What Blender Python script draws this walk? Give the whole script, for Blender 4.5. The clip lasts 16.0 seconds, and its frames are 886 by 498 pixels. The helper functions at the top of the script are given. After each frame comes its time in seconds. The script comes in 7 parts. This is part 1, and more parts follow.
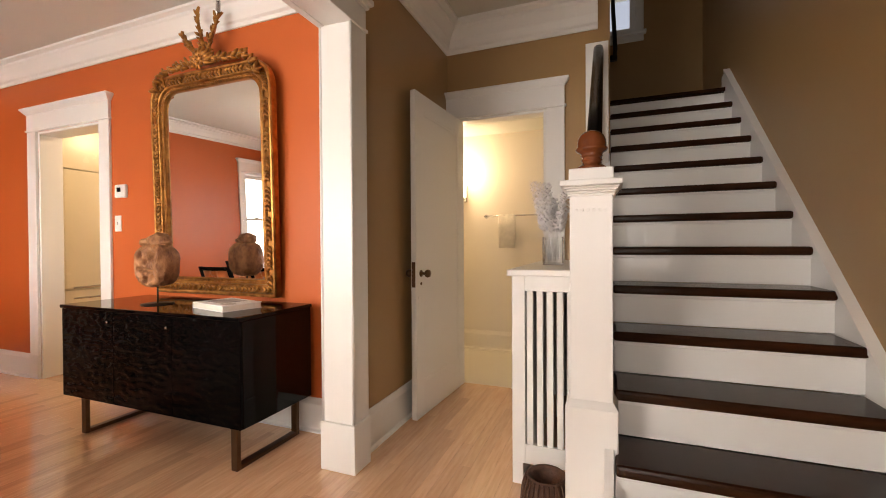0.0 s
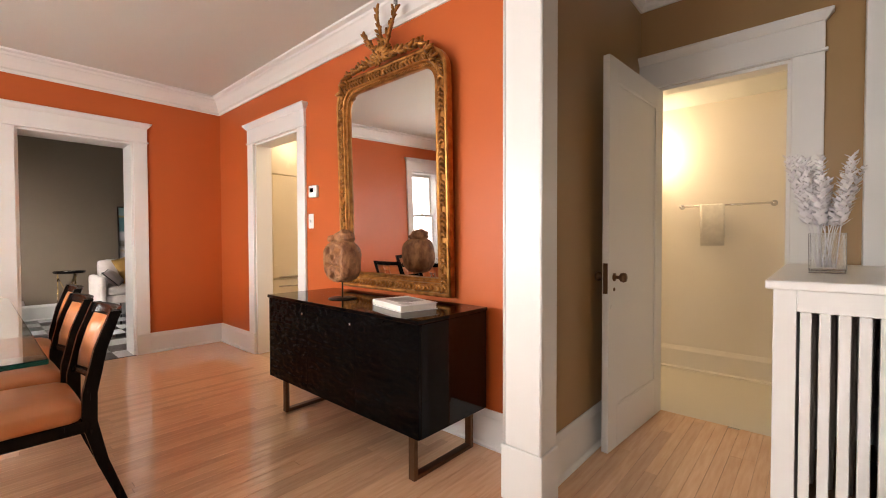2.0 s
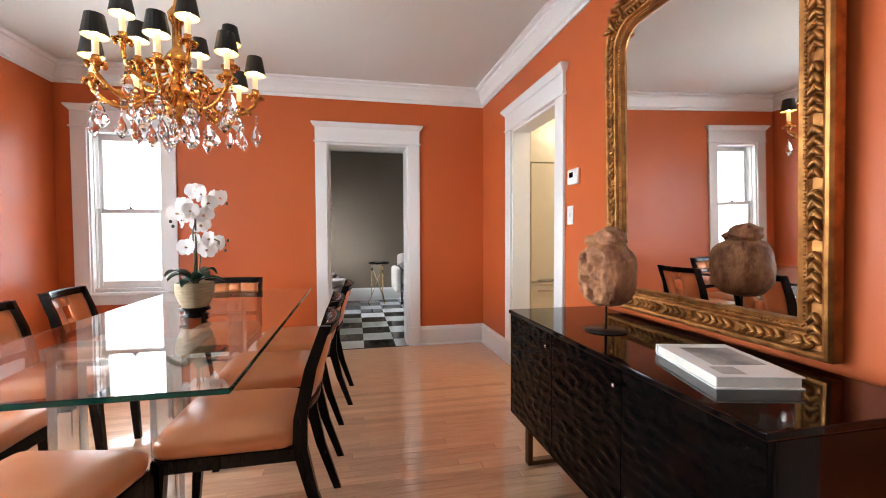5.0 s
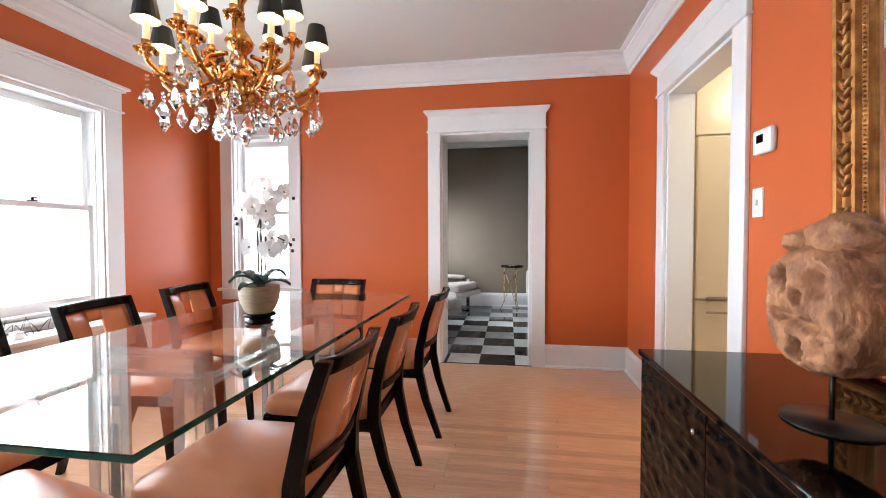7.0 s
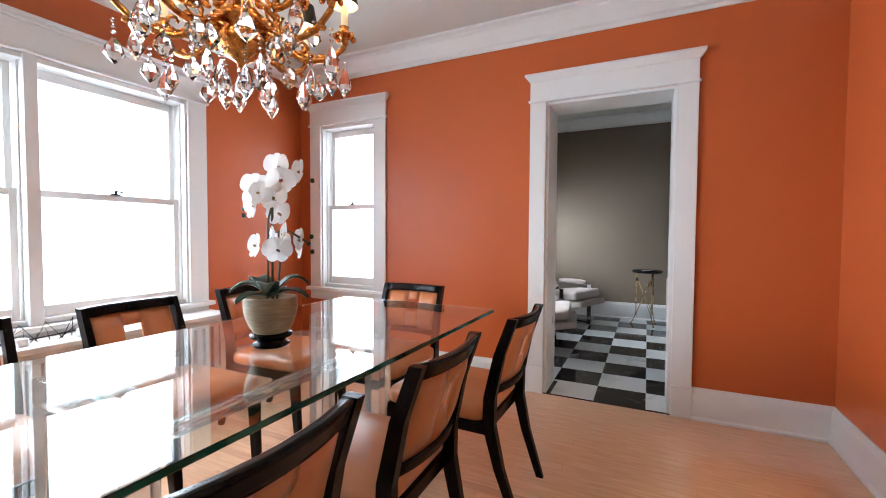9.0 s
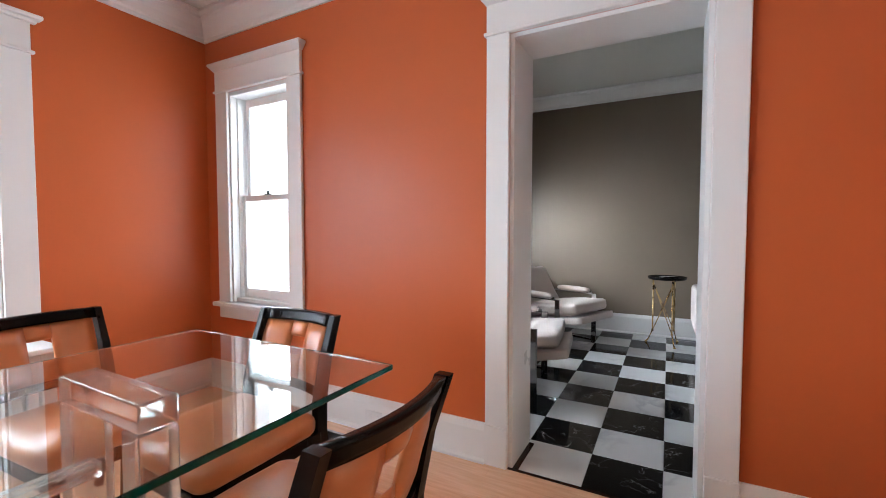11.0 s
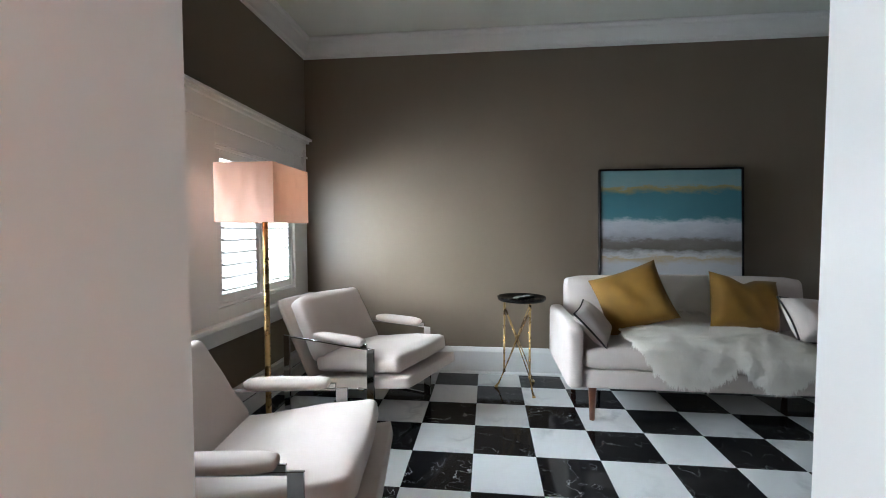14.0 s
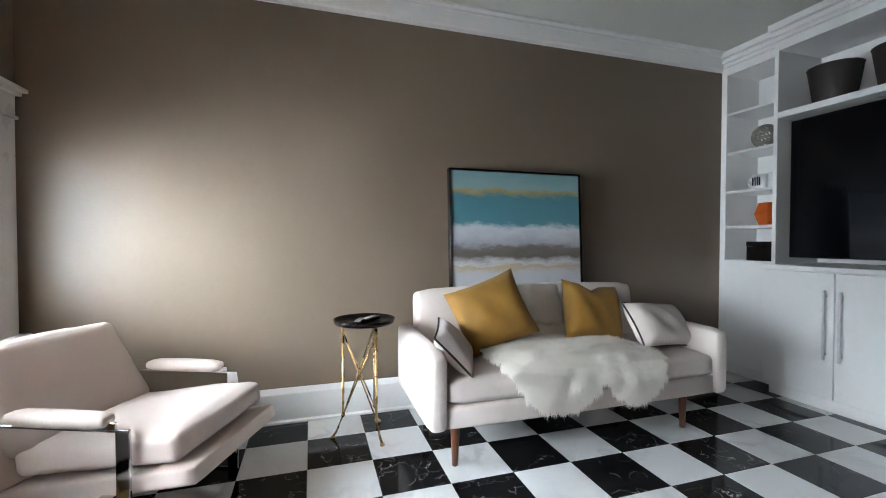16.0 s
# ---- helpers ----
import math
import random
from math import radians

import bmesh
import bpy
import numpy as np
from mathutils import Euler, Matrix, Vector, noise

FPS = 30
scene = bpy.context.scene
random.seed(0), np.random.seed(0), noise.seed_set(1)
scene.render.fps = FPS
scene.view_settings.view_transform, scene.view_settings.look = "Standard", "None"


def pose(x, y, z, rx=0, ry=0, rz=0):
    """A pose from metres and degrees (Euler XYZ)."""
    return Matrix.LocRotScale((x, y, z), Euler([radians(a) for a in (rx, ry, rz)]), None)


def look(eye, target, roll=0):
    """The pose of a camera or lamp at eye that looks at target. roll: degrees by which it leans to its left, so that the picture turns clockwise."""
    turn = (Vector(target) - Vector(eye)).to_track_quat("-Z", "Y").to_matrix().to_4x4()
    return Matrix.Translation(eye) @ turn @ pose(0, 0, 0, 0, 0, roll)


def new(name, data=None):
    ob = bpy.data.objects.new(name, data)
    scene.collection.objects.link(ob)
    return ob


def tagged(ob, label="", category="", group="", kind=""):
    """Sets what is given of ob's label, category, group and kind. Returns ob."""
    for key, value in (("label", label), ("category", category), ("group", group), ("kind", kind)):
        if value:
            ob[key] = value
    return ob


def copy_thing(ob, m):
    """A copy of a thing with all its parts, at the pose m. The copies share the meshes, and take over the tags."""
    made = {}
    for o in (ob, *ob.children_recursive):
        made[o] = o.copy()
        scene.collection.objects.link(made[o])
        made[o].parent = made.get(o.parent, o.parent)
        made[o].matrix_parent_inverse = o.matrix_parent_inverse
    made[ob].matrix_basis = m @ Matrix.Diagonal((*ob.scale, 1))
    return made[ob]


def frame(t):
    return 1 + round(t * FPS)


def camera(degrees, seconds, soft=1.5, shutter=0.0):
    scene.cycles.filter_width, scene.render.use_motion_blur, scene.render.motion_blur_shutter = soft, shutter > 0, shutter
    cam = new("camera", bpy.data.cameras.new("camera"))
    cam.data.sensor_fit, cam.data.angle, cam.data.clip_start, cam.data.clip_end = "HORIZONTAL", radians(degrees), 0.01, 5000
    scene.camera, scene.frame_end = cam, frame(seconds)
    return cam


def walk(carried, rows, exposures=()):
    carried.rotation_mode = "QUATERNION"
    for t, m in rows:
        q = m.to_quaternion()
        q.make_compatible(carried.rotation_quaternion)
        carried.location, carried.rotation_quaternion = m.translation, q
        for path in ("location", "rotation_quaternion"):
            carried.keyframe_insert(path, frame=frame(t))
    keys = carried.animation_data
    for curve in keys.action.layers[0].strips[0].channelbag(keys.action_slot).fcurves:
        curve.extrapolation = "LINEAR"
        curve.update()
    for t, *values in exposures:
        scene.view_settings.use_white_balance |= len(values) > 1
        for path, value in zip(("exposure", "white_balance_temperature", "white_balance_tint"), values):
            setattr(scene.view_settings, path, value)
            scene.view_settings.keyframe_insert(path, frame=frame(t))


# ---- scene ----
cam = camera(93.0, 16.0, soft=1.0, shutter=0.0)
ROWS = [
    (0.0, 0.431, -0.070, 1.117, 21.36, -0.61, -0.34),
    (0.5, 0.362, -0.019, 1.122, 26.77, -0.79, -0.25),
    (1.0, 0.280, 0.024, 1.129, 32.06, -0.92, -0.16),
    (1.5, 0.200, 0.068, 1.131, 36.65, -1.04, -0.10),
    (2.0, 0.122, 0.120, 1.133, 41.70, -1.25, -0.15),
    (2.5, 0.038, 0.228, 1.142, 47.82, -1.48, -0.24),
    (3.0, -0.052, 0.309, 1.153, 54.28, -1.63, -0.23),
    (3.5, -0.157, 0.381, 1.163, 60.52, -1.79, -0.21),
    (4.0, -0.286, 0.455, 1.170, 66.30, -1.95, -0.26),
    (6.5, -0.924, 0.904, 1.155, 94.14, -1.63, -0.09),
    (7.0, -1.102, 0.985, 1.151, 98.84, -1.60, -0.12),
    (7.5, -1.270, 1.045, 1.148, 104.87, -1.58, -0.01),
    (8.0, -1.445, 1.037, 1.144, 109.88, -1.58, 0.23),
    (10.5, -2.658, 1.046, 1.169, 118.43, -2.64, 0.01),
    (11.0, -2.965, 1.049, 1.163, 118.20, -2.41, 0.02),
    (11.5, -3.237, 1.037, 1.171, 116.88, -2.57, 0.24),
    (12.0, -3.550, 0.994, 1.175, 113.93, -2.40, 0.24),
    (12.5, -3.832, 0.932, 1.173, 109.49, -2.34, 0.01),
    (13.0, -4.110, 0.878, 1.169, 105.88, -2.23, -0.26),
    (13.5, -4.400, 0.816, 1.206, 101.05, -2.76, -0.22),
    (14.0, -4.676, 0.792, 1.191, 96.06, -2.50, -0.06),
    (14.5, -4.888, 0.780, 1.173, 91.12, -2.01, 0.03),
    (15.0, -5.058, 0.760, 1.160, 84.85, -1.62, 0.15),
    (15.5, -5.232, 0.738, 1.156, 78.51, -1.29, 0.17),
    (16.0, -5.324, 0.746, 1.165, 72.61, -1.22, 0.05),
]

def eye_pose(x, y, z, yaw, pitch, roll):
    a, p = radians(yaw), radians(pitch)
    ahead = Vector((-math.sin(a) * math.cos(p), math.cos(a) * math.cos(p), math.sin(p)))
    eye = Vector((x, y, z))
    return look(eye, eye + ahead, roll)


walk(cam, [(t, eye_pose(*r)) for t, *r in ROWS],
     exposures=[(0.0, 0.10, 7850, 17), (2.0, 0.10, 7250, 16), (4.0, 0.10, 6350, 11), (7.0, 0.28, 5750, 8), (8.0, 0.10, 5650, 7), (10.5, 0.05, 5700, 8), (12.0, 0.05, 5750, 9), (13.0, -0.02, 5700, 7), (13.5, 0.13, 5700, 5), (14.0, 0.33, 5700, 4), (15.0, 0.52, 5700, 5), (15.5, 0.62, 5750, 6), (16.0, 0.9, 5850, 7)])

# ---- light: overcast day outside, warm lamps inside ----
world = bpy.data.worlds.new("sky")
scene.world = world
world.use_nodes = True
wn = world.node_tree
sky = wn.nodes.new("ShaderNodeTexSky")
sky.sky_type = "NISHITA"
sky.sun_disc = False
sky.sun_elevation = radians(42)
sky.sun_rotation = radians(200)
sky.air_density, sky.dust_density, sky.ozone_density = 1.0, 4.0, 1.0
wn.links.new(sky.outputs[0], wn.nodes["Background"].inputs[0])
wn.nodes["Background"].inputs[1].default_value = 0.15

sun_data = bpy.data.lights.new("sun", "SUN")
sun_data.energy, sun_data.angle, sun_data.color = 1.5, radians(25), (1.0, 0.97, 0.93)
sun_ob = new("sun", sun_data)
sun_ob.matrix_world = look((0, -20, 20), (3.0, 0, 0))


def window_light(name, place, target, w, h, watts, spread=180, color=(0.93, 0.97, 1.0)):
    data = bpy.data.lights.new(name, "AREA")
    data.shape, data.size, data.size_y, data.energy, data.color = "RECTANGLE", w, h, watts, color
    data.spread = radians(spread)
    ob = new(name, data)
    ob.matrix_world = look(place, target)
    return ob


def bulb_light(name, place, watts, radius=0.03, color=(1.0, 0.72, 0.42)):
    data = bpy.data.lights.new(name, "POINT")
    data.energy, data.shadow_soft_size, data.color = watts, radius, color
    ob = new(name, data)
    ob.location = place
    return ob


window_light("daylight_front_window", (-2.6, -2.42, 1.50), (-2.6, -0.26, 0.55), 4.0, 2.0, 265, 165)
window_light("daylight_side_window", (-5.30, -1.75, 1.45), (-0.2, -1.75, 0.8), 1.5, 1.9, 66)
window_light("daylight_lounge_window", (-7.42, -1.30, 1.25), (-7.9, 0.2, -0.10), 1.3, 1.4, 50, 80)
window_light("daylight_lounge_window", (-6.15, -1.30, 1.25), (-6.55, 0.1, -0.15), 1.2, 1.4, 112, 80)
window_light("daylight_lounge_window", (-7.42, -1.55, 1.20), (-8.80, -0.35, 1.80), 1.3, 1.4, 195, 126)
window_light("daylight_foyer_window", (0.6, -2.16, 1.4), (0.6, 0, 0.7), 1.1, 1.5, 21)
window_light("daylight_stair_window", (0.58, 5.12, 3.85), (0.58, 0, 2.6), 0.5, 0.9, 0.35)


# ---- materials ----
def material(name, base, rough=0.5, metal=0.0, dark=None, scale=6.0, mix=0.5, bump=0.0, bump_scale=120.0,
             stretch=(1, 1, 1), spec=0.5, coat=0.0, sheen=0.0, rough_var=0.08):
    m = bpy.data.materials.new(name)
    m.use_nodes = True
    nt = m.node_tree
    bs = nt.nodes["Principled BSDF"]
    tc = nt.nodes.new("ShaderNodeTexCoord")
    mp = nt.nodes.new("ShaderNodeMapping")
    mp.inputs["Scale"].default_value = stretch
    nt.links.new(tc.outputs["Object"], mp.inputs[0])
    n1 = nt.nodes.new("ShaderNodeTexNoise")
    n1.inputs["Scale"].default_value, n1.inputs["Detail"].default_value = scale, 5
    nt.links.new(mp.outputs[0], n1.inputs["Vector"])
    n2 = nt.nodes.new("ShaderNodeTexNoise")
    n2.inputs["Scale"].default_value, n2.inputs["Detail"].default_value = bump_scale, 3
    nt.links.new(mp.outputs[0], n2.inputs["Vector"])
    d = dark or tuple(c * 0.86 for c in base)
    ramp = nt.nodes.new("ShaderNodeMix")
    ramp.data_type = "RGBA"
    ramp.inputs[6].default_value, ramp.inputs[7].default_value = (*d, 1), (*base, 1)
    mr = nt.nodes.new("ShaderNodeMapRange")
    mr.inputs[1].default_value, mr.inputs[2].default_value = 0.5 - 0.5 * mix, 0.5 + 0.5 * mix
    nt.links.new(n1.outputs[0], mr.inputs[0])
    nt.links.new(mr.outputs[0], ramp.inputs[0])
    nt.links.new(ramp.outputs[2], bs.inputs["Base Color"])
    rr = nt.nodes.new("ShaderNodeMapRange")
    rr.inputs[3].default_value, rr.inputs[4].default_value = max(0.02, rough - rough_var), min(1, rough + rough_var)
    nt.links.new(n1.outputs[0], rr.inputs[0])
    nt.links.new(rr.outputs[0], bs.inputs["Roughness"])
    bs.inputs["Metallic"].default_value = metal
    bs.inputs["Specular IOR Level"].default_value = spec
    bs.inputs["Coat Weight"].default_value = coat
    bs.inputs["Coat Roughness"].default_value = 0.05
    if sheen:
        bs.inputs["Sheen Weight"].default_value = sheen
    if bump:
        b = nt.nodes.new("ShaderNodeBump")
        b.inputs["Strength"].default_value, b.inputs["Distance"].default_value = bump, 0.004
        nt.links.new(n2.outputs[0], b.inputs["Height"])
        nt.links.new(b.outputs[0], bs.inputs["Normal"])
    return m


def principled(m):
    return m.node_tree.nodes["Principled BSDF"]


def varied(m, amount=0.35):
    """Each piece a little lighter or darker, by its own random number."""
    nt = m.node_tree
    bs = principled(m)
    link = bs.inputs["Base Color"].links[0]
    src = link.from_socket
    info = nt.nodes.new("ShaderNodeObjectInfo")
    mr = nt.nodes.new("ShaderNodeMapRange")
    mr.inputs[3].default_value, mr.inputs[4].default_value = 1 - amount, 1 + amount * 0.5
    nt.links.new(info.outputs["Random"], mr.inputs[0])
    vm = nt.nodes.new("ShaderNodeVectorMath")
    vm.operation = "SCALE"
    nt.links.new(src, vm.inputs[0])
    nt.links.new(mr.outputs[0], vm.inputs["Scale"])
    nt.links.new(vm.outputs[0], bs.inputs["Base Color"])
    return m


def glass(name, tint=(1, 1, 1), rough=0.0, ior=1.45):
    m = bpy.data.materials.new(name)
    m.use_nodes = True
    bs = principled(m)
    bs.inputs["Base Color"].default_value = (*tint, 1)
    bs.inputs["Transmission Weight"].default_value = 1.0
    bs.inputs["Roughness"].default_value = rough
    bs.inputs["IOR"].default_value = ior
    return m


def glow(name, color, strength, base=(0.8, 0.8, 0.8)):
    m = bpy.data.materials.new(name)
    m.use_nodes = True
    bs = principled(m)
    bs.inputs["Base Color"].default_value = (*base, 1)
    bs.inputs["Emission Color"].default_value = (*color, 1)
    bs.inputs["Emission Strength"].default_value = strength
    return m


ORANGE = material("orange wall paint", (0.54, 0.117, 0.029), 0.4, dark=(0.515, 0.110, 0.027), scale=1.5, spec=0.34, bump=0.06, bump_scale=220)
TAUPE = material("taupe wall paint", (0.36, 0.220, 0.098), 0.36, dark=(0.345, 0.210, 0.092), scale=1.5, bump=0.06, bump_scale=220)
GREIGE = material("grey brown wall paint", (0.175, 0.135, 0.096), 0.42, dark=(0.162, 0.125, 0.088), scale=1.5, bump=0.06, bump_scale=220)
WHITE = material("white trim paint", (0.80, 0.79, 0.77), 0.28, dark=(0.785, 0.775, 0.755), mix=1.0, scale=2, bump=0.03, bump_scale=90, rough_var=0.015)
CEIL = material("ceiling paint", (0.655, 0.655, 0.595), 0.8, dark=(0.64, 0.64, 0.58), scale=2, bump=0.05, bump_scale=260)
CREAM = material("cream wall paint", (0.80, 0.745, 0.645), 0.45, dark=(0.785, 0.73, 0.63), scale=2, bump=0.05, bump_scale=200)
CREAM_UNIT = material("cream appliance enamel", (0.78, 0.70, 0.57), 0.25, dark=(0.765, 0.685, 0.555), scale=4)
BATH_TILE = material("pale bathroom floor", (0.70, 0.65, 0.55), 0.5, dark=(0.685, 0.635, 0.535), scale=2, mix=1.0)
PLANK = varied(material("maple floor strip", (0.83, 0.53, 0.34), 0.16, dark=(0.66, 0.375, 0.215), scale=7, stretch=(9, 0.8, 1), mix=0.6,
                        bump=0.03, bump_scale=40, rough_var=0.05, coat=0.7), 0.14)
TREAD = material("dark stained oak tread", (0.042, 0.013, 0.005), 0.20, spec=0.14, dark=(0.018, 0.007, 0.003), scale=5, stretch=(1, 9, 9), bump=0.08, bump_scale=40)
DARKWOOD = material("black brown lacquered wood", (0.007, 0.005, 0.0045), 0.24, spec=0.16, dark=(0.005, 0.004, 0.0035), scale=8, stretch=(9, 9, 1))
REDWOOD = material("red brown turned wood", (0.23, 0.065, 0.02), 0.22, dark=(0.14, 0.035, 0.012), scale=8, stretch=(3, 3, 1), coat=0.4)
WALNUT = material("walnut leg", (0.16, 0.055, 0.024), 0.35, dark=(0.11, 0.036, 0.016), scale=10, stretch=(4, 4, 1))
LEATHER = material("terracotta leather", (0.64, 0.235, 0.088), 0.32, dark=(0.54, 0.18, 0.062), scale=5, coat=0.25, bump=0.18, bump_scale=260)
principled(LEATHER).inputs["Coat Roughness"].default_value = 0.28
BLACK = material("black lacquer", (0.002, 0.002, 0.0022), 0.05, dark=(0.0015, 0.0015, 0.0018), scale=3, spec=0.22, rough_var=0.02)
BLACKWAVE = material("black carved lacquer", (0.002, 0.002, 0.002), 0.10, dark=(0.0015, 0.0015, 0.0015), scale=6, spec=0.07)
BRONZE = material("bronze metal", (0.17, 0.095, 0.05), 0.36, metal=0.9, scale=12)
BRASS = material("aged brass", (0.44, 0.30, 0.13), 0.28, metal=1.0, dark=(0.30, 0.19, 0.075), scale=18)
GOLD = material("gilded carving", (0.53, 0.255, 0.072), 0.38, metal=0.85, dark=(0.24, 0.092, 0.024), scale=22, mix=0.4, bump=0.3, bump_scale=70)
ORMOLU = material("gilt bronze", (0.72, 0.34, 0.09), 0.24, metal=1.0, dark=(0.42, 0.16, 0.035), scale=30, mix=0.4, bump=0.25, bump_scale=90)
CHROME = material("polished chrome", (0.66, 0.66, 0.67), 0.08, metal=1.0, scale=5, rough_var=0.03)
STEEL = material("satin steel", (0.72, 0.72, 0.72), 0.42, metal=0.75, scale=8)
IRON = material("dark iron", (0.03, 0.024, 0.02), 0.4, metal=0.8, scale=10)
PLASTIC = material("white plastic", (0.82, 0.82, 0.80), 0.35, scale=5)
LINEN = material("pale linen upholstery", (0.64, 0.56, 0.51), 0.8, dark=(0.59, 0.515, 0.465), scale=9, bump=0.25, bump_scale=420, sheen=0.15)
SATIN = material("blush satin upholstery", (0.60, 0.51, 0.455), 0.45, dark=(0.55, 0.465, 0.41), scale=5, bump=0.1, bump_scale=300, sheen=0.2)
MUSTARD = material("mustard velvet", (0.26, 0.132, 0.008), 0.75, dark=(0.19, 0.095, 0.006), scale=9, bump=0.35, bump_scale=160, sheen=0.1)
PIPING = material("dark piping", (0.03, 0.022, 0.02), 0.7, scale=9)
FUR = material("ivory sheepskin", (1.0, 0.97, 0.92), 0.9, dark=(0.98, 0.94, 0.88), scale=14)
fn = FUR.node_tree
ftl = fn.nodes.new("ShaderNodeBsdfTranslucent")
ftl.inputs[0].default_value = (0.98, 0.95, 0.89, 1)
fmx = fn.nodes.new("ShaderNodeMixShader")
fmx.inputs[0].default_value = 0.38
fn.links.new(principled(FUR).outputs[0], fmx.inputs[1])
fn.links.new(ftl.outputs[0], fmx.inputs[2])
fn.links.new(fmx.outputs[0], fn.nodes["Material Output"].inputs[0])
CLAY = material("weathered carved wood", (0.47, 0.22, 0.095), 0.7, dark=(0.13, 0.040, 0.014), scale=19, mix=0.5, bump=1.0, bump_scale=95, stretch=(1.5, 1.5, 0.8))
PAPER = material("book paper", (0.78, 0.75, 0.68), 0.7, scale=20)
BOOKGREY = material("grey book cover", (0.42, 0.40, 0.37), 0.4, dark=(0.18, 0.17, 0.16), scale=9, mix=0.2)
RATTAN = material("woven basket cane", (0.52, 0.40, 0.24), 0.6, dark=(0.34, 0.24, 0.13), scale=20, stretch=(1, 1, 8), bump=0.4, bump_scale=90)
WICKER = material("dark woven wicker", (0.12, 0.05, 0.025), 0.6, dark=(0.05, 0.02, 0.011), scale=40, bump=0.6, bump_scale=120)
PETAL = material("white orchid petal", (0.86, 0.83, 0.80), 0.55, dark=(0.80, 0.74, 0.72), scale=20)
LEAF = material("dark green leaf", (0.022, 0.055, 0.026), 0.3, dark=(0.012, 0.032, 0.018), scale=8)
STEM = material("flower stem", (0.10, 0.075, 0.03), 0.5, scale=20)
DRIED = material("pale dried flower", (0.86, 0.83, 0.84), 0.8, dark=(0.74, 0.71, 0.74), scale=30)
TOWEL = material("white terry towel", (0.80, 0.76, 0.68), 0.95, scale=30, bump=0.6, bump_scale=300)
pn = PETAL.node_tree
ptl = pn.nodes.new("ShaderNodeBsdfTranslucent")
ptl.inputs[0].default_value = (0.9, 0.88, 0.84, 1)
pmx = pn.nodes.new("ShaderNodeMixShader")
pmx.inputs[0].default_value = 0.45
pn.links.new(principled(PETAL).outputs[0], pmx.inputs[1])
pn.links.new(ptl.outputs[0], pmx.inputs[2])
pn.links.new(pmx.outputs[0], pn.nodes["Material Output"].inputs[0])
PANE = glass("window glass")
TABLE_GLASS = glass("table glass", (0.90, 0.985, 0.96), 0.0, 1.5)
EDGE_GLASS = glass("green polished glass edge", (0.012, 0.26, 0.21), 0.05, 1.5)
principled(EDGE_GLASS).inputs["Transmission Weight"].default_value = 0.6
ACRYLIC = glass("clear acrylic", (0.96, 0.98, 0.98), 0.0, 1.47)
FROSTED = glass("frosted glass", (0.97, 0.98, 0.98), 0.22, 1.3)
principled(ACRYLIC).inputs["Transmission Weight"].default_value = 0.82
CRYSTAL = glass("cut crystal", (1, 1, 1), 0.0, 1.55)
SCREEN = material("black screen glass", (0.002, 0.002, 0.003), 0.06, scale=2, spec=0.2, rough_var=0.01)
SLAT = material("shutter paint", (0.80, 0.79, 0.77), 0.35, scale=4)
ASPHALT = material("asphalt", (0.055, 0.055, 0.055), 0.9, scale=8, bump=0.4, bump_scale=60)
LAWN = material("lawn", (0.07, 0.11, 0.03), 0.9, dark=(0.05, 0.08, 0.025), scale=3, bump=0.6, bump_scale=60)
CONCRETE = material("concrete", (0.42, 0.41, 0.39), 0.85, dark=(0.34, 0.33, 0.31), scale=4, bump=0.3, bump_scale=60)
CARPAINT = material("blue grey car paint", (0.10, 0.13, 0.17), 0.25, coat=0.6, scale=2)
RUBBER = material("tyre rubber", (0.02, 0.02, 0.02), 0.85, scale=9)
SIDING = material("pale house siding", (0.62, 0.60, 0.56), 0.7, scale=3)
ROOF = material("grey shingle", (0.12, 0.12, 0.12), 0.9, scale=6)

MIRROR = bpy.data.materials.new("mirror silver")
MIRROR.use_nodes = True
principled(MIRROR).inputs["Base Color"].default_value = (0.86, 0.86, 0.85, 1)
principled(MIRROR).inputs["Metallic"].default_value = 1.0
principled(MIRROR).inputs["Roughness"].default_value = 0.015


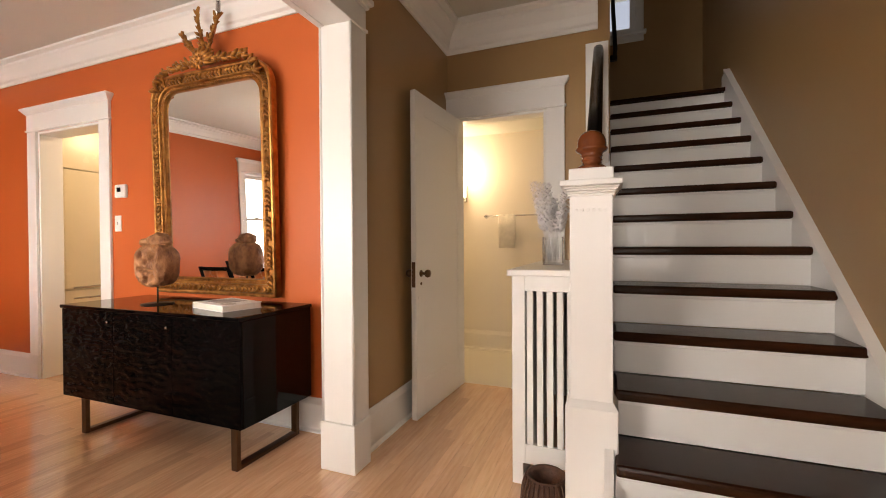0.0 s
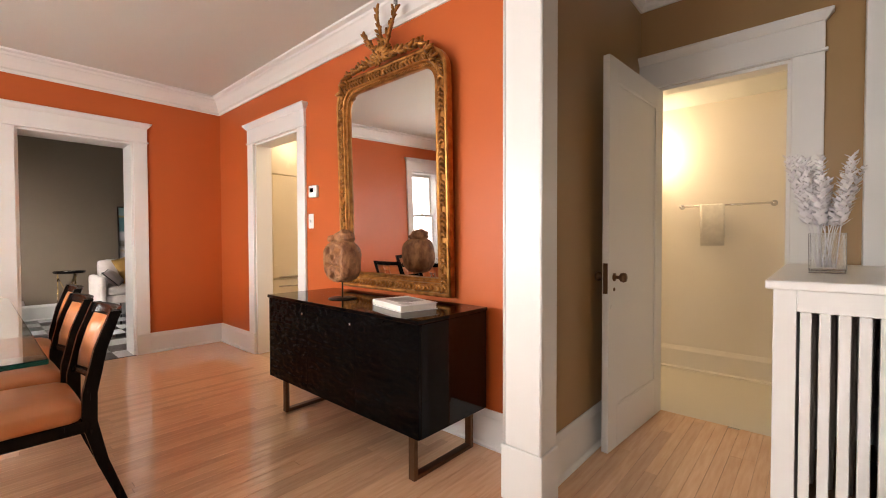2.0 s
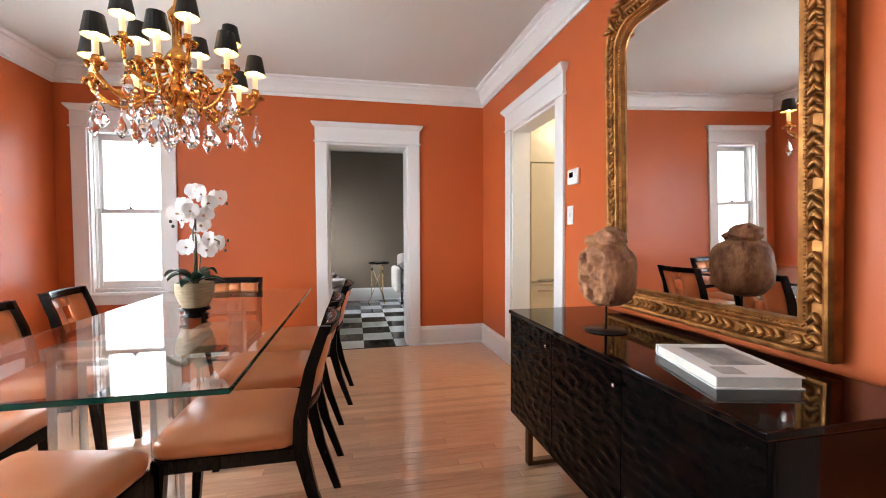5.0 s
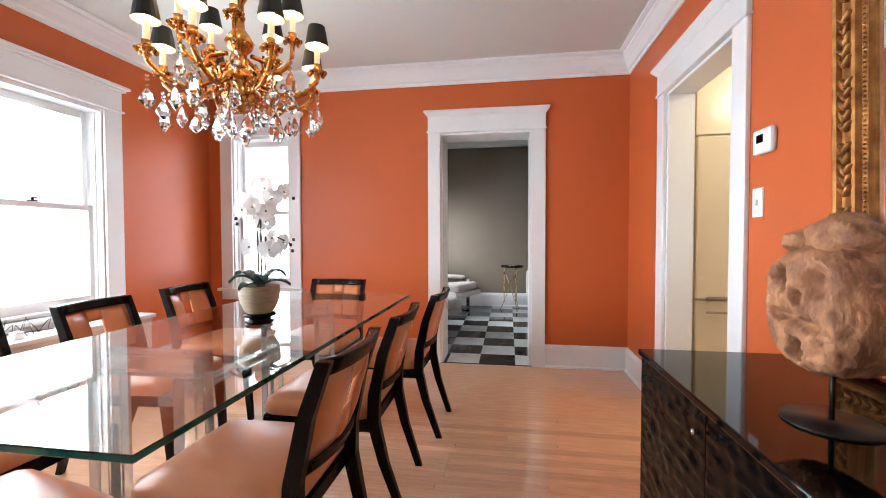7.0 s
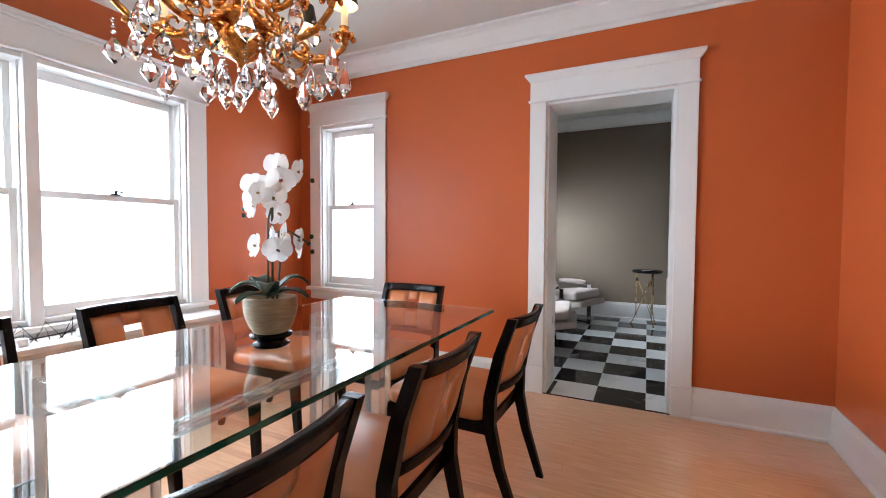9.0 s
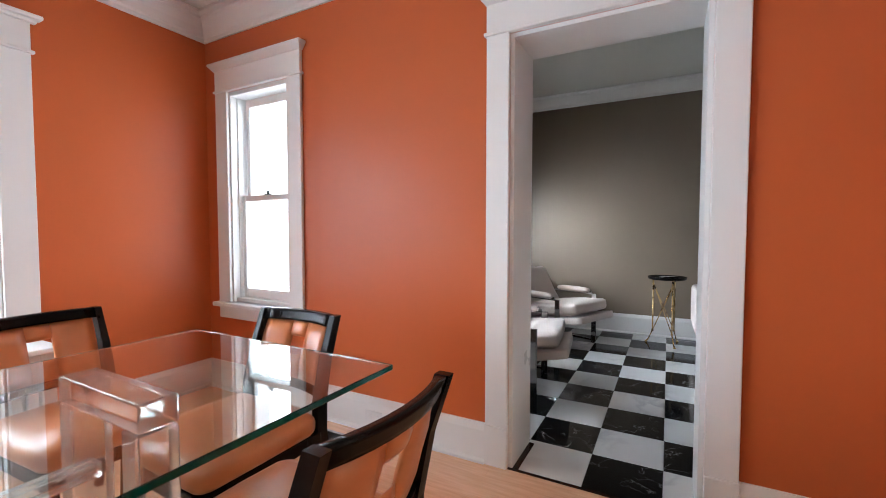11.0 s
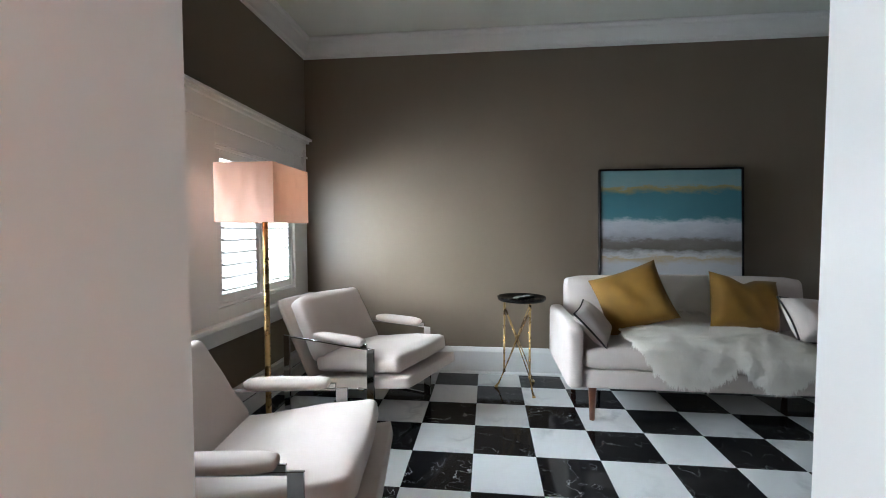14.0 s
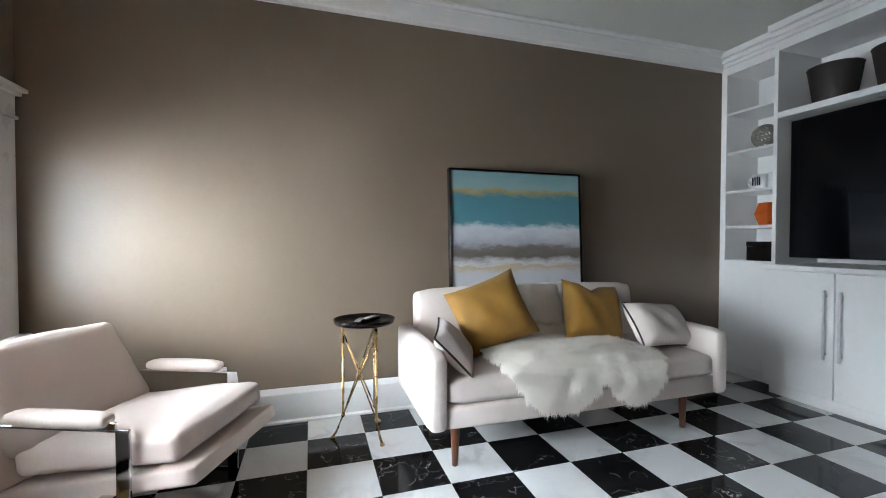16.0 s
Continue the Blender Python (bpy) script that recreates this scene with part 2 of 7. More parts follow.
def marble(name, base, vein, width, scale, rough):
    """Stone with thin wandering veins that differ from tile to tile."""
    m = bpy.data.materials.new(name)
    m.use_nodes = True
    nt = m.node_tree
    bs = principled(m)
    tc, info = nt.nodes.new("ShaderNodeTexCoord"), nt.nodes.new("ShaderNodeObjectInfo")
    off = nt.nodes.new("ShaderNodeVectorMath")
    off.operation = "SCALE"
    comb = nt.nodes.new("ShaderNodeCombineXYZ")
    for k in range(3):
        nt.links.new(info.outputs["Random"], comb.inputs[k])
    nt.links.new(comb.outputs[0], off.inputs[0])
    off.inputs["Scale"].default_value = 57.0
    add = nt.nodes.new("ShaderNodeVectorMath")
    nt.links.new(tc.outputs["Object"], add.inputs[0])
    nt.links.new(off.outputs[0], add.inputs[1])
    n = nt.nodes.new("ShaderNodeTexNoise")
    n.inputs["Scale"].default_value, n.inputs["Detail"].default_value, n.inputs["Distortion"].default_value = scale, 6, 0.35
    nt.links.new(add.outputs[0], n.inputs["Vector"])
    sub = nt.nodes.new("ShaderNodeMath")
    sub.operation = "SUBTRACT"
    sub.inputs[1].default_value = 0.5
    nt.links.new(n.outputs[0], sub.inputs[0])
    ab = nt.nodes.new("ShaderNodeMath")
    ab.operation = "ABSOLUTE"
    nt.links.new(sub.outputs[0], ab.inputs[0])
    mr = nt.nodes.new("ShaderNodeMapRange")
    mr.inputs[1].default_value, mr.inputs[2].default_value = 0.0, width
    mr.inputs[3].default_value, mr.inputs[4].default_value = 1.0, 0.0
    nt.links.new(ab.outputs[0], mr.inputs[0])
    n2 = nt.nodes.new("ShaderNodeTexNoise")
    n2.inputs["Scale"].default_value, n2.inputs["Detail"].default_value = scale * 0.8, 2
    nt.links.new(add.outputs[0], n2.inputs["Vector"])
    m2 = nt.nodes.new("ShaderNodeMapRange")
    m2.inputs[1].default_value, m2.inputs[2].default_value = 0.45, 0.7
    nt.links.new(n2.outputs[0], m2.inputs[0])
    mul = nt.nodes.new("ShaderNodeMath")
    mul.operation = "MULTIPLY"
    nt.links.new(mr.outputs[0], mul.inputs[0])
    nt.links.new(m2.outputs[0], mul.inputs[1])
    mixn = nt.nodes.new("ShaderNodeMix")
    mixn.data_type = "RGBA"
    mixn.inputs[6].default_value, mixn.inputs[7].default_value = (*base, 1), (*vein, 1)
    nt.links.new(mul.outputs[0], mixn.inputs[0])
    nt.links.new(mixn.outputs[2], bs.inputs["Base Color"])
    bs.inputs["Roughness"].default_value = rough
    return m


BLACK_MARBLE = marble("black marble", (0.005, 0.005, 0.006), (0.42, 0.41, 0.39), 0.009, 8.5, 0.09)
principled(BLACK_MARBLE).inputs["Specular IOR Level"].default_value = 0.22
WHITE_MARBLE = marble("white marble", (0.62, 0.62, 0.61), (0.44, 0.44, 0.45), 0.05, 2.5, 0.16)


# ---- mesh building ----
class Build:
    """Collects shapes into one mesh."""

    def __init__(self):
        self.v, self.f, self.m, self.s = [], [], [], []

    def add(self, verts, faces, mat=0, smooth=False, at=None):
        n = len(self.v)
        self.v += [tuple(at @ Vector(p)) if at is not None else tuple(p) for p in verts]
        self.f += [tuple(n + i for i in fc) for fc in faces]
        self.m += [mat] * len(faces)
        self.s += [smooth] * len(faces)
        return self

    def box(self, lo, hi, bevel=0.0, mat=0, at=None):
        x0, y0, z0 = (min(a, b) for a, b in zip(lo, hi))
        x1, y1, z1 = (max(a, b) for a, b in zip(lo, hi))
        b = min(bevel, 0.45 * min(x1 - x0, y1 - y0, z1 - z0))
        if b <= 0:
            v = [(x, y, z) for z in (z0, z1) for y in (y0, y1) for x in (x0, x1)]
            return self.add(v, [(0, 2, 3, 1), (4, 5, 7, 6), (0, 1, 5, 4), (2, 6, 7, 3), (0, 4, 6, 2), (1, 3, 7, 5)], mat, False, at)
        bm = bmesh.new()
        bmesh.ops.create_cube(bm, size=1.0)
        for q in bm.verts:
            q.co = Vector(((x0 + x1) / 2 + q.co.x * (x1 - x0), (y0 + y1) / 2 + q.co.y * (y1 - y0), (z0 + z1) / 2 + q.co.z * (z1 - z0)))
        bmesh.ops.bevel(bm, geom=bm.edges[:], offset=b, segments=1 if b < 0.004 else 2, affect="EDGES", profile=0.5)
        bm.verts.index_update()
        self.add([q.co.copy() for q in bm.verts], [[q.index for q in fc.verts] for fc in bm.faces], mat, False, at)
        bm.free()
        return self

    def lathe(self, profile, seg=24, mat=0, at=None, smooth=True):
        """profile: (radius, z) from the bottom up, round the z axis."""
        v, f = [], []
        for r, z in profile:
            v += [(r * math.cos(2 * math.pi * k / seg), r * math.sin(2 * math.pi * k / seg), z) for k in range(seg)]
        for i in range(len(profile) - 1):
            for k in range(seg):
                a, b = i * seg + k, i * seg + (k + 1) % seg
                f.append((a, b, b + seg, a + seg))
        if profile[0][0] > 1e-5:
            f.append(tuple(reversed(range(seg))))
        if profile[-1][0] > 1e-5:
            f.append(tuple(range((len(profile) - 1) * seg, len(profile) * seg)))
        return self.add(v, f, mat, smooth, at)

    def tube(self, points, radii, seg=8, mat=0, at=None, flat=1.0):
        """A rod along points; flat < 1 squeezes it across."""
        pts = [Vector(p) for p in points]
        if not isinstance(radii, (list, tuple)):
            radii = [radii] * len(pts)
        v, f = [], []
        up = Vector((0, 0, 1))
        for i, p in enumerate(pts):
            d = (pts[min(i + 1, len(pts) - 1)] - pts[max(i - 1, 0)]).normalized()
            ref = up if abs(d.dot(up)) < 0.95 else Vector((1, 0, 0))
            a = d.cross(ref).normalized()
            b = a.cross(d).normalized()
            v += [p + radii[i] * (math.cos(2 * math.pi * k / seg) * a + flat * math.sin(2 * math.pi * k / seg) * b) for k in range(seg)]
        for i in range(len(pts) - 1):
            for k in range(seg):
                q, r = i * seg + k, i * seg + (k + 1) % seg
                f.append((q, r, r + seg, q + seg))
        f.append(tuple(reversed(range(seg))))
        f.append(tuple(range((len(pts) - 1) * seg, len(pts) * seg)))
        return self.add(v, f, mat, True, at)

    def prism(self, poly, depth, mat=0, at=None, smooth=False):
        """A flat shape in x, z pushed along y from 0 to depth."""
        n = len(poly)
        v = [(x, 0, z) for x, z in poly] + [(x, depth, z) for x, z in poly]
        f = [tuple(range(n)), tuple(reversed(range(n, 2 * n)))]
        f += [(i, i + n, (i + 1) % n + n, (i + 1) % n) for i in range(n)]
        return self.add(v, f, mat, smooth, at)

    def cushion(self, size, r=0.04, puff=0.02, n=8, mat=0, at=None, wobble=0.0, seed=0.0):
        """A soft block, rounded and swollen, centred on the origin."""
        h = [s / 2 for s in size]
        r = min(r, *[q * 0.98 for q in h])
        v, f, idx = [], [], {}

        def key(p):
            k = tuple(round(c, 5) for c in p)
            if k not in idx:
                q = Vector([p[i] * h[i] for i in range(3)])
                core = Vector([max(-(h[i] - r), min(h[i] - r, q[i])) for i in range(3)])
                d = q - core
                w = core + r * d.normalized() if d.length > 1e-9 else q
                sw = (1 - p[0] ** 2) * (1 - p[1] ** 2)
                w.z += puff * sw * p[2]
                w.x += 0.4 * puff * (1 - p[1] ** 2) * (1 - p[2] ** 2) * p[0]
                w.y += 0.4 * puff * (1 - p[0] ** 2) * (1 - p[2] ** 2) * p[1]
                if wobble:
                    w += wobble * noise.noise_vector(q * 7 + Vector((seed, seed * 2, 0)))
                idx[k] = len(v)
                v.append(w)
            return idx[k]

        def g(i):
            return math.sin((2 * i / n - 1) * math.pi / 2) * 0.35 + (2 * i / n - 1) * 0.65
        for ax in range(3):
            for sgn in (-1, 1):
                for i in range(n):
                    for j in range(n):
                        quad = []
                        for a, b in ((i, j), (i + 1, j), (i + 1, j + 1), (i, j + 1)):
                            p = [0, 0, 0]
                            p[ax], p[(ax + 1) % 3], p[(ax + 2) % 3] = sgn, g(a), g(b)
                            quad.append(key(p))
                        f.append(tuple(quad if sgn > 0 else reversed(quad)))
        return self.add(v, f, mat, True, at)

    def pillow(self, w, h, t, n=12, mat=0, at=None, seed=0.0, edge=None, chop=0.0):
        """A stuffed pillow in x, z with thickness along y, pulled-out corners and a dent struck into its top edge."""
        for side in (-1, 1):
            v, f = [], []
            for i in range(n + 1):
                for j in range(n + 1):
                    a, b = 2 * i / n - 1, 2 * j / n - 1
                    pull = 1 - 0.07 * (1 - a * a) * abs(b) ** 3
                    pull2 = 1 - 0.07 * (1 - b * b) * abs(a) ** 3
                    th = t / 2 * max(0.0, (1 - a ** 4) * (1 - b ** 4)) ** 0.6
                    wob = 0.010 * noise.noise(Vector((a * 2 + seed, b * 2, seed))) * (1 - a * a) * (1 - b * b)
                    dent = chop * math.exp(-((a + 0.1) / 0.33) ** 2) * max(0.0, b) ** 2
                    wob += 0.35 * dent * (1 - a * a) * (1 - b * b) + 0.006 * math.sin(9 * a + 5 * b + seed) * (1 - a * a) * (1 - b * b)
                    v.append((a * w / 2 * pull2, side * th * (1 - 3 * dent) + wob, b * h / 2 * pull - dent))
            for i in range(n):
                for j in range(n):
                    q = i * (n + 1) + j
                    quad = (q, q + 1, q + n + 2, q + n + 1)
                    f.append(quad if side < 0 else tuple(reversed(quad)))
            self.add(v, f, mat, True, at)
        if edge is not None:
            ring = []
            for k in range(4 * n):
                s, q = divmod(k, n)
                u = 2 * q / n - 1
                a, b = ((u, -1), (1, u), (-u, 1), (-1, -u))[s]
                ring.append((a * w / 2 * (1 - 0.07 * (1 - b * b) * abs(a) ** 3), 0, b * h / 2 * (1 - 0.07 * (1 - a * a) * abs(b) ** 3)))
            self.tube(ring + ring[:1], 0.006, 5, edge, at)
        return self

    def done(self, name, mats, parent=None, at=None):
        me = bpy.data.meshes.new(name)
        me.from_pydata(self.v, [], self.f)
        for m in (mats if isinstance(mats, (list, tuple)) else [mats]):
            me.materials.append(m)
        me.polygons.foreach_set("material_index", self.m)
        me.polygons.foreach_set("use_smooth", self.s)
        me.update()
        ob = new(name, me)
        if parent is not None:
            ob.parent = parent
        if at is not None:
            ob.matrix_basis = at
        return ob


def thing(name, label, category, at=None, group="", kind=""):
    """An empty that parents the parts of one thing."""
    ob = new(name)
    ob.empty_display_size = 0.1
    if at is not None:
        ob.matrix_basis = at
    return tagged(ob, label, category, group, kind)


def setting(ob, label="", category=""):
    return tagged(ob, label, category, kind="structure")


def wall(name, axis, p0, p1, a0, a1, z0, z1, holes, front, back, edge=WHITE):
    """A wall with its faces at p0 and p1 along axis ('x' or 'y'), from a0 to a1, with holes (a0, a1, z0, z1). front paints p0's face, back p1's."""
    us = sorted({a0, a1, *[h[0] for h in holes], *[h[1] for h in holes]})
    zs = sorted({z0, z1, *[h[2] for h in holes], *[h[3] for h in holes]})

    def solid(i, j):
        if not (0 <= i < len(us) - 1 and 0 <= j < len(zs) - 1):
            return False
        u, z = (us[i] + us[i + 1]) / 2, (zs[j] + zs[j + 1]) / 2
        return not any(h[0] < u < h[1] and h[2] < z < h[3] for h in holes)

    def pt(p, u, z):
        return (p, u, z) if axis == "x" else (u, p, z)
    b = Build()
    for i in range(len(us) - 1):
        for j in range(len(zs) - 1):
            if not solid(i, j):
                continue
            u0, u1, w0, w1 = us[i], us[i + 1], zs[j], zs[j + 1]
            b.add([pt(p0, u0, w0), pt(p0, u1, w0), pt(p0, u1, w1), pt(p0, u0, w1)], [(0, 1, 2, 3)], 0)
            b.add([pt(p1, u0, w0), pt(p1, u1, w0), pt(p1, u1, w1), pt(p1, u0, w1)], [(3, 2, 1, 0)], 1)
            for (di, dj), (e0, e1) in {(-1, 0): ((u0, w0), (u0, w1)), (1, 0): ((u1, w0), (u1, w1)), (0, -1): ((u0, w0), (u1, w0)), (0, 1): ((u0, w1), (u1, w1))}.items():
                if not solid(i + di, j + dj):
                    b.add([pt(p0, *e0), pt(p0, *e1), pt(p1, *e1), pt(p1, *e0)], [(0, 1, 2, 3)], 2)
    return setting(b.done(name, [front, back, edge]))


def moulding(name, path, profile, mat, closed=False):
    """A profile of (inset, height) swept along corners in plan; the room lies to the left of the way."""
    n = len(path)
    rings = []
    for i in range(n):
        p = Vector(path[i])
        dirs = []
        if closed or i > 0:
            dirs.append((p - Vector(path[i - 1])).normalized())
        if closed or i < n - 1:
            dirs.append((Vector(path[(i + 1) % n]) - p).normalized())
        norms = [Vector((-d.y, d.x)) for d in dirs]
        m = sum(norms, Vector((0, 0))).normalized()
        m = m / max(0.3, m.dot(norms[0]))
        rings.append([(p.x + m.x * u, p.y + m.y * u, z) for u, z in profile])
    k = len(profile)
    v = [q for r in rings for q in r]
    f = []
    for i in range(n if closed else n - 1):
        j = (i + 1) % n
        for c in range(k):
            d = (c + 1) % k
            f.append((i * k + c, j * k + c, j * k + d, i * k + d))
    if not closed:
        f += [tuple(reversed(range(k))), tuple(range((n - 1) * k, n * k))]
    b = Build().add(v, f)
    ob = b.done(name, mat)
    me = bmesh.new()
    me.from_mesh(ob.data)
    bmesh.ops.recalc_face_normals(me, faces=me.faces[:])
    me.to_mesh(ob.data)
    me.free()
    return setting(ob)


def crown(top, drop, out):
    """A stepped cove between wall and ceiling."""
    return [(0, top - drop), (0.012, top - drop), (0.014, top - drop * 0.86), (0.03, top - drop * 0.80), (0.045, top - drop * 0.55),
            (out * 0.62, top - drop * 0.30), (out * 0.70, top - drop * 0.26), (out * 0.72, top - drop * 0.16), (out, top - drop * 0.10), (out, top - 0.001), (0, top - 0.001)]


def base_profile(h, t=0.02):
    return [(0, 0), (t + 0.014, 0), (t + 0.014, 0.012), (t, 0.022), (t, h - 0.035), (t - 0.008, h - 0.012), (t - 0.012, h), (0, h)]


# local frames for what sits in a wall: x along the wall seen from inside, y outwards, z up
def inwall(x, y, z, out):
    return pose(x, y, z, 0, 0, {"+y": 0, "-x": 90, "-y": 180, "+x": -90}[out])


def casing(name, at, w, h, side=0.125, head=0.145, sill=0.0, depth=0.25, jamb=True, z0=0.0, thick=0.022, plinth=True):
    """Craftsman trim round an opening w wide whose top is at h: sides, head, crown cap, and the lining of the wall."""
    b = Build()
    for s in (-1, 1):
        a, c = s * w / 2, s * (w / 2 + side)
        b.box((a, -thick, z0 + (0.2 if plinth else 0)), (c, 0, h), 0.003)
        if plinth:
            b.box((a - s * 0.0, -thick - 0.006, z0), (c + s * 0.004, 0, z0 + 0.2), 0.003)
        if jamb:
            b.box((a, 0, z0), (a - s * 0.02, depth, h - 0.02), 0.002)
    b.box((-w / 2 - side - 0.012, -thick - 0.010, h), (w / 2 + side + 0.012, 0, h + 0.016), 0.004)
    b.box((-w / 2 - side, -thick - 0.002, h + 0.016), (w / 2 + side, 0, h + head), 0.002)
    W = w / 2 + side
    b.add([(-W - 0.004, -thick - 0.006, h + head), (W + 0.004, -thick - 0.006, h + head), (W + 0.03, -thick - 0.034, h + head + 0.034), (-W - 0.03, -thick - 0.034, h + head + 0.034),
           (-W - 0.004, 0, h + head), (W + 0.004, 0, h + head), (W + 0.03, 0, h + head + 0.034), (-W - 0.03, 0, h + head + 0.034)],
          [(0, 1, 2, 3), (1, 5, 6, 2), (4, 0, 3, 7), (5, 4, 7, 6), (4, 5, 1, 0), (3, 2, 6, 7)])
    b.box((-W - 0.034, -thick - 0.038, h + head + 0.034), (W + 0.034, 0, h + head + 0.05), 0.003)
    if jamb:
        b.box((-w / 2, 0, h - 0.02), (w / 2, depth, h), 0.002)
    if sill:
        b.box((-W - 0.025, -0.06, z0 - 0.03), (W + 0.025, 0.05, z0), 0.006)
        b.box((-W, -0.02, z0 - 0.03 - sill), (W, 0, z0 - 0.03), 0.003)
    return setting(b.done(name, WHITE, at=at), "white painted wooden trim with crown cap", "trim")


# ---- the structure ----
# dining room x -4.9..-0.89, y -1.96..2.0; lounge x -8.17..-5.2; foyer x -0.75..1.32; stairs climb towards +y
H_D, H_F, H_L = 2.70, 2.86, 2.79

ground = Build().box((-60, -80, -0.75), (60, 60, -0.55)).done("ground", LAWN)
setting(ground, "green lawn round the house", "ground")
road = Build().box((-60, -19, -0.55), (60, -12, -0.53)).done("road", ASPHALT)
setting(road, "grey asphalt street", "road")
pave = Build().box((-60, -10.5, -0.55), (60, -9.0, -0.52), 0.01).done("pavement", CONCRETE)
setting(pave, "pale concrete pavement", "pavement")

under = Build().box((-4.90, -2.2, -0.3), (3.2, 5.2, -0.022)).box((-8.4, -1.1, -0.3), (-4.90, 5.2, -0.022)).done("subfloor", CONCRETE)
setting(under, "rough subfloor", "floor")

# outer and inner walls
WIN = [(-3.79, -2.95), (-2.92, -2.08), (-2.05, -1.21)]
wall("wall_front", "y", -1.96, -2.2, -4.9, -0.8, -0.5, H_D + 0.1, [(a, b, 0.64, 2.10) for a, b in WIN], ORANGE, SIDING)
wall("wall_foyer_front", "y", -1.96, -2.2, -0.8, 3.2, -0.5, H_F + 0.1, [(0.05, 1.15, 0.64, 2.10)], TAUPE, SIDING)
wall("wall_lounge_dining", "x", -4.9, -5.2, -2.2, 5.2, -0.5, 2.9, [(0.375, 1.19, -0.02, 2.095), (-1.70, -1.11, 0.655, 2.14)], ORANGE, GREIGE)
wall("wall_dining_kitchen", "y", 2.0, 2.16, -4.9, -0.87, -0.02, 2.9, [(-4.04, -3.20, -0.02, 2.085)], ORANGE, CREAM)
wall("wall_foyer_side", "x", -0.785, -0.87, 1.72, 3.15, -0.02, 2.95, [], TAUPE, CREAM)
wall("wall_bathroom_door", "y", 3.15, 3.27, -1.6, 0.45, -0.02, 2.95, [(-0.71, 0.005, -0.02, 2.125)], TAUPE, CREAM)
wall("wall_bathroom_far", "y", 4.25, 4.37, -1.6, 0.45, -0.02, 2.6, [], CREAM, SIDING)
wall("wall_bathroom_side", "x", -1.6, -1.72, 2.16, 5.2, -0.02, 2.9, [], CREAM, CREAM)
wall("wall_bathroom_stair", "x", 0.45, 0.33, 3.27, 5.0, -0.02, 5.2, [], TAUPE, CREAM)
wall("wall_stair_side", "x", 1.355, 1.45, 0.95, 5.2, -0.02, 5.2, [], TAUPE, SIDING)
wall("wall_stair_back", "y", 5.0, 5.2, 0.33, 1.45, -0.02, 5.2, [(0.36, 0.72, 3.42, 4.35)], TAUPE, SIDING)
wall("wall_foyer_far", "y", 0.95, 0.83, 1.32, 3.2, -0.02, 2.95, [], TAUPE, TAUPE)
wall("wall_foyer_east", "x", 3.2, 3.35, -2.2, 0.95, -0.5, 2.95, [], TAUPE, SIDING)
wall("wall_kitchen_back", "y", 4.4, 4.6, -5.2, -1.72, -0.02, 2.9, [], CREAM, SIDING)
wall("wall_lounge_far", "x", -8.17, -8.3, -1.1, 5.2, -0.5, 2.9, [], GREIGE, SIDING)
wall("wall_lounge_front", "y", -0.765, -1.05, -8.17, -5.2, -0.5, 2.9, [(-7.90, -6.93, 0.74, 1.69), (-6.69, -5.72, 0.74, 1.69)], GREIGE, SIDING)
wall("wall_lounge_unit", "y", 4.62, 4.8, -8.17, -5.2, -0.02, 2.9, [], GREIGE, SIDING)
wall("wall_stair_under", "x", 0.45, 0.41, 1.72, 3.15, -0.02, 0.9, [], WHITE, WHITE)
# stairwell above the foyer ceiling
wall("wall_stairwell", "x", 0.45, 0.33, 1.3, 3.27, 2.95, 5.2, [], TAUPE, TAUPE)
wall("wall_stairwell_front", "y", 1.3, 1.2, 0.33, 1.45, 2.95, 5.2, [], TAUPE, TAUPE)

# cased opening between foyer and dining room: pilaster, header, far pilaster
hd = Build()
hd.box((-0.87, -1.30, 2.30), (-0.785, 1.72, 2.95), 0, 0)
header = hd.done("wall_header", [ORANGE])
setting(header, "beam over the wide opening", "wall")
ot = Build()
ot.box((-0.895, 1.66, 0.24), (-0.715, 1.80, 2.20), 0.004)
ot.box((-0.905, 1.65, 0.0), (-0.705, 1.80, 0.24), 0.005)
for x in (-0.893, -0.717):
    ot.tube([(x, 1.662, 0.24), (x, 1.662, 2.20)], 0.008, 8)
ot.box((-0.895, -1.30, 2.20), (-0.715, 1.80, 2.315), 0.004)
for x0, x1 in ((-0.905, -0.87), (-0.785, -0.705)):
    ot.box((x0, -1.30, 2.195), (x1, 1.805, 2.212), 0.004)
ot.box((-0.912, -1.30, 2.315), (-0.698, 1.81, 2.335), 0.005)
ot.box((-0.930, -1.30, 2.335), (-0.680, 1.825, 2.365), 0.006)
ot.box((-0.895, -1.48, 0.0), (-0.715, -1.30, 2.315), 0.004)
setting(ot.done("trim", WHITE), "white pilaster and header trim of a cased opening", "trim")
wall("wall_opening_far", "x", -0.785, -0.87, -1.96, -1.40, -0.02, 2.95, [], TAUPE, ORANGE)

# ceilings
setting(Build().box((-4.9, -1.96, H_D), (-0.87, 2.0, H_D + 0.08)).done("ceiling", CEIL), "plain warm white ceiling", "ceiling")
cf = Build()
cf.box((-0.80, -1.96, H_F), (0.37, 3.15, H_F + 0.09)).box((0.37, -1.96, H_F), (3.2, 1.2, H_F + 0.09))
setting(cf.done("ceiling_foyer", CEIL), "plain white foyer ceiling", "ceiling")
setting(Build().box((-8.17, -0.765, H_L), (-5.2, 4.62, H_L + 0.09)).done("ceiling_lounge", CEIL), "plain white lounge ceiling", "ceiling")
setting(Build().box((-4.9, 2.16, 2.6), (-1.72, 4.4, 2.7)).done("ceiling_kitchen", CEIL), "cream kitchen ceiling", "ceiling")
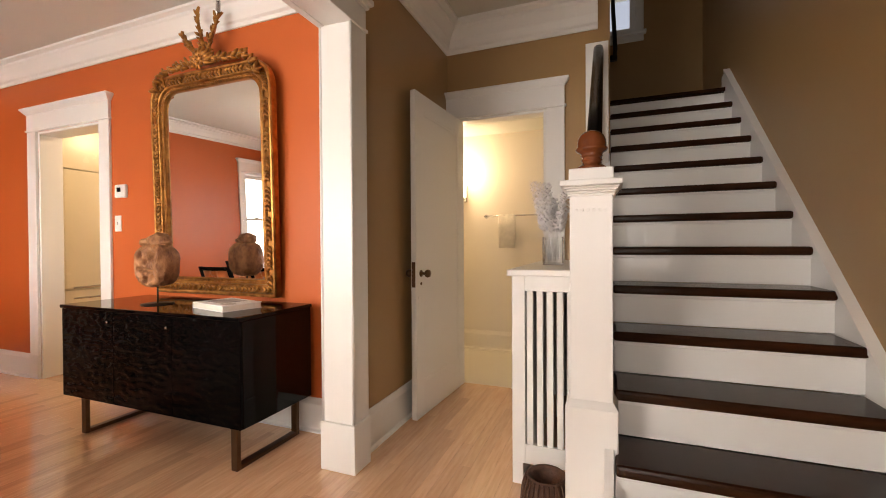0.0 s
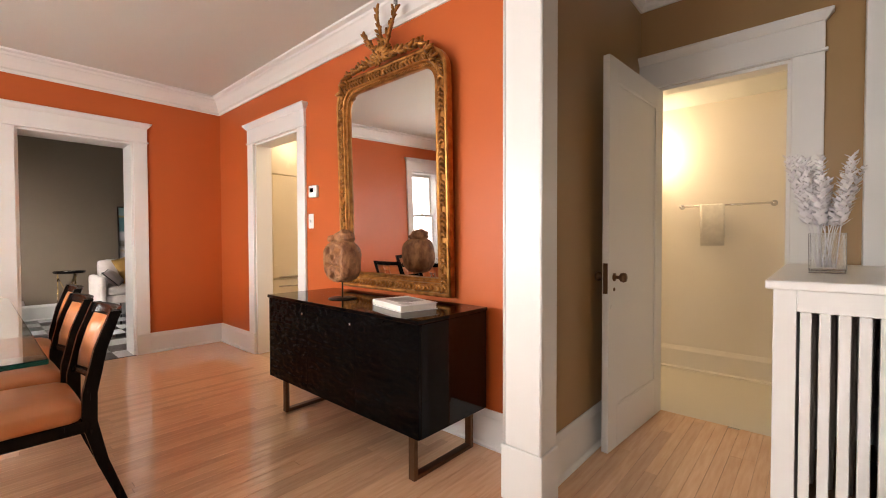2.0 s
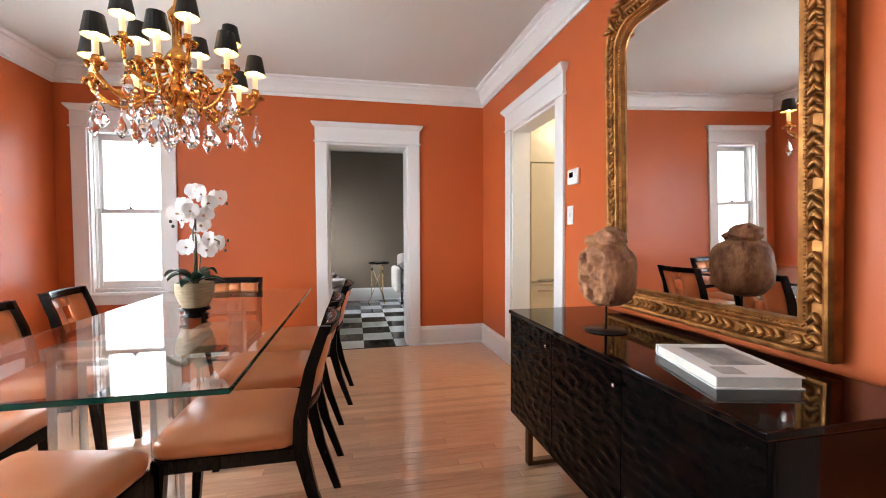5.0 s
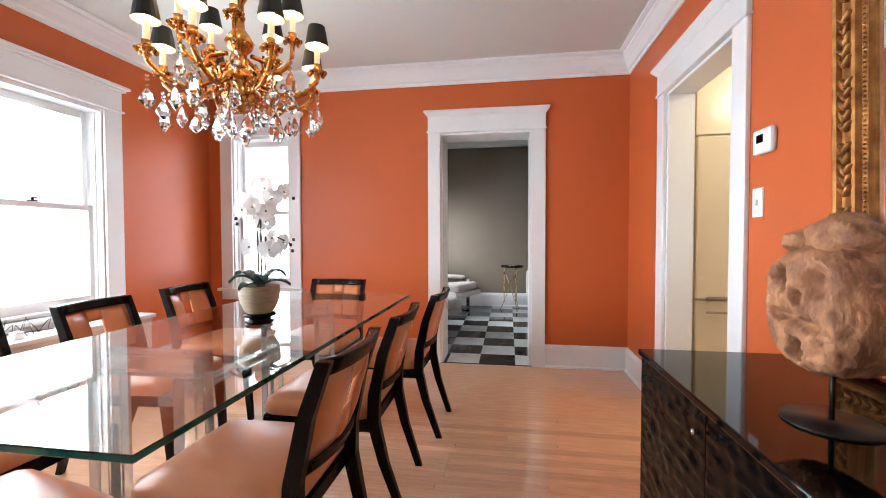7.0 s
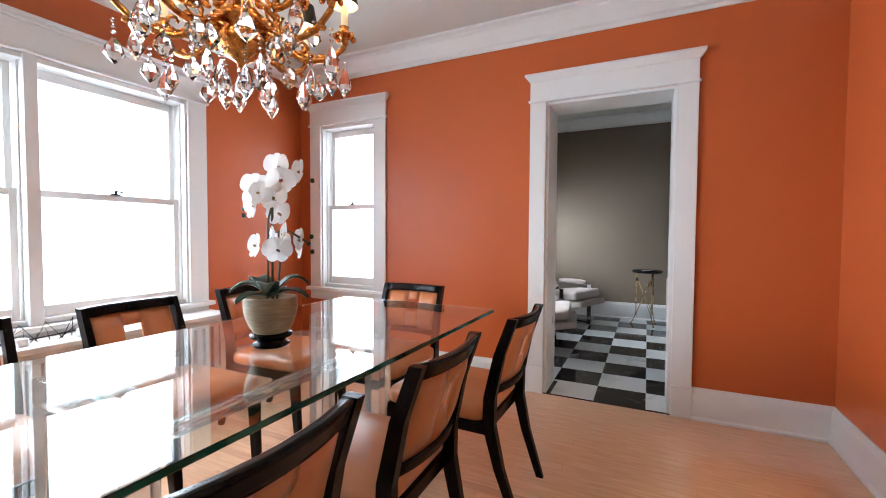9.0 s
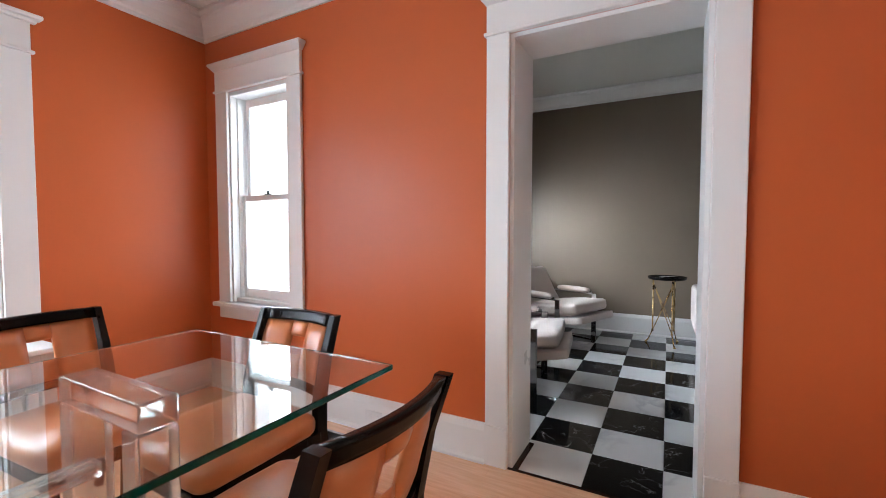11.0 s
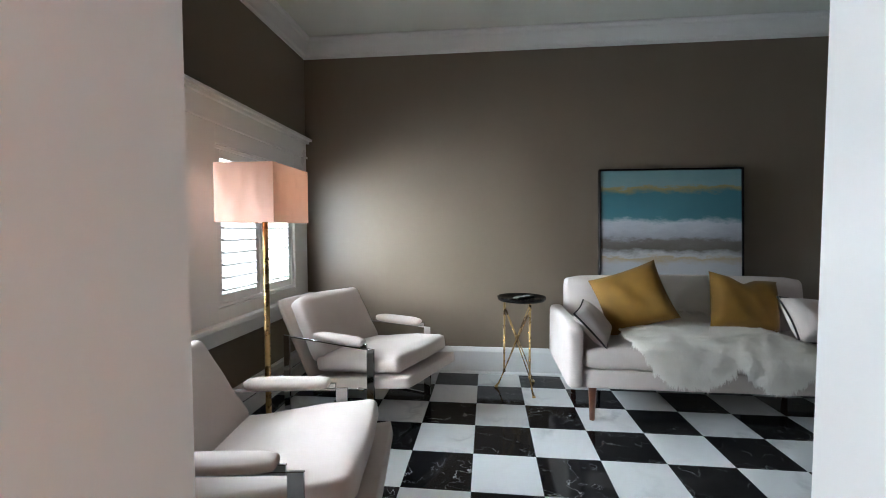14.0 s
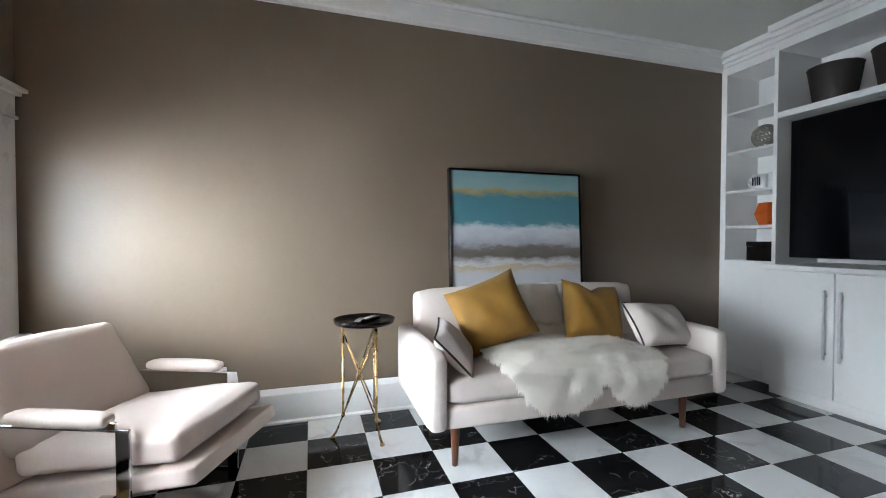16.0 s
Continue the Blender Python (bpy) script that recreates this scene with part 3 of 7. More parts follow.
setting(Build().box((-1.6, 3.27, 2.27), (0.33, 4.25, 2.37)).done("ceiling_bathroom", CEIL), "low bathroom ceiling", "ceiling")
setting(Build().box((0.33, 1.2, 5.2), (1.45, 5.2, 5.3)).done("ceiling_stairwell", CEIL), "white stairwell ceiling", "ceiling")

# crown mouldings and baseboards
moulding("trim_crown_dining", [(-4.9, -1.96), (-0.87, -1.96), (-0.87, 2.0), (-4.9, 2.0)], crown(H_D, 0.175, 0.11), WHITE, True)
moulding("trim_crown_foyer", [(0.37, 3.15), (-0.785, 3.15), (-0.785, 1.72), (-0.785, -1.96), (3.2, -1.96), (3.2, 0.95), (1.45, 0.95)], crown(H_F, 0.21, 0.15), WHITE)
moulding("trim_crown_lounge", [(-8.17, -0.765), (-5.2, -0.765), (-5.2, 4.62), (-8.17, 4.62)], crown(H_L, 0.15, 0.09), WHITE, True)
for k, path in enumerate([[(-4.16, 2.0), (-4.9, 2.0), (-4.9, 1.306)], [(-4.9, 0.258), (-4.9, -1.96), (-0.87, -1.96), (-0.87, -1.48)], [(-0.895, 2.0), (-3.08, 2.0)]]):
    moulding("baseboard", path, base_profile(0.2), WHITE)
moulding("baseboard", [(-0.785, 3.15), (-0.785, 1.80)], base_profile(0.22), WHITE)
moulding("baseboard", [(-0.75, -1.4), (-0.75, -1.96), (3.2, -1.96), (3.2, 0.95), (1.34, 0.95)], base_profile(0.22), WHITE)
moulding("baseboard", [(-5.2, 4.62), (-5.2, 4.62 - 3.30)], [(u, z) for u, z in base_profile(0.22)], WHITE)
moulding("baseboard", [(-8.17, 4.20), (-8.17, -0.765), (-5.2, -0.765), (-5.2, 0.25)], base_profile(0.22), WHITE)
moulding("baseboard", [(0.33, 4.25), (-1.6, 4.25)], base_profile(0.2), CREAM)

# trim of doorways
casing("door_lounge_trim", inwall(-4.9, 0.7825, 0, "-x"), 0.815, 2.095, side=0.115, depth=0.30)
casing("door_lounge_trim_back", inwall(-5.2, 0.7825, 0, "+x"), 0.815, 2.095, side=0.115, jamb=False)
casing("door_kitchen_trim", inwall(-3.62, 2.0, 0, "+y"), 0.84, 2.085, side=0.12, depth=0.16)
casing("door_bathroom_trim", inwall(-0.3525, 3.15, 0, "+y"), 0.715, 2.125, side=0.135, head=0.16, depth=0.12)


def sash_window(name, at, w, z0, z1, label, light=True, rails=True, depth=0.24):
    """A double-hung window in an opening w wide: frame, two sashes, panes, meeting rail and lock."""
    t = tagged(new(name), label, "window", kind="structure")
    t.empty_display_size = 0.1
    t.matrix_basis = at
    f = Build()
    for s in (-1, 1):
        f.box((s * w / 2, 0.0, z0), (s * (w / 2 - 0.012), depth, z1), 0.003)
        f.box((s * (w / 2 - 0.012), 0.05, z0), (s * (w / 2 - 0.02), 0.075, z1), 0.002)
    f.box((-w / 2 + 0.012, 0.0, z1 - 0.03), (w / 2 - 0.012, depth, z1), 0.003)
    f.box((-w / 2 + 0.012, 0.02, z0), (w / 2 - 0.012, depth, z0 + 0.03), 0.003)
    f.done("frame", WHITE, t)
    mid = (z0 + z1) / 2
    for lo, hi, y in ((z0 + 0.03, mid + 0.02, 0.075), (mid - 0.02, z1 - 0.03, 0.12)):
        s = Build()
        a = w / 2 - 0.02
        for q in (-1, 1):
            s.box((q * a, y, lo), (q * (a - 0.034), y + 0.036, hi), 0.004)
        s.box((-a + 0.034, y, lo), (a - 0.034, y + 0.036, lo + (0.065 if lo < mid - 0.1 else 0.04)), 0.004)
        s.box((-a + 0.034, y, hi - (0.04 if hi < mid + 0.1 else 0.055)), (a - 0.034, y + 0.036, hi), 0.004)
        s.done("sash", WHITE, t)
        g = Build().box((-a + 0.03, y + 0.015, lo + 0.035), (a - 0.03, y + 0.019, hi - 0.03)).done("pane", PANE, t)
        g.visible_shadow = False
    k = Build()
    k.box((-0.03, 0.062, mid + 0.02), (0.03, 0.085, mid + 0.028), 0.002)
    k.lathe([(0.009, 0), (0.009, 0.02), (0, 0.022)], 10, 0, pose(0, 0.073, mid + 0.028))
    k.tube([(0.0, 0.07, mid + 0.045), (0.045, 0.066, mid + 0.038)], 0.005, 6)
    k.done("lock", IRON, t)
    return t


for n, (a, b) in enumerate(WIN):
    sash_window("window_%d" % (n + 1), inwall((a + b) / 2, -1.96, 0, "-y"), b - a, 0.64, 2.10, "white double-hung sash window, daylight behind")
ft = Build()
for s0, s1 in ((-3.93, -3.79), (-2.965, -2.905), (-2.095, -2.035), (-1.21, -1.07)):
    ft.box((s0, -1.938, 0.64), (s1, -1.96, 2.10), 0.003)
ft.box((-3.945, -1.926, 2.10), (-1.055, -1.96, 2.116), 0.004)
ft.box((-3.93, -1.936, 2.116), (-1.07, -1.96, 2.26), 0.002)
ft.box((-3.955, -1.92, 2.26), (-1.045, -1.96, 2.28), 0.004)
ft.box((-3.975, -1.90, 2.28), (-1.025, -1.96, 2.30), 0.004)
ft.box((-3.96, -1.90, 0.61), (-1.04, -1.99, 0.64), 0.006)
ft.box((-3.93, -1.94, 0.48), (-1.07, -1.96, 0.61), 0.003)
setting(ft.done("window_trim", WHITE), "white wooden trim joining a row of windows", "trim")
sash_window("window_4", inwall(-4.9, -1.405, 0, "-x"), 0.59, 0.655, 2.14, "narrow white double-hung window beside the corner")
casing("window_side_trim", inwall(-4.9, -1.405, 0, "-x"), 0.59, 2.14, side=0.125, head=0.15, sill=0.085, jamb=False, z0=0.655, plinth=False)
sash_window("window_5", inwall(0.6, -1.96, 0, "-y"), 1.10, 0.64, 2.10, "white double-hung foyer window")
casing("window_foyer_trim", inwall(0.6, -1.96, 0, "-y"), 1.10, 2.10, head=0.15, sill=0.085, jamb=False, z0=0.64, plinth=False)
sash_window("window_6", inwall(0.54, 5.0, 0, "+y"), 0.36, 3.42, 4.35, "small white window high in the stairwell", depth=0.2)
casing("window_stair_trim", inwall(0.54, 5.0, 0, "+y"), 0.36, 4.35, side=0.08, head=0.1, sill=0.07, jamb=False, z0=3.42, plinth=False)


# lounge windows with plantation shutters
def shutter_window(name, at, w, z0, z1):
    t = tagged(new(name), "white plantation shutters with open louvres over a bright window", "window", kind="structure")
    t.matrix_basis = at
    f = Build()
    for s in (-1, 1):
        f.box((s * w / 2, 0.0, z0), (s * (w / 2 - 0.02), 0.28, z1), 0.003)
    f.box((-w / 2 + 0.02, 0, z1 - 0.02), (w / 2 - 0.02, 0.28, z1), 0.002)
    f.box((-w / 2 + 0.02, 0, z0), (w / 2 - 0.02, 0.28, z0 + 0.02), 0.002)
    f.done("frame", WHITE, t)
    g = Build().box((-w / 2 + 0.02, 0.2, z0 + 0.02), (w / 2 - 0.02, 0.204, z1 - 0.02)).done("pane", PANE, t)
    g.visible_shadow = False
    half = (w - 0.04) / 2
    slat = Build()
    prof = [(-0.032, -0.004), (-0.032, 0.004), (-0.02, 0.0065), (0.0, 0.0075), (0.02, 0.0065), (0.032, 0.004), (0.032, -0.004), (0.02, -0.0065), (0.0, -0.0075), (-0.02, -0.0065)]
    L = half - 0.105
    n = len(prof)
    slat.add([(-L / 2, y, z) for y, z in prof] + [(L / 2, y, z) for y, z in prof],
             [tuple(range(n)), tuple(reversed(range(n, 2 * n)))] + [(i, i + n, (i + 1) % n + n, (i + 1) % n) for i in range(n)], 0, False)
    first = None
    for s in (-1, 1):
        c = s * half / 2
        p = Build()
        for q in (-1, 1):
            p.box((c + q * (half / 2 - 0.002), 0.0, z0 + 0.022), (c + q * (half / 2 - 0.05), 0.028, z1 - 0.022), 0.004)
        p.box((c - half / 2 + 0.05, 0.0, z0 + 0.022), (c + half / 2 - 0.05, 0.028, z0 + 0.075), 0.004)
        p.box((c - half / 2 + 0.05, 0.0, z1 - 0.075), (c + half / 2 - 0.05, 0.028, z1 - 0.022), 0.004)
        p.done("panel", SLAT, t)
        m = 11
        for k in range(m):
            z = z0 + 0.105 + (z1 - z0 - 0.21) * k / (m - 1)
            a = pose(c, 0.016, z, 14, 0, 0)
            if first is None:
                first = slat.done("slat", SLAT, t, a)
            else:
                o = new("slat", first.data)
                o.parent, o.matrix_basis = t, a
    return t


shutter_window("window_7", inwall(-7.415, -0.765, 0, "-y"), 0.97, 0.74, 1.69)
shutter_window("window_8", inwall(-6.205, -0.765, 0, "-y"), 0.97, 0.74, 1.69)
lt = Build()
Y = -0.765
for s0, s1 in ((-8.13, -7.90), (-6.93, -6.69), (-5.72, -5.55)):
    lt.box((s0, Y + 0.022, 0.66), (s1, Y, 1.80), 0.003)
for s0, s1 in ((-7.90, -6.93), (-6.69, -5.72)):
    lt.box((s0, Y + 0.020, 1.69), (s1, Y, 1.80), 0.003)
    lt.box((s0, Y + 0.020, 0.66), (s1, Y, 0.74), 0.003)
lt.box((-8.145, Y + 0.032, 1.80), (-5.535, Y, 1.818), 0.004)
lt.box((-8.13, Y + 0.024, 1.818), (-5.55, Y, 1.925), 0.002)
lt.box((-8.15, Y + 0.045, 1.925), (-5.53, Y, 1.947), 0.004)
lt.box((-8.165, Y + 0.065, 1.947), (-5.51, Y, 1.968), 0.004)
lt.box((-8.15, Y + 0.07, 0.63), (-5.53, Y, 0.66), 0.006)
lt.box((-8.13, Y + 0.02, 0.53), (-5.55, Y, 0.63), 0.003)
setting(lt.done("window_lounge_trim", WHITE), "white window trim with heavy crown cap", "trim")

# ---- stairs ----
RISE, RUN, N = 0.183, 0.2256, 13
st = tagged(new("stairs"), "straight stairs with dark stained treads and white risers", "stairs", kind="structure")
tread_me = Build().box((0.455, 0.0, -0.042), (1.320, RUN + 0.032, 0.0), 0.012)
first = None
for k in range(1, N + 1):
    y = 1.908 + RUN * (k - 4)
    a = pose(0, y, RISE * k)
    lo = 0.455 if k > 2 else 0.47
    if first is None:
        first = tread_me.done("tread", TREAD, st, a)
    elif k < N:
        o = new("tread", first.data)
        o.parent, o.matrix_basis = st, a
    rz = Build().box((0.455, y + 0.032, RISE * (k - 1)), (1.320, y + 0.05, RISE * k - 0.042), 0.002)
    rz.box((0.455, y + 0.022, RISE * k - 0.058), (1.320, y + 0.032, RISE * k - 0.042), 0.004)
    rz.done("riser", WHITE, st)
ytop = 1.908 + RUN * (N - 4)
Build().box((0.455, ytop, RISE * N - 0.03), (1.36, 5.0, RISE * N), 0.008).done("landing", TREAD, st)
y1 = 1.908 - 3 * RUN
sl = RISE / RUN
sk = Build()
sk.prism([(y1 - 0.05, 0.0), (y1 + 0.42, 0.0), (ytop + 0.12, RISE * N - 0.33), (ytop + 0.12, RISE * N + 0.11), (ytop + 0.02, RISE * N + 0.125), (y1 - 0.05, 0.125 - sl * 0.07)], 0.035, 0,
         Matrix(((0, 1, 0, 1.320), (1, 0, 0, 0), (0, 0, 1, 0), (0, 0, 0, 1))))
sk.prism([(y1 - 0.05, 0.125 - 0.055), (ytop + 0.02, RISE * N + 0.125), (ytop + 0.02, RISE * N + 0.15), (y1 - 0.05, 0.15 - 0.055)], 0.045, 0,
         Matrix(((0, 1, 0, 1.310), (1, 0, 0, 0), (0, 0, 1, 0), (0, 0, 0, 1))))
sk.done("skirt", WHITE, st)
sg = Build()
sg.prism([(y1 + 0.04, 0.0), (3.15, 0.0), (3.15, RISE * 9.6), (y1 + 0.04, RISE * 0.8)], 0.03, 0, Matrix(((0, 1, 0, 0.42), (1, 0, 0, 0), (0, 0, 1, 0), (0, 0, 0, 1))))
sg.done("stringer", WHITE, st)

# newel post at the foot of the stairs
nw = thing("newel_post", "white square newel post with a turned red-brown wooden finial", "post", pose(0.375, 1.635, 0))
pb = Build()
pb.box((-0.092, -0.092, 0), (0.092, 0.092, 0.515), 0.004)
pb.add([(-0.092, -0.092, 0.515), (0.092, -0.092, 0.515), (0.092, 0.092, 0.515), (-0.092, 0.092, 0.515), (-0.075, -0.075, 0.54), (0.075, -0.075, 0.54), (0.075, 0.075, 0.54), (-0.075, 0.075, 0.54)],
       [(0, 1, 5, 4), (1, 2, 6, 5), (2, 3, 7, 6), (3, 0, 4, 7)])
pb.box((-0.075, -0.075, 0.515), (0.075, 0.075, 1.30), 0.004)
for k in range(6):
    pb.box((-0.055 + k * 0.02, -0.079, 1.235), (-0.045 + k * 0.02, -0.074, 1.245), 0.001)
for z0, z1, o in ((1.292, 1.302, 0.082), (1.302, 1.311, 0.087), (1.311, 1.32, 0.093), (1.32, 1.328, 0.099), (1.328, 1.35, 0.108)):
    pb.box((-o, -o, z0), (o, o, z1), 0.004)
pb.box((-0.078, -0.078, 1.35), (0.078, 0.078, 1.395), 0.004)
pb.done("post", WHITE, nw)
Build().lathe([(0.05, 1.395), (0.056, 1.398), (0.057, 1.404), (0.048, 1.411), (0.038, 1.418), (0.034, 1.425), (0.036, 1.43), (0.04, 1.433), (0.036, 1.437), (0.033, 1.443), (0.038, 1.447), (0.042, 1.45),
               (0.037, 1.455), (0.044, 1.462), (0.054, 1.468), (0.059, 1.474), (0.058, 1.479), (0.053, 1.484), (0.0535, 1.496), (0.051, 1.512), (0.044, 1.528), (0.031, 1.54), (0.015, 1.547), (0, 1.548)], 28).done("finial", REDWOOD, nw)

hr = thing("handrail", "dark stained wooden stair handrail with white end post", "handrail")
rb = Build()
p0, p1 = Vector((0.375, 1.72, 1.37)), Vector((0.375, 3.12, 1.37 + 1.40 * sl))
prof = [(-0.03, -0.035), (0.03, -0.035), (0.034, 0.0), (0.028, 0.03), (0.012, 0.042), (-0.012, 0.042), (-0.028, 0.03), (-0.034, 0.0)]
rb.add([(p.x + x, p.y, p.z + z) for p in (p0, p1) for x, z in prof], [tuple(range(8)), tuple(reversed(range(8, 16)))] + [(i, i + 8, (i + 1) % 8 + 8, (i + 1) % 8) for i in range(8)], 0, True)
rb.done("rail", DARKWOOD, hr)
Build().box((0.29, 3.06, 0.90), (0.44, 3.145, 2.52), 0.004).done("end_post", WHITE, hr)
bl = Build()
for k in range(9):
    y = 1.84 + k * 0.145
    bl.box((0.36, y - 0.016, RISE * (4 + (y - 1.908) / RUN) + 0.02), (0.392, y + 0.016, 1.345 + (y - 1.72) * sl), 0.003)
bl.done("baluster", WHITE, hr)
wr = thing("wall_rail", "black metal stair rail on the landing", "handrail")
Build().tube([(0.50, 4.62, 3.02), (0.51, 4.6, 3.10), (0.49, 4.75, 3.60), (0.48, 4.85, 4.0)], 0.022, 10).box((0.455, 4.60, 3.0), (0.53, 4.66, 3.05), 0.006).done("rail", IRON, wr)


# ---- dining room things ----
def dining_chair():
    """Faces +y; the back stands at -y."""
    t = thing("dining_chair", "dining chair with black lacquered frame and terracotta leather seat and back", "chair", group="chairs round the dining table")
    seat = Build()
    seat.cushion((0.47, 0.47, 0.095), 0.04, 0.022, 8, 0, pose(0, 0.03, 0.445), 0.003, 1.0)
    seat.done("seat", LEATHER, t)
    fr = Build()
    for s in (-1, 1):
        fr.box((s * 0.232, -0.215, 0.36), (s * 0.205, 0.262, 0.412), 0.005)
    fr.box((-0.205, 0.235, 0.36), (0.205, 0.262, 0.412), 0.005).box((-0.205, -0.215, 0.36), (0.205, -0.19, 0.412), 0.005)
    fr.done("apron", DARKWOOD, t)
    for s in (-1, 1):
        leg = Build()
        w0, w1 = 0.022, 0.015
        def bar(p, q, a, b, into=leg):
            p, q = Vector(p), Vector(q)
            into.add([p + Vector(d) for d in ((-a, -a, 0), (a, -a, 0), (a, a, 0), (-a, a, 0))] + [q + Vector(d) for d in ((-b, -b, 0), (b, -b, 0), (b, b, 0), (-b, b, 0))],
                     [(3, 2, 1, 0), (4, 5, 6, 7), (0, 1, 5, 4), (1, 2, 6, 5), (2, 3, 7, 6), (3, 0, 4, 7)])
        bar((s * 0.205, 0.265, 0), (s * 0.212, 0.238, 0.40), w1, w0)
        leg.done("leg", DARKWOOD, t)
        # back leg and post: one bent piece
        post = Build()
        pts = [((s * 0.195, -0.335, 0.0), 0.014), ((s * 0.205, -0.262, 0.22), 0.018), ((s * 0.213, -0.222, 0.40), 0.022), ((s * 0.214, -0.225, 0.52), 0.021), ((s * 0.214, -0.262, 0.70), 0.019), ((s * 0.214, -0.316, 0.857), 0.017)]
        v, f = [], []
        for p, r in pts:
            v += [(p[0] + dx * r * 0.8, p[1] + dy * r * 1.15, p[2]) for dx, dy in ((-1, -1), (1, -1), (1, 1), (-1, 1))]
        for i in range(len(pts) - 1):
            for k in range(4):
                f.append((i * 4 + k, i * 4 + (k + 1) % 4, i * 4 + 4 + (k + 1) % 4, i * 4 + 4 + k))
        f += [(3, 2, 1, 0), tuple(range(len(v) - 4, len(v)))]
        post.add(v, f)
        post.done("leg", DARKWOOD, t)

    def curve(u):
        return -0.035 * (1 - u * u)

    def backpt(u, h, off=0.0):
        """Across -1..1 and up 0.52..0.87, on the curved leaning back."""
        lean = -0.228 - 0.093 * ((h - 0.52) / 0.35) ** 1.4
        return Vector((u * 0.2, lean + curve(u) + off, h))

    def panel(us, h0, h1, th, into, mat=0, round_=0.0):
        n, m = len(us), 4
        v, f = [], []
        for side in (1, -1):
            for j in range(m + 1):
                h = h0 + (h1 - h0) * j / m
                for i, u in enumerate(us):
                    e = min(1.0, 4 * min(j / m, 1 - j / m) + 0.25) * min(1.0, 0.4 + 3 * min(abs(u - us[0]), abs(us[-1] - u)))
                    v.append(backpt(u, h, side * th / 2 * (e if round_ else 1)))
        k = (m + 1) * n
        for j in range(m):
            for i in range(n - 1):
                a = j * n + i
                f += [(a, a + 1, a + n + 1, a + n), (k + a + n, k + a + n + 1, k + a + 1, k + a)]
        for i in range(n - 1):
            f += [(i + 1, i, k + i, k + i + 1), (m * n + i, m * n + i + 1, k + m * n + i + 1, k + m * n + i)]
        for j in range(m):
            f += [(j * n, (j + 1) * n, k + (j + 1) * n, k + j * n), ((j + 1) * n + n - 1, j * n + n - 1, k + j * n + n - 1, k + (j + 1) * n + n - 1)]
        into.add(v, f, mat, True)
    full = [-1 + i / 4 for i in range(9)]
    for h0, h1, nm in ((0.812, 0.856, "top_rail"), (0.53, 0.56, "lower_rail")):
        rail = Build()
        panel(full, h0, h1, 0.03, rail)
        rail.done(nm, DARKWOOD, t)
    pad = Build()
    side = [0.22 + 0.71 * i / 4 for i in range(5)]
    mid = [-0.22 + 0.44 * i / 3 for i in range(4)]
    panel(side, 0.562, 0.81, 0.034, pad, 0, 1)
    panel([-u for u in reversed(side)], 0.562, 0.81, 0.034, pad, 0, 1)
    panel(mid, 0.745, 0.81, 0.034, pad, 0, 1)
    panel(mid, 0.562, 0.655, 0.034, pad, 0, 1)
    pad.done("backrest", LEATHER, t)
    return t


chair = dining_chair()
LOW = Matrix.Diagonal((1, 1, 0.985, 1))
chair.matrix_basis = pose(-2.31, 0.208, 0, 0, 0, 180) @ Matrix.Diagonal((0.95, 1, 0.975, 1))
for x, y, r in ((-2.96, 0.210, 181), (-3.645, 0.262, 179), (-2.34, -0.87, -3), (-3.02, -0.855, 4), (-3.70, -0.90, 3), (-3.93, -0.335, -90), (-1.85, -0.30, 78)):
    copy_thing(chair, pose(x, y, 0, 0, 0, r) @ LOW)

tb = thing("dining_table", "long glass-topped dining table on clear acrylic frame legs", "table", pose(-2.92, -0.23, 0))
top = Build().box((-1.135, -0.515, 0.722), (1.135, 0.515, 0.740), 0.0025)
for i, fc in enumerate(top.f):
    zs = [top.v[k][2] for k in fc]
    if max(zs) - min(zs) > 0.008:
        top.m[i] = 1
top.done("tabletop", [TABLE_GLASS, EDGE_GLASS], tb)
for x in (-0.64, 0.46):
    a = Build()
    a.box((x - 0.05, -0.315, 0.640), (x + 0.05, 0.13, 0.718), 0.006)
    a.box((x - 0.05, -0.315, 0.0), (x + 0.05, -0.225, 0.637), 0.006)
    a.box((x - 0.05, 0.04, 0.0), (x + 0.05, 0.13, 0.637), 0.006)
    a.done("leg", ACRYLIC, tb)
Build().box((-0.59, -0.115, 0.49), (0.41, -0.055, 0.53), 0.006).done("stretcher", ACRYLIC, tb)

# orchid
orc = thing("potted_orchid", "white orchid in a ridged cane basket on a dark carved stand", "plant", pose(-2.955, -0.195, 0.741))
Build().lathe([(0.0, 0.0), (0.055, 0.0), (0.068, 0.01), (0.05, 0.018), (0.05, 0.03), (0.072, 0.036), (0.075, 0.046), (0.065, 0.052)], 20).done("stand", DARKWOOD, orc)
pot = []
for k in range(23):
    q = k / 22
    r = 0.058 + 0.034 * math.sin(q * math.pi * 0.62) ** 0.8
    pot += [(r - 0.0025, 0.052 + q * 0.125), (r + 0.0025, 0.052 + (q + 0.022) * 0.125)]
pot += [(0.082, 0.182), (0.074, 0.168), (0.0, 0.165)]
Build().lathe(pot, 26).done("pot", RATTAN, orc)
lf = Build()
rng = random.Random(4)
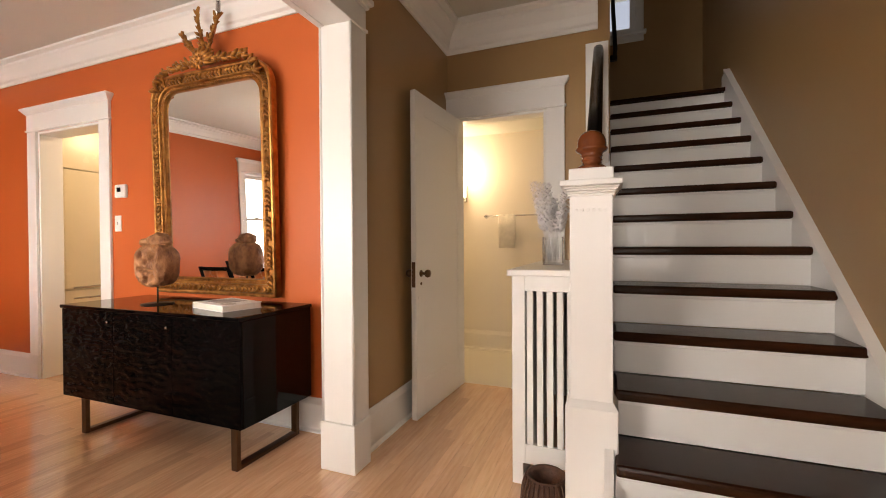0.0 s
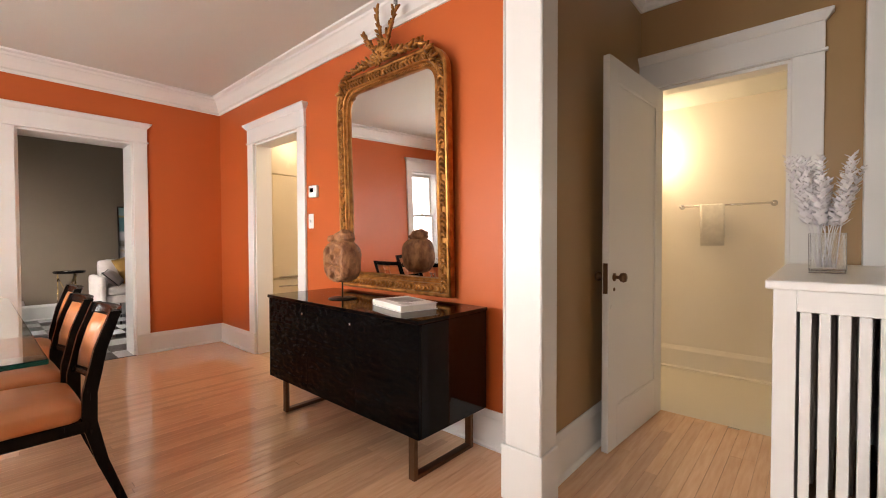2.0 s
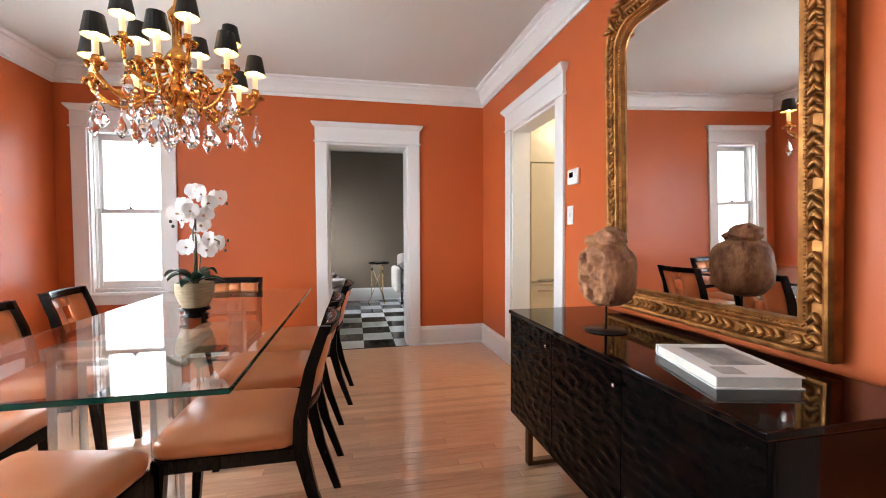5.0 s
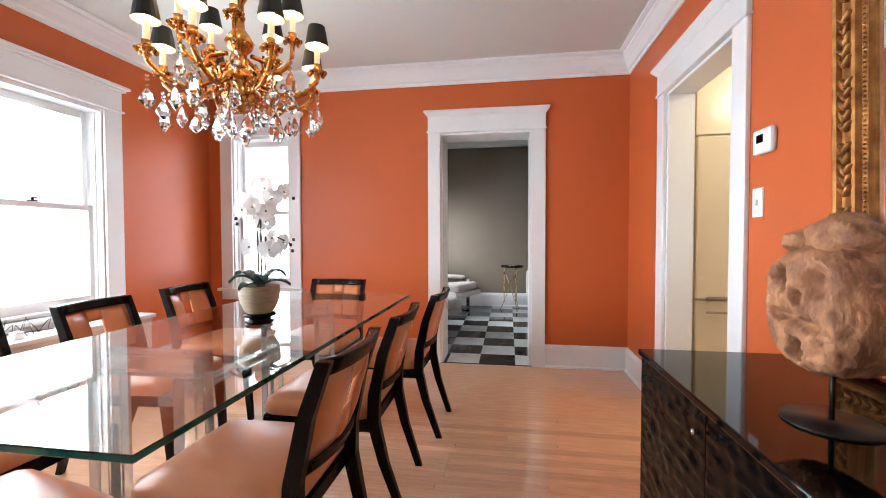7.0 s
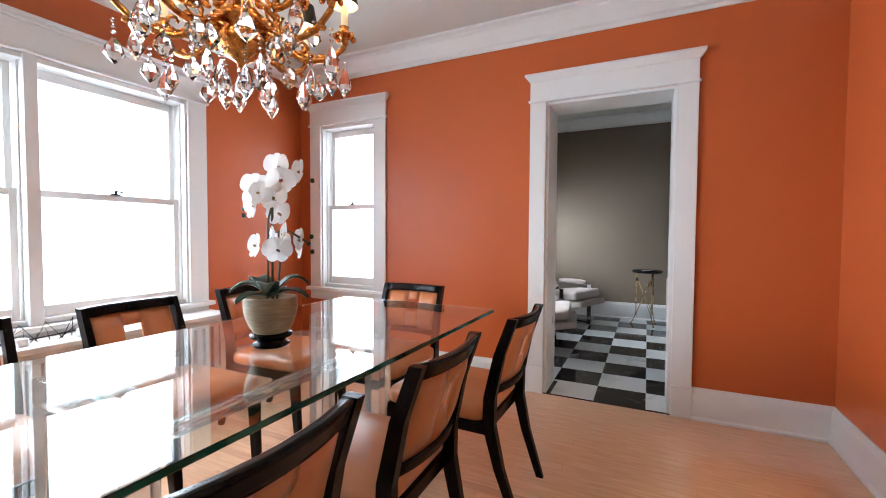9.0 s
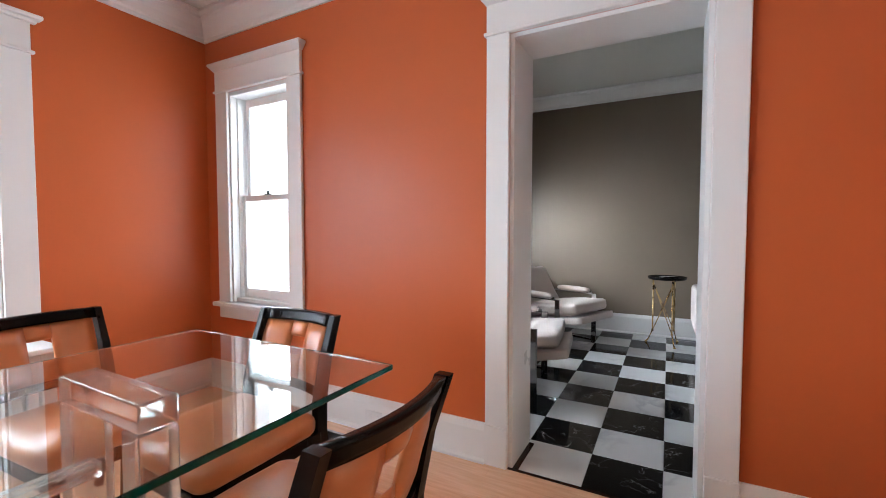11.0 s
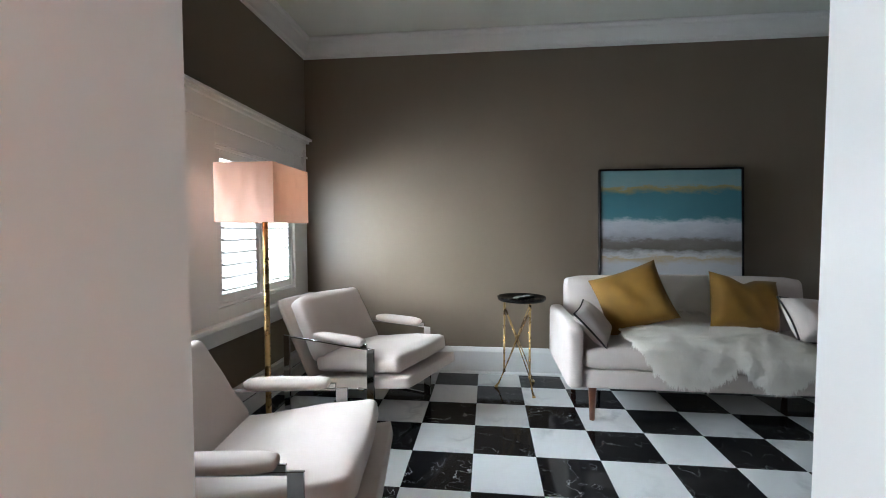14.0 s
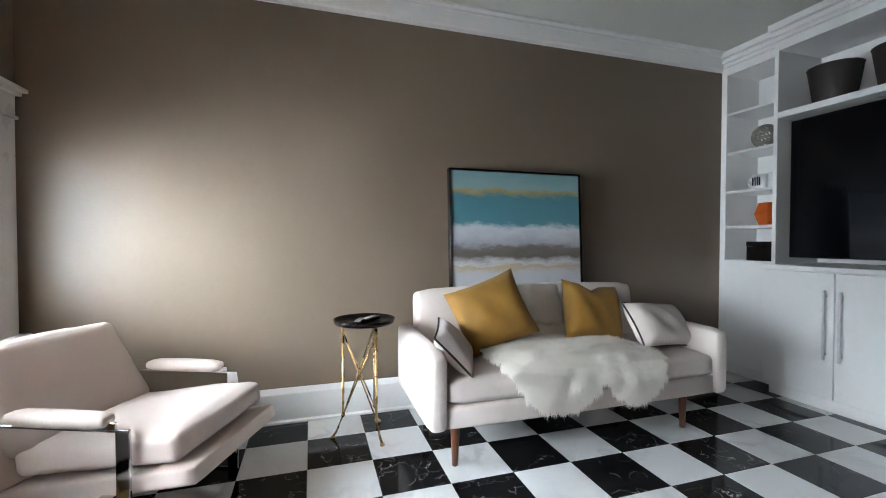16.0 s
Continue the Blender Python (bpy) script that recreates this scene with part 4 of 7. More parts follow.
for k in range(7):
    ang = k * 0.9 + rng.uniform(-0.2, 0.2)
    L, W = rng.uniform(0.13, 0.19), rng.uniform(0.028, 0.038)
    rise = rng.uniform(0.02, 0.09)
    v, f = [], []
    for i in range(8):
        q = i / 7
        wd = W * math.sin(math.pi * min(0.97, q * 0.92 + 0.08)) ** 0.7
        c = Vector((L * q, 0, 0.18 + rise * math.sin(q * 2.2) - 0.03 * q * q))
        for y, dz in ((-wd, 0.006), (0, -0.004), (wd, 0.006)):
            v.append((c.x, y, c.z + dz))
    for i in range(7):
        for j in range(2):
            f.append((i * 3 + j, i * 3 + 3 + j, i * 3 + 4 + j, i * 3 + 1 + j))
    lf.add(v, f, 0, True, pose(0, 0, 0, 0, 0, math.degrees(ang)))
lfo = lf.done("leaf", LEAF, orc)
so = lfo.modifiers.new("thick", "SOLIDIFY")
so.thickness = 0.003
sm = Build()
stems = [[(0.015, 0.0, 0.17), (0.02, 0.01, 0.3), (0.012, 0.0, 0.45), (0.0, 0.03, 0.57), (-0.02, 0.09, 0.62)], [(-0.02, 0.01, 0.17), (-0.025, 0.02, 0.3), (-0.01, 0.03, 0.42), (-0.02, 0.07, 0.42), (-0.04, 0.14, 0.38)]]
for s in stems:
    sm.tube(s, 0.004, 6)
sm.tube([(0.0, 0.01, 0.17), (0.0, 0.01, 0.52)], 0.005, 6)
sm.done("stem", STEM, orc)
fl = Build()
clusters = [(0.03, 0.03, 0.64), (0.085, -0.02, 0.63), (0.05, 0.055, 0.595), (0.115, 0.03, 0.625), (0.0, -0.04, 0.66), (-0.06, 0.02, 0.58), (-0.025, 0.055, 0.55),
            (-0.085, -0.02, 0.54), (-0.02, -0.05, 0.53), (-0.055, 0.045, 0.505), (0.03, 0.06, 0.53), (0.02, -0.01, 0.48),
            (-0.045, 0.04, 0.365), (0.005, 0.0, 0.395), (0.06, 0.04, 0.405), (0.105, 0.0, 0.385), (0.04, 0.06, 0.35), (0.0, -0.06, 0.37), (0.085, -0.05, 0.36)]
for u, w, z in clusters:
    u, w = u + 0.015, 0.85 * w
    x, y = -0.34 * u + 0.94 * w, 0.94 * u + 0.34 * w
    at = Matrix.Translation((x, y, z)) @ Euler((rng.uniform(1.15, 1.6), 0, rng.uniform(0.4, 2.9))).to_matrix().to_4x4()
    for j in range(5):
        a0 = j * 2 * math.pi / 5 + 0.3
        L, W, lift = (0.052, 0.033, 0.004) if j in (0, 2) else (0.046, 0.019, -0.002)
        v = []
        for i in range(7):
            q = i / 6 * math.pi
            d, wd = L * (0.12 + 0.88 * (1 - math.cos(q)) / 2), W * math.sin(q) ** 0.8
            for s in (1, 0, -1):
                curl = 0.008 * math.sin(q) * (1 if s == 0 else 0.2) + 0.012 * (d / L) ** 2 + lift
                v.append((d * math.cos(a0) - s * wd * math.sin(a0), d * math.sin(a0) + s * wd * math.cos(a0), curl))
        fl.add(v, [(3 * i + k, 3 * i + k + 1, 3 * i + k + 4, 3 * i + k + 3) for i in range(6) for k in range(2)], 0, True, at)
    fl.cushion((0.010, 0.010, 0.016), 0.005, 0, 2, 1, at @ pose(0, 0, 0.008))
for u, w, z in ((0.145, 0.0, 0.375), (0.16, 0.01, 0.40), (0.15, -0.02, 0.345), (-0.10, 0.0, 0.50), (-0.09, 0.02, 0.475), (0.16, 0.0, 0.60)):
    fl.cushion((0.016, 0.014, 0.018), 0.007, 0, 3, 2, Matrix.Translation((-0.34 * u + 0.94 * w, 0.94 * u + 0.34 * w, z)))
fl.done("blossom", [PETAL, BRASS, LEAF], orc)

# sideboard
sb = thing("sideboard", "glossy black sideboard with carved wavy doors on bronze sled legs", "sideboard", pose(-1.89, 1.68, 0))
body = Build()
body.box((-0.70, -0.235, 0.235), (0.70, 0.26, 0.755), 0.003)
body.box((-0.705, -0.262, 0.755), (0.705, 0.265, 0.775), 0.004)
body.done("body", BLACK, sb)


def carved_door(x0, x1, z0, z1, name="door"):
    nx, nz = 44, 40
    v, f = [], []
    for j in range(nz + 1):
        for i in range(nx + 1):
            x, z = x0 + (x1 - x0) * i / nx, z0 + (z1 - z0) * j / nz
            e = min(i, nx - i, j, nz - j)
            d = 0.0 if e == 0 else 0.0045 * noise.noise(Vector((x * 26, z * 60, 0.3))) + 0.003 * math.sin(z * 170 + 5 * noise.noise(Vector((x * 9, z * 12, 2.0))))
            v.append((x, -0.252 - d, z))
    for j in range(nz):
        for i in range(nx):
            a = j * (nx + 1) + i
            f.append((a, a + 1, a + nx + 2, a + nx + 1))
    n = len(v)
    b = Build().add(v, f, 0, True)
    b.box((x0, -0.250, z0), (x1, -0.2355, z1), 0)
    return b.done(name, BLACKWAVE, sb)


for k in range(3):
    x0 = -0.70 + k * 0.4667
    carved_door(x0 + 0.002, x0 + 0.4647, 0.238, 0.752)
for x in (-0.60, 0.60):
    lg = Build()
    for y in (-0.19, 0.235):
        lg.box((x - 0.02, y - 0.0125, 0.0), (x + 0.02, y + 0.0125, 0.235), 0.002)
    lg.box((x - 0.02, -0.1775, 0.0), (x + 0.02, 0.2225, 0.022), 0.002)
    lg.box((x - 0.02, -0.1775, 0.213), (x + 0.02, 0.2225, 0.235), 0.002)
    lg.done("leg", BRONZE, sb)
for x in (-0.25, 0.22):
    Build().lathe([(0.005, 0), (0.005, 0.008), (0.008, 0.012), (0.006, 0.018), (0, 0.019)], 10, 0, pose(x, -0.258, 0.70, 90, 0, 0)).done("knob", CHROME, sb)

# book and tray
bk = thing("book", "large pale paperback lying on the sideboard", "book", pose(-1.53, 1.66, 0.775, 0, 0, -14))
Build().box((-0.155, -0.105, 0.004), (0.155, 0.105, 0.029), 0.002).done("pages", PAPER, bk)
Build().box((-0.16, -0.11, 0.0), (0.16, 0.11, 0.004), 0.001).box((-0.16, -0.11, 0.029), (0.16, 0.11, 0.033), 0.001).box((-0.162, -0.11, 0.002), (-0.157, 0.11, 0.031), 0.001).done("cover", PLASTIC, bk)
Build().box((-0.11, -0.06, 0.0332), (0.06, 0.085, 0.0342)).box((0.08, -0.08, 0.0332), (0.14, -0.02, 0.0342)).done("picture", BOOKGREY, bk)

# carved sculpture on a rod
sc = thing("sculpture", "weathered brown carved wooden head form on a thin metal stand", "sculpture", pose(-2.05, 1.63, 0.775))
Build().lathe([(0.0, 0), (0.085, 0), (0.085, 0.005), (0.0, 0.007)], 28).tube([(0, 0, 0.005), (0, 0, 0.12)], 0.005, 8).done("stand", IRON, sc)
bd = Build()


def lump(center, radii, n, amp, seed, holes=()):
    v, f = [], []
    for i in range(n + 1):
        th = math.pi * i / n
        for k in range(2 * n):
            ph = math.pi * k / n
            d = Vector((math.sin(th) * math.cos(ph), math.sin(th) * math.sin(ph), math.cos(th)))
            r = 1 + amp * noise.noise(d * 2.2 + Vector((seed, 0, 0))) + 0.5 * amp * noise.noise(d * 7 + Vector((0, seed, 0))) + 0.22 * amp * noise.noise(d * 19 + Vector((0, 0, seed)))
            for hd_, w, dep in holes:
                q = (d - Vector(hd_).normalized()).length / w
                r -= dep * math.exp(-q * q * 2)
            v.append(Vector(center) + Vector((d.x * radii[0], d.y * radii[1], d.z * radii[2])) * r)
    for i in range(n):
        for k in range(2 * n):
            a, b = i * 2 * n + k, i * 2 * n + (k + 1) % (2 * n)
            f.append((a, a + 2 * n, b + 2 * n, b))
    bd.add(v, f, 0, True)


def carved_head(center, radii, n):
    """Blocky rounded form with a flat carved face towards -y."""
    pits = ((-0.052, 0.055, 0.026, 0.030), (0.050, 0.050, 0.026, 0.028), (0.004, 0.022, 0.017, 0.036), (-0.004, -0.088, 0.021, 0.075), (0.062, -0.075, 0.02, 0.014))
    v, f = [], []
    for i in range(n + 1):
        th = math.pi * i / n
        for k in range(2 * n):
            ph = math.pi * k / n
            d = Vector((math.sin(th) * math.cos(ph), math.sin(th) * math.sin(ph), math.cos(th)))
            r = (abs(d.x) ** 2.7 + abs(d.y) ** 2.7 + abs(d.z) ** 2.7) ** (-1 / 2.7)
            r *= 1 + 0.05 * noise.noise(d * 1.8) + 0.030 * noise.noise(d * 6) + 0.018 * noise.noise(d * 17) + 0.008 * noise.noise(d * 38)
            p = Vector((d.x * radii[0], d.y * radii[1], d.z * radii[2])) * r
            face = -0.070 + 0.012 * noise.noise(Vector((p.x * 22, p.z * 22, 1))) + 0.006 * noise.noise(Vector((p.x * 60, p.z * 60, 4))) + 0.003 * noise.noise(Vector((p.x * 140, p.z * 140, 2)))
            if p.y < face:
                inside = min(1.0, (face - p.y) / 0.012)
                cut = sum(dep * math.exp(-(((p.x - x) ** 2 + (p.z - z) ** 2) / w ** 2) ** 2) for x, z, w, dep in pits)
                cut += 0.026 * math.exp(-((p.z + 0.030 + 0.1 * p.x) / 0.011) ** 2) * (1 if p.x < 0.06 else 0.3)
                cut -= 0.016 * math.exp(-(p.x / 0.022) ** 2 - ((p.z - 0.045) / 0.05) ** 2)
                p.y = face + inside * cut
            v.append(Vector(center) + p)
    for i in range(n):
        for k in range(2 * n):
            a, b = i * 2 * n + k, i * 2 * n + (k + 1) % (2 * n)
            f.append((a, a + 2 * n, b + 2 * n, b))
    bd.add(v, f, 0, True)


carved_head((0, 0, 0.232), (0.122, 0.095, 0.128), 90)
lump((-0.062, -0.02, 0.366), (0.042, 0.036, 0.024), 16, 0.16, 1.4)
lump((0.022, 0.0, 0.375), (0.072, 0.055, 0.044), 18, 0.18, 5.2)
bd.done("head", CLAY, sc)

# floor register near the far wall
fv = thing("floor_register", "dark slotted metal floor vent with a pale frame", "vent", pose(-4.715, -0.555, 0.001))
fb = Build()
for s in (-1, 1):
    fb.box((s * 0.062, -0.18, 0.0), (s * 0.046, 0.18, 0.006), 0.002).box((-0.046, s * 0.18, 0.0), (0.046, s * 0.155, 0.006), 0.002)
fb.done("frame", BOOKGREY, fv)
fg_ = Build().box((-0.046, -0.155, 0.0), (0.046, 0.155, 0.0015))
for k in range(31):
    y = -0.15 + 0.01 * k
    fg_.box((-0.045, y - 0.002, 0.0015), (0.045, y + 0.002, 0.005))
fg_.done("grille", IRON, fv)

# thermostat, switch, outlet
th = thing("thermostat", "white thermostat on the orange wall", "thermostat", inwall(-2.955, 2.0, 1.53, "+y"))
Build().box((-0.062, -0.026, -0.05), (0.062, 0, 0.05), 0.010).done("body", PLASTIC, th)
Build().box((-0.030, -0.0275, -0.006), (0.014, -0.0262, 0.026), 0.0).done("screen", SCREEN, th)
sw = thing("light_switch", "white light switch plate", "switch", inwall(-3.01, 2.0, 1.29, "+y"))
Build().box((-0.036, -0.007, -0.06), (0.036, 0, 0.06), 0.003).box((-0.006, -0.016, -0.012), (0.006, -0.007, 0.012), 0.002).done("plate", PLASTIC, sw)
ou = thing("outlet", "white double outlet on the baseboard", "outlet", inwall(-4.878, -0.43, 0.09, "-x"))
Build().box((-0.06, -0.006, -0.036), (0.06, 0, 0.036), 0.003).box((-0.04, -0.009, -0.016), (-0.008, -0.006, 0.016), 0.002).box((0.008, -0.009, -0.016), (0.04, -0.006, 0.016), 0.002).done("plate", PLASTIC, ou)


# gilded mirror leaning on the wall above the sideboard
mi = thing("mirror", "tall gilded mirror with carved leaf crest", "mirror", pose(-1.965, 1.972, 0.80, 1.3, 0, 0))
MW, MH, RC = 0.53, 1.46, 0.17


def outline(inset, n=7):
    """Frame outline with rounded upper corners, in x, z, counter-clockwise from bottom left."""
    w, h, r = MW - inset, MH - inset, RC - inset * 0.6
    pts = [(-w, inset), (w, inset)]
    for k in range(n + 1):
        a = math.pi / 2 * k / n
        pts.append((w - r + r * math.cos(a), h - r + r * math.sin(a)))
    for k in range(n + 1):
        a = math.pi / 2 + math.pi / 2 * k / n
        pts.append((-w + r + r * math.cos(a), h - r + r * math.sin(a)))
    return pts


fr = Build()
rings = [(0.0, 0.0), (0.0, -0.036), (0.006, -0.047), (0.014, -0.050), (0.022, -0.046), (0.027, -0.034), (0.034, -0.031), (0.060, -0.031), (0.066, -0.040), (0.074, -0.036), (0.08, -0.022), (0.092, -0.018), (0.105, -0.026), (0.11, -0.012), (0.11, 0.0)]
rp = [[(x, d, z) for x, z in outline(i)] for i, d in rings]
n = len(rp[0])
for a, b in zip(rp[:-1], rp[1:]):
    fr.add(a + b, [(k, (k + 1) % n, n + (k + 1) % n, n + k) for k in range(n)], 0, True)
# a band of carved leaves between the outer roll and the inner cove
path = [Vector((x, -0.040, z)) for x, z in outline(0.047, 10)]
rng = random.Random(8)
run_ = 0
for p, q in zip(path, path[1:] + path[:1]):
    seg = (q - p).length
    m = max(1, round(seg / 0.030))
    ang = math.degrees(math.atan2(q.z - p.z, q.x - p.x))
    for k in range(m):
        run_ += 1
        if run_ % 6 == 0:
            continue
        c = p.lerp(q, (k + 0.5) / m)
        for side in (-1, 1):
            at = Matrix.Translation(c) @ pose(0, 0, 0, 0, -ang, 0) @ pose(0, 0, side * 0.008, 0, side * (38 + rng.uniform(-14, 14)), 0)
            fr.cushion((0.036, 0.020, 0.012), 0.006, 0.003, 3, 0, at, 0.003, rng.uniform(0, 9))
        fr.cushion((0.012, 0.022, 0.012), 0.006, 0.0, 2, 0, Matrix.Translation(c))
# fine beads next to the glass
path = [Vector((x, -0.024, z)) for x, z in outline(0.088, 10)]
for p, q in zip(path, path[1:] + path[:1]):
    m = max(1, round((q - p).length / 0.013))
    for k in range(m):
        fr.cushion((0.009, 0.010, 0.009), 0.0044, 0.0, 1, 0, Matrix.Translation(p.lerp(q, (k + 0.5) / m)))
fr.done("frame", GOLD, mi)
gl = Build()
pts = outline(0.108)
gl.add([(x, -0.008, z) for x, z in pts], [tuple(range(len(pts)))])
gl.done("glass", MIRROR, mi)
bkp = Build()
bkp.add([(x, -0.003, z) for x, z in outline(0.06)] + [(x, 0.012, z) for x, z in outline(0.06)], [tuple(reversed(range(n)))[::-1], tuple(reversed(range(n, 2 * n)))] + [(k, k + n, (k + 1) % n + n, (k + 1) % n) for k in range(n)])
bkp.done("back", DARKWOOD, mi)
cr = Build()


def gilt_leaf(at, L, W, bend=0.02):
    v, f = [], []
    for i in range(6):
        q = i / 5
        wd = W * (math.sin(math.pi * (q * 0.9 + 0.08)) ** 0.8)
        v += [(-wd, -bend * math.sin(q * math.pi) + 0.006, L * q), (0, -bend * math.sin(q * math.pi) - 0.008, L * q), (wd, -bend * math.sin(q * math.pi) + 0.006, L * q), (0, 0.008, L * q)]
    for i in range(5):
        for k in range(4):
            a, b = i * 4 + k, i * 4 + (k + 1) % 4
            f.append((a, b, b + 4, a + 4))
    cr.add(v, f, 0, True, at)


for k in range(11):
    a = -100 + k * 20
    gilt_leaf(pose(0, -0.05, MH + 0.02, 0, a, 0) @ pose(0, 0, 0.012, 14, 0, 0), 0.095, 0.020, 0.03)
for k in range(9):
    gilt_leaf(pose(0, -0.065, MH + 0.02, 0, k * 40 + 10, 0) @ pose(0, 0, 0.0, 30, 0, 0), 0.055, 0.014, 0.012)
for s in (-1, 1):
    for k in range(9):
        x = s * (0.07 + 0.045 * k)
        z = MH + 0.02 - 0.02 * (k / 8) - (0.10 * max(0, (k - 5) / 3) ** 2)
        for j in range(3):
            gilt_leaf(pose(x, -0.045 - 0.008 * j, z, 0, s * (30 + 34 * j) + rng.uniform(-14, 14), 0) @ pose(0, 0, 0, rng.uniform(0, 25), 0, 0), rng.uniform(0.05, 0.08), rng.uniform(0.012, 0.017))
branches = [[(0.0, MH + 0.05), (-0.015, MH + 0.16), (-0.045, MH + 0.28), (-0.05, MH + 0.36)], [(0.01, MH + 0.05), (0.05, MH + 0.15), (0.09, MH + 0.22), (0.13, MH + 0.31)], [(-0.03, MH + 0.05), (-0.09, MH + 0.12), (-0.15, MH + 0.18), (-0.20, MH + 0.25)]]
for br in branches:
    pts = [Vector((x, -0.045, z)) for x, z in br]
    cr.tube(pts, [0.014, 0.012, 0.010, 0.006], 7)
    for p, q in zip(pts[:-1], pts[1:]):
        for m in range(3):
            c = p.lerp(q, m / 3)
            for s in (-1, 1):
                ang = math.degrees(math.atan2(q.x - p.x, q.z - p.z)) + s * rng.uniform(18, 42)
                gilt_leaf(Matrix.Translation(c) @ pose(0, 0, 0, 0, ang, 0) @ pose(0, 0, 0, rng.uniform(-10, 25), 0, 0), rng.uniform(0.035, 0.06), 0.011, 0.01)
cr.done("crest", GOLD, mi)
hk = thing("picture_hook", "small metal picture hook on the crown moulding", "hook", pose(-1.83, 1.88, 2.60))
Build().tube([(0, 0.01, 0.05), (0, -0.01, 0.04), (0, -0.012, -0.02), (0, 0.005, -0.05)], 0.005, 6).box((-0.012, 0, -0.03), (0.012, 0.012, 0.05), 0.003).done("hook", CHROME, hk)


# chandelier
ch = thing("chandelier", "gilt bronze chandelier with crystal drops and small black shades, lit", "chandelier", pose(-2.86, -0.215, 0))
core = Build()
core.lathe([(0.0, 1.71), (0.012, 1.715), (0.018, 1.73), (0.05, 1.75), (0.075, 1.775), (0.08, 1.805), (0.06, 1.83), (0.085, 1.848), (0.092, 1.87), (0.06, 1.90), (0.035, 1.935), (0.03, 1.98),
            (0.05, 2.0), (0.062, 2.03), (0.045, 2.06), (0.022, 2.09), (0.02, 2.20), (0.036, 2.23), (0.04, 2.26), (0.015, 2.30), (0.008, 2.34), (0.008, 2.36)], 28)
core.done("column", ORMOLU, ch)
cn = Build()
for k in range(9):
    z = 2.36 + k * 0.034
    ring = [(0.012 * math.cos(q * math.pi / 5), 0.0, 0.018 + 0.02 * math.sin(q * math.pi / 5)) for q in range(11)]
    cn.tube(ring, 0.003, 5, 0, pose(0, 0, z - 0.018, 0, 0, 90 * (k % 2)))
cn.lathe([(0.0, 2.655), (0.02, 2.656), (0.045, 2.675), (0.05, 2.698)], 20)
cn.done("chain", ORMOLU, ch)
SHADE = bpy.data.materials.new("black card shade")
SHADE.use_nodes = True
principled(SHADE).inputs["Base Color"].default_value = (0.012, 0.011, 0.010, 1)
principled(SHADE).inputs["Roughness"].default_value = 0.6
SHADE_IN = material("gold shade lining", (0.72, 0.50, 0.22), 0.5, scale=8)
# the sleeves are no lamps: weak emission stands in for bulb light on them
CANDLE = glow("candle sleeve with added glow", (1.0, 0.72, 0.36), 0.5, (0.80, 0.70, 0.50))
BULB = glow("lit candle bulb", (1.0, 0.76, 0.44), 55.0)


def arm_path(r, z0, z1, sway):
    return [(0.05, 0, z0), (0.13, 0, z0 - 0.055 + sway), (r * 0.55, 0, z0 - 0.075), (r * 0.8, 0, z0 - 0.06), (r * 0.96, 0, z0 - 0.015), (r, 0, z1 - 0.03), (r, 0, z1)]


def smooth_path(pts, n=4):
    pts = [Vector(p) for p in pts]
    out = []
    for i in range(len(pts) - 1):
        a, b, c, d = pts[max(0, i - 1)], pts[i], pts[i + 1], pts[min(len(pts) - 1, i + 2)]
        for k in range(n):
            t = k / n
            out.append(0.5 * ((2 * b) + (c - a) * t + (2 * a - 5 * b + 4 * c - d) * t * t + (3 * b - a - 3 * c + d) * t ** 3))
    return out + [pts[-1]]


def drop_shape(L, W, seg=6):
    return [(0.0, -L), (W * 0.45, -L * 0.86), (W, -L * 0.62), (W * 0.8, -L * 0.38), (W * 0.3, -L * 0.12), (0.0, 0.0)]


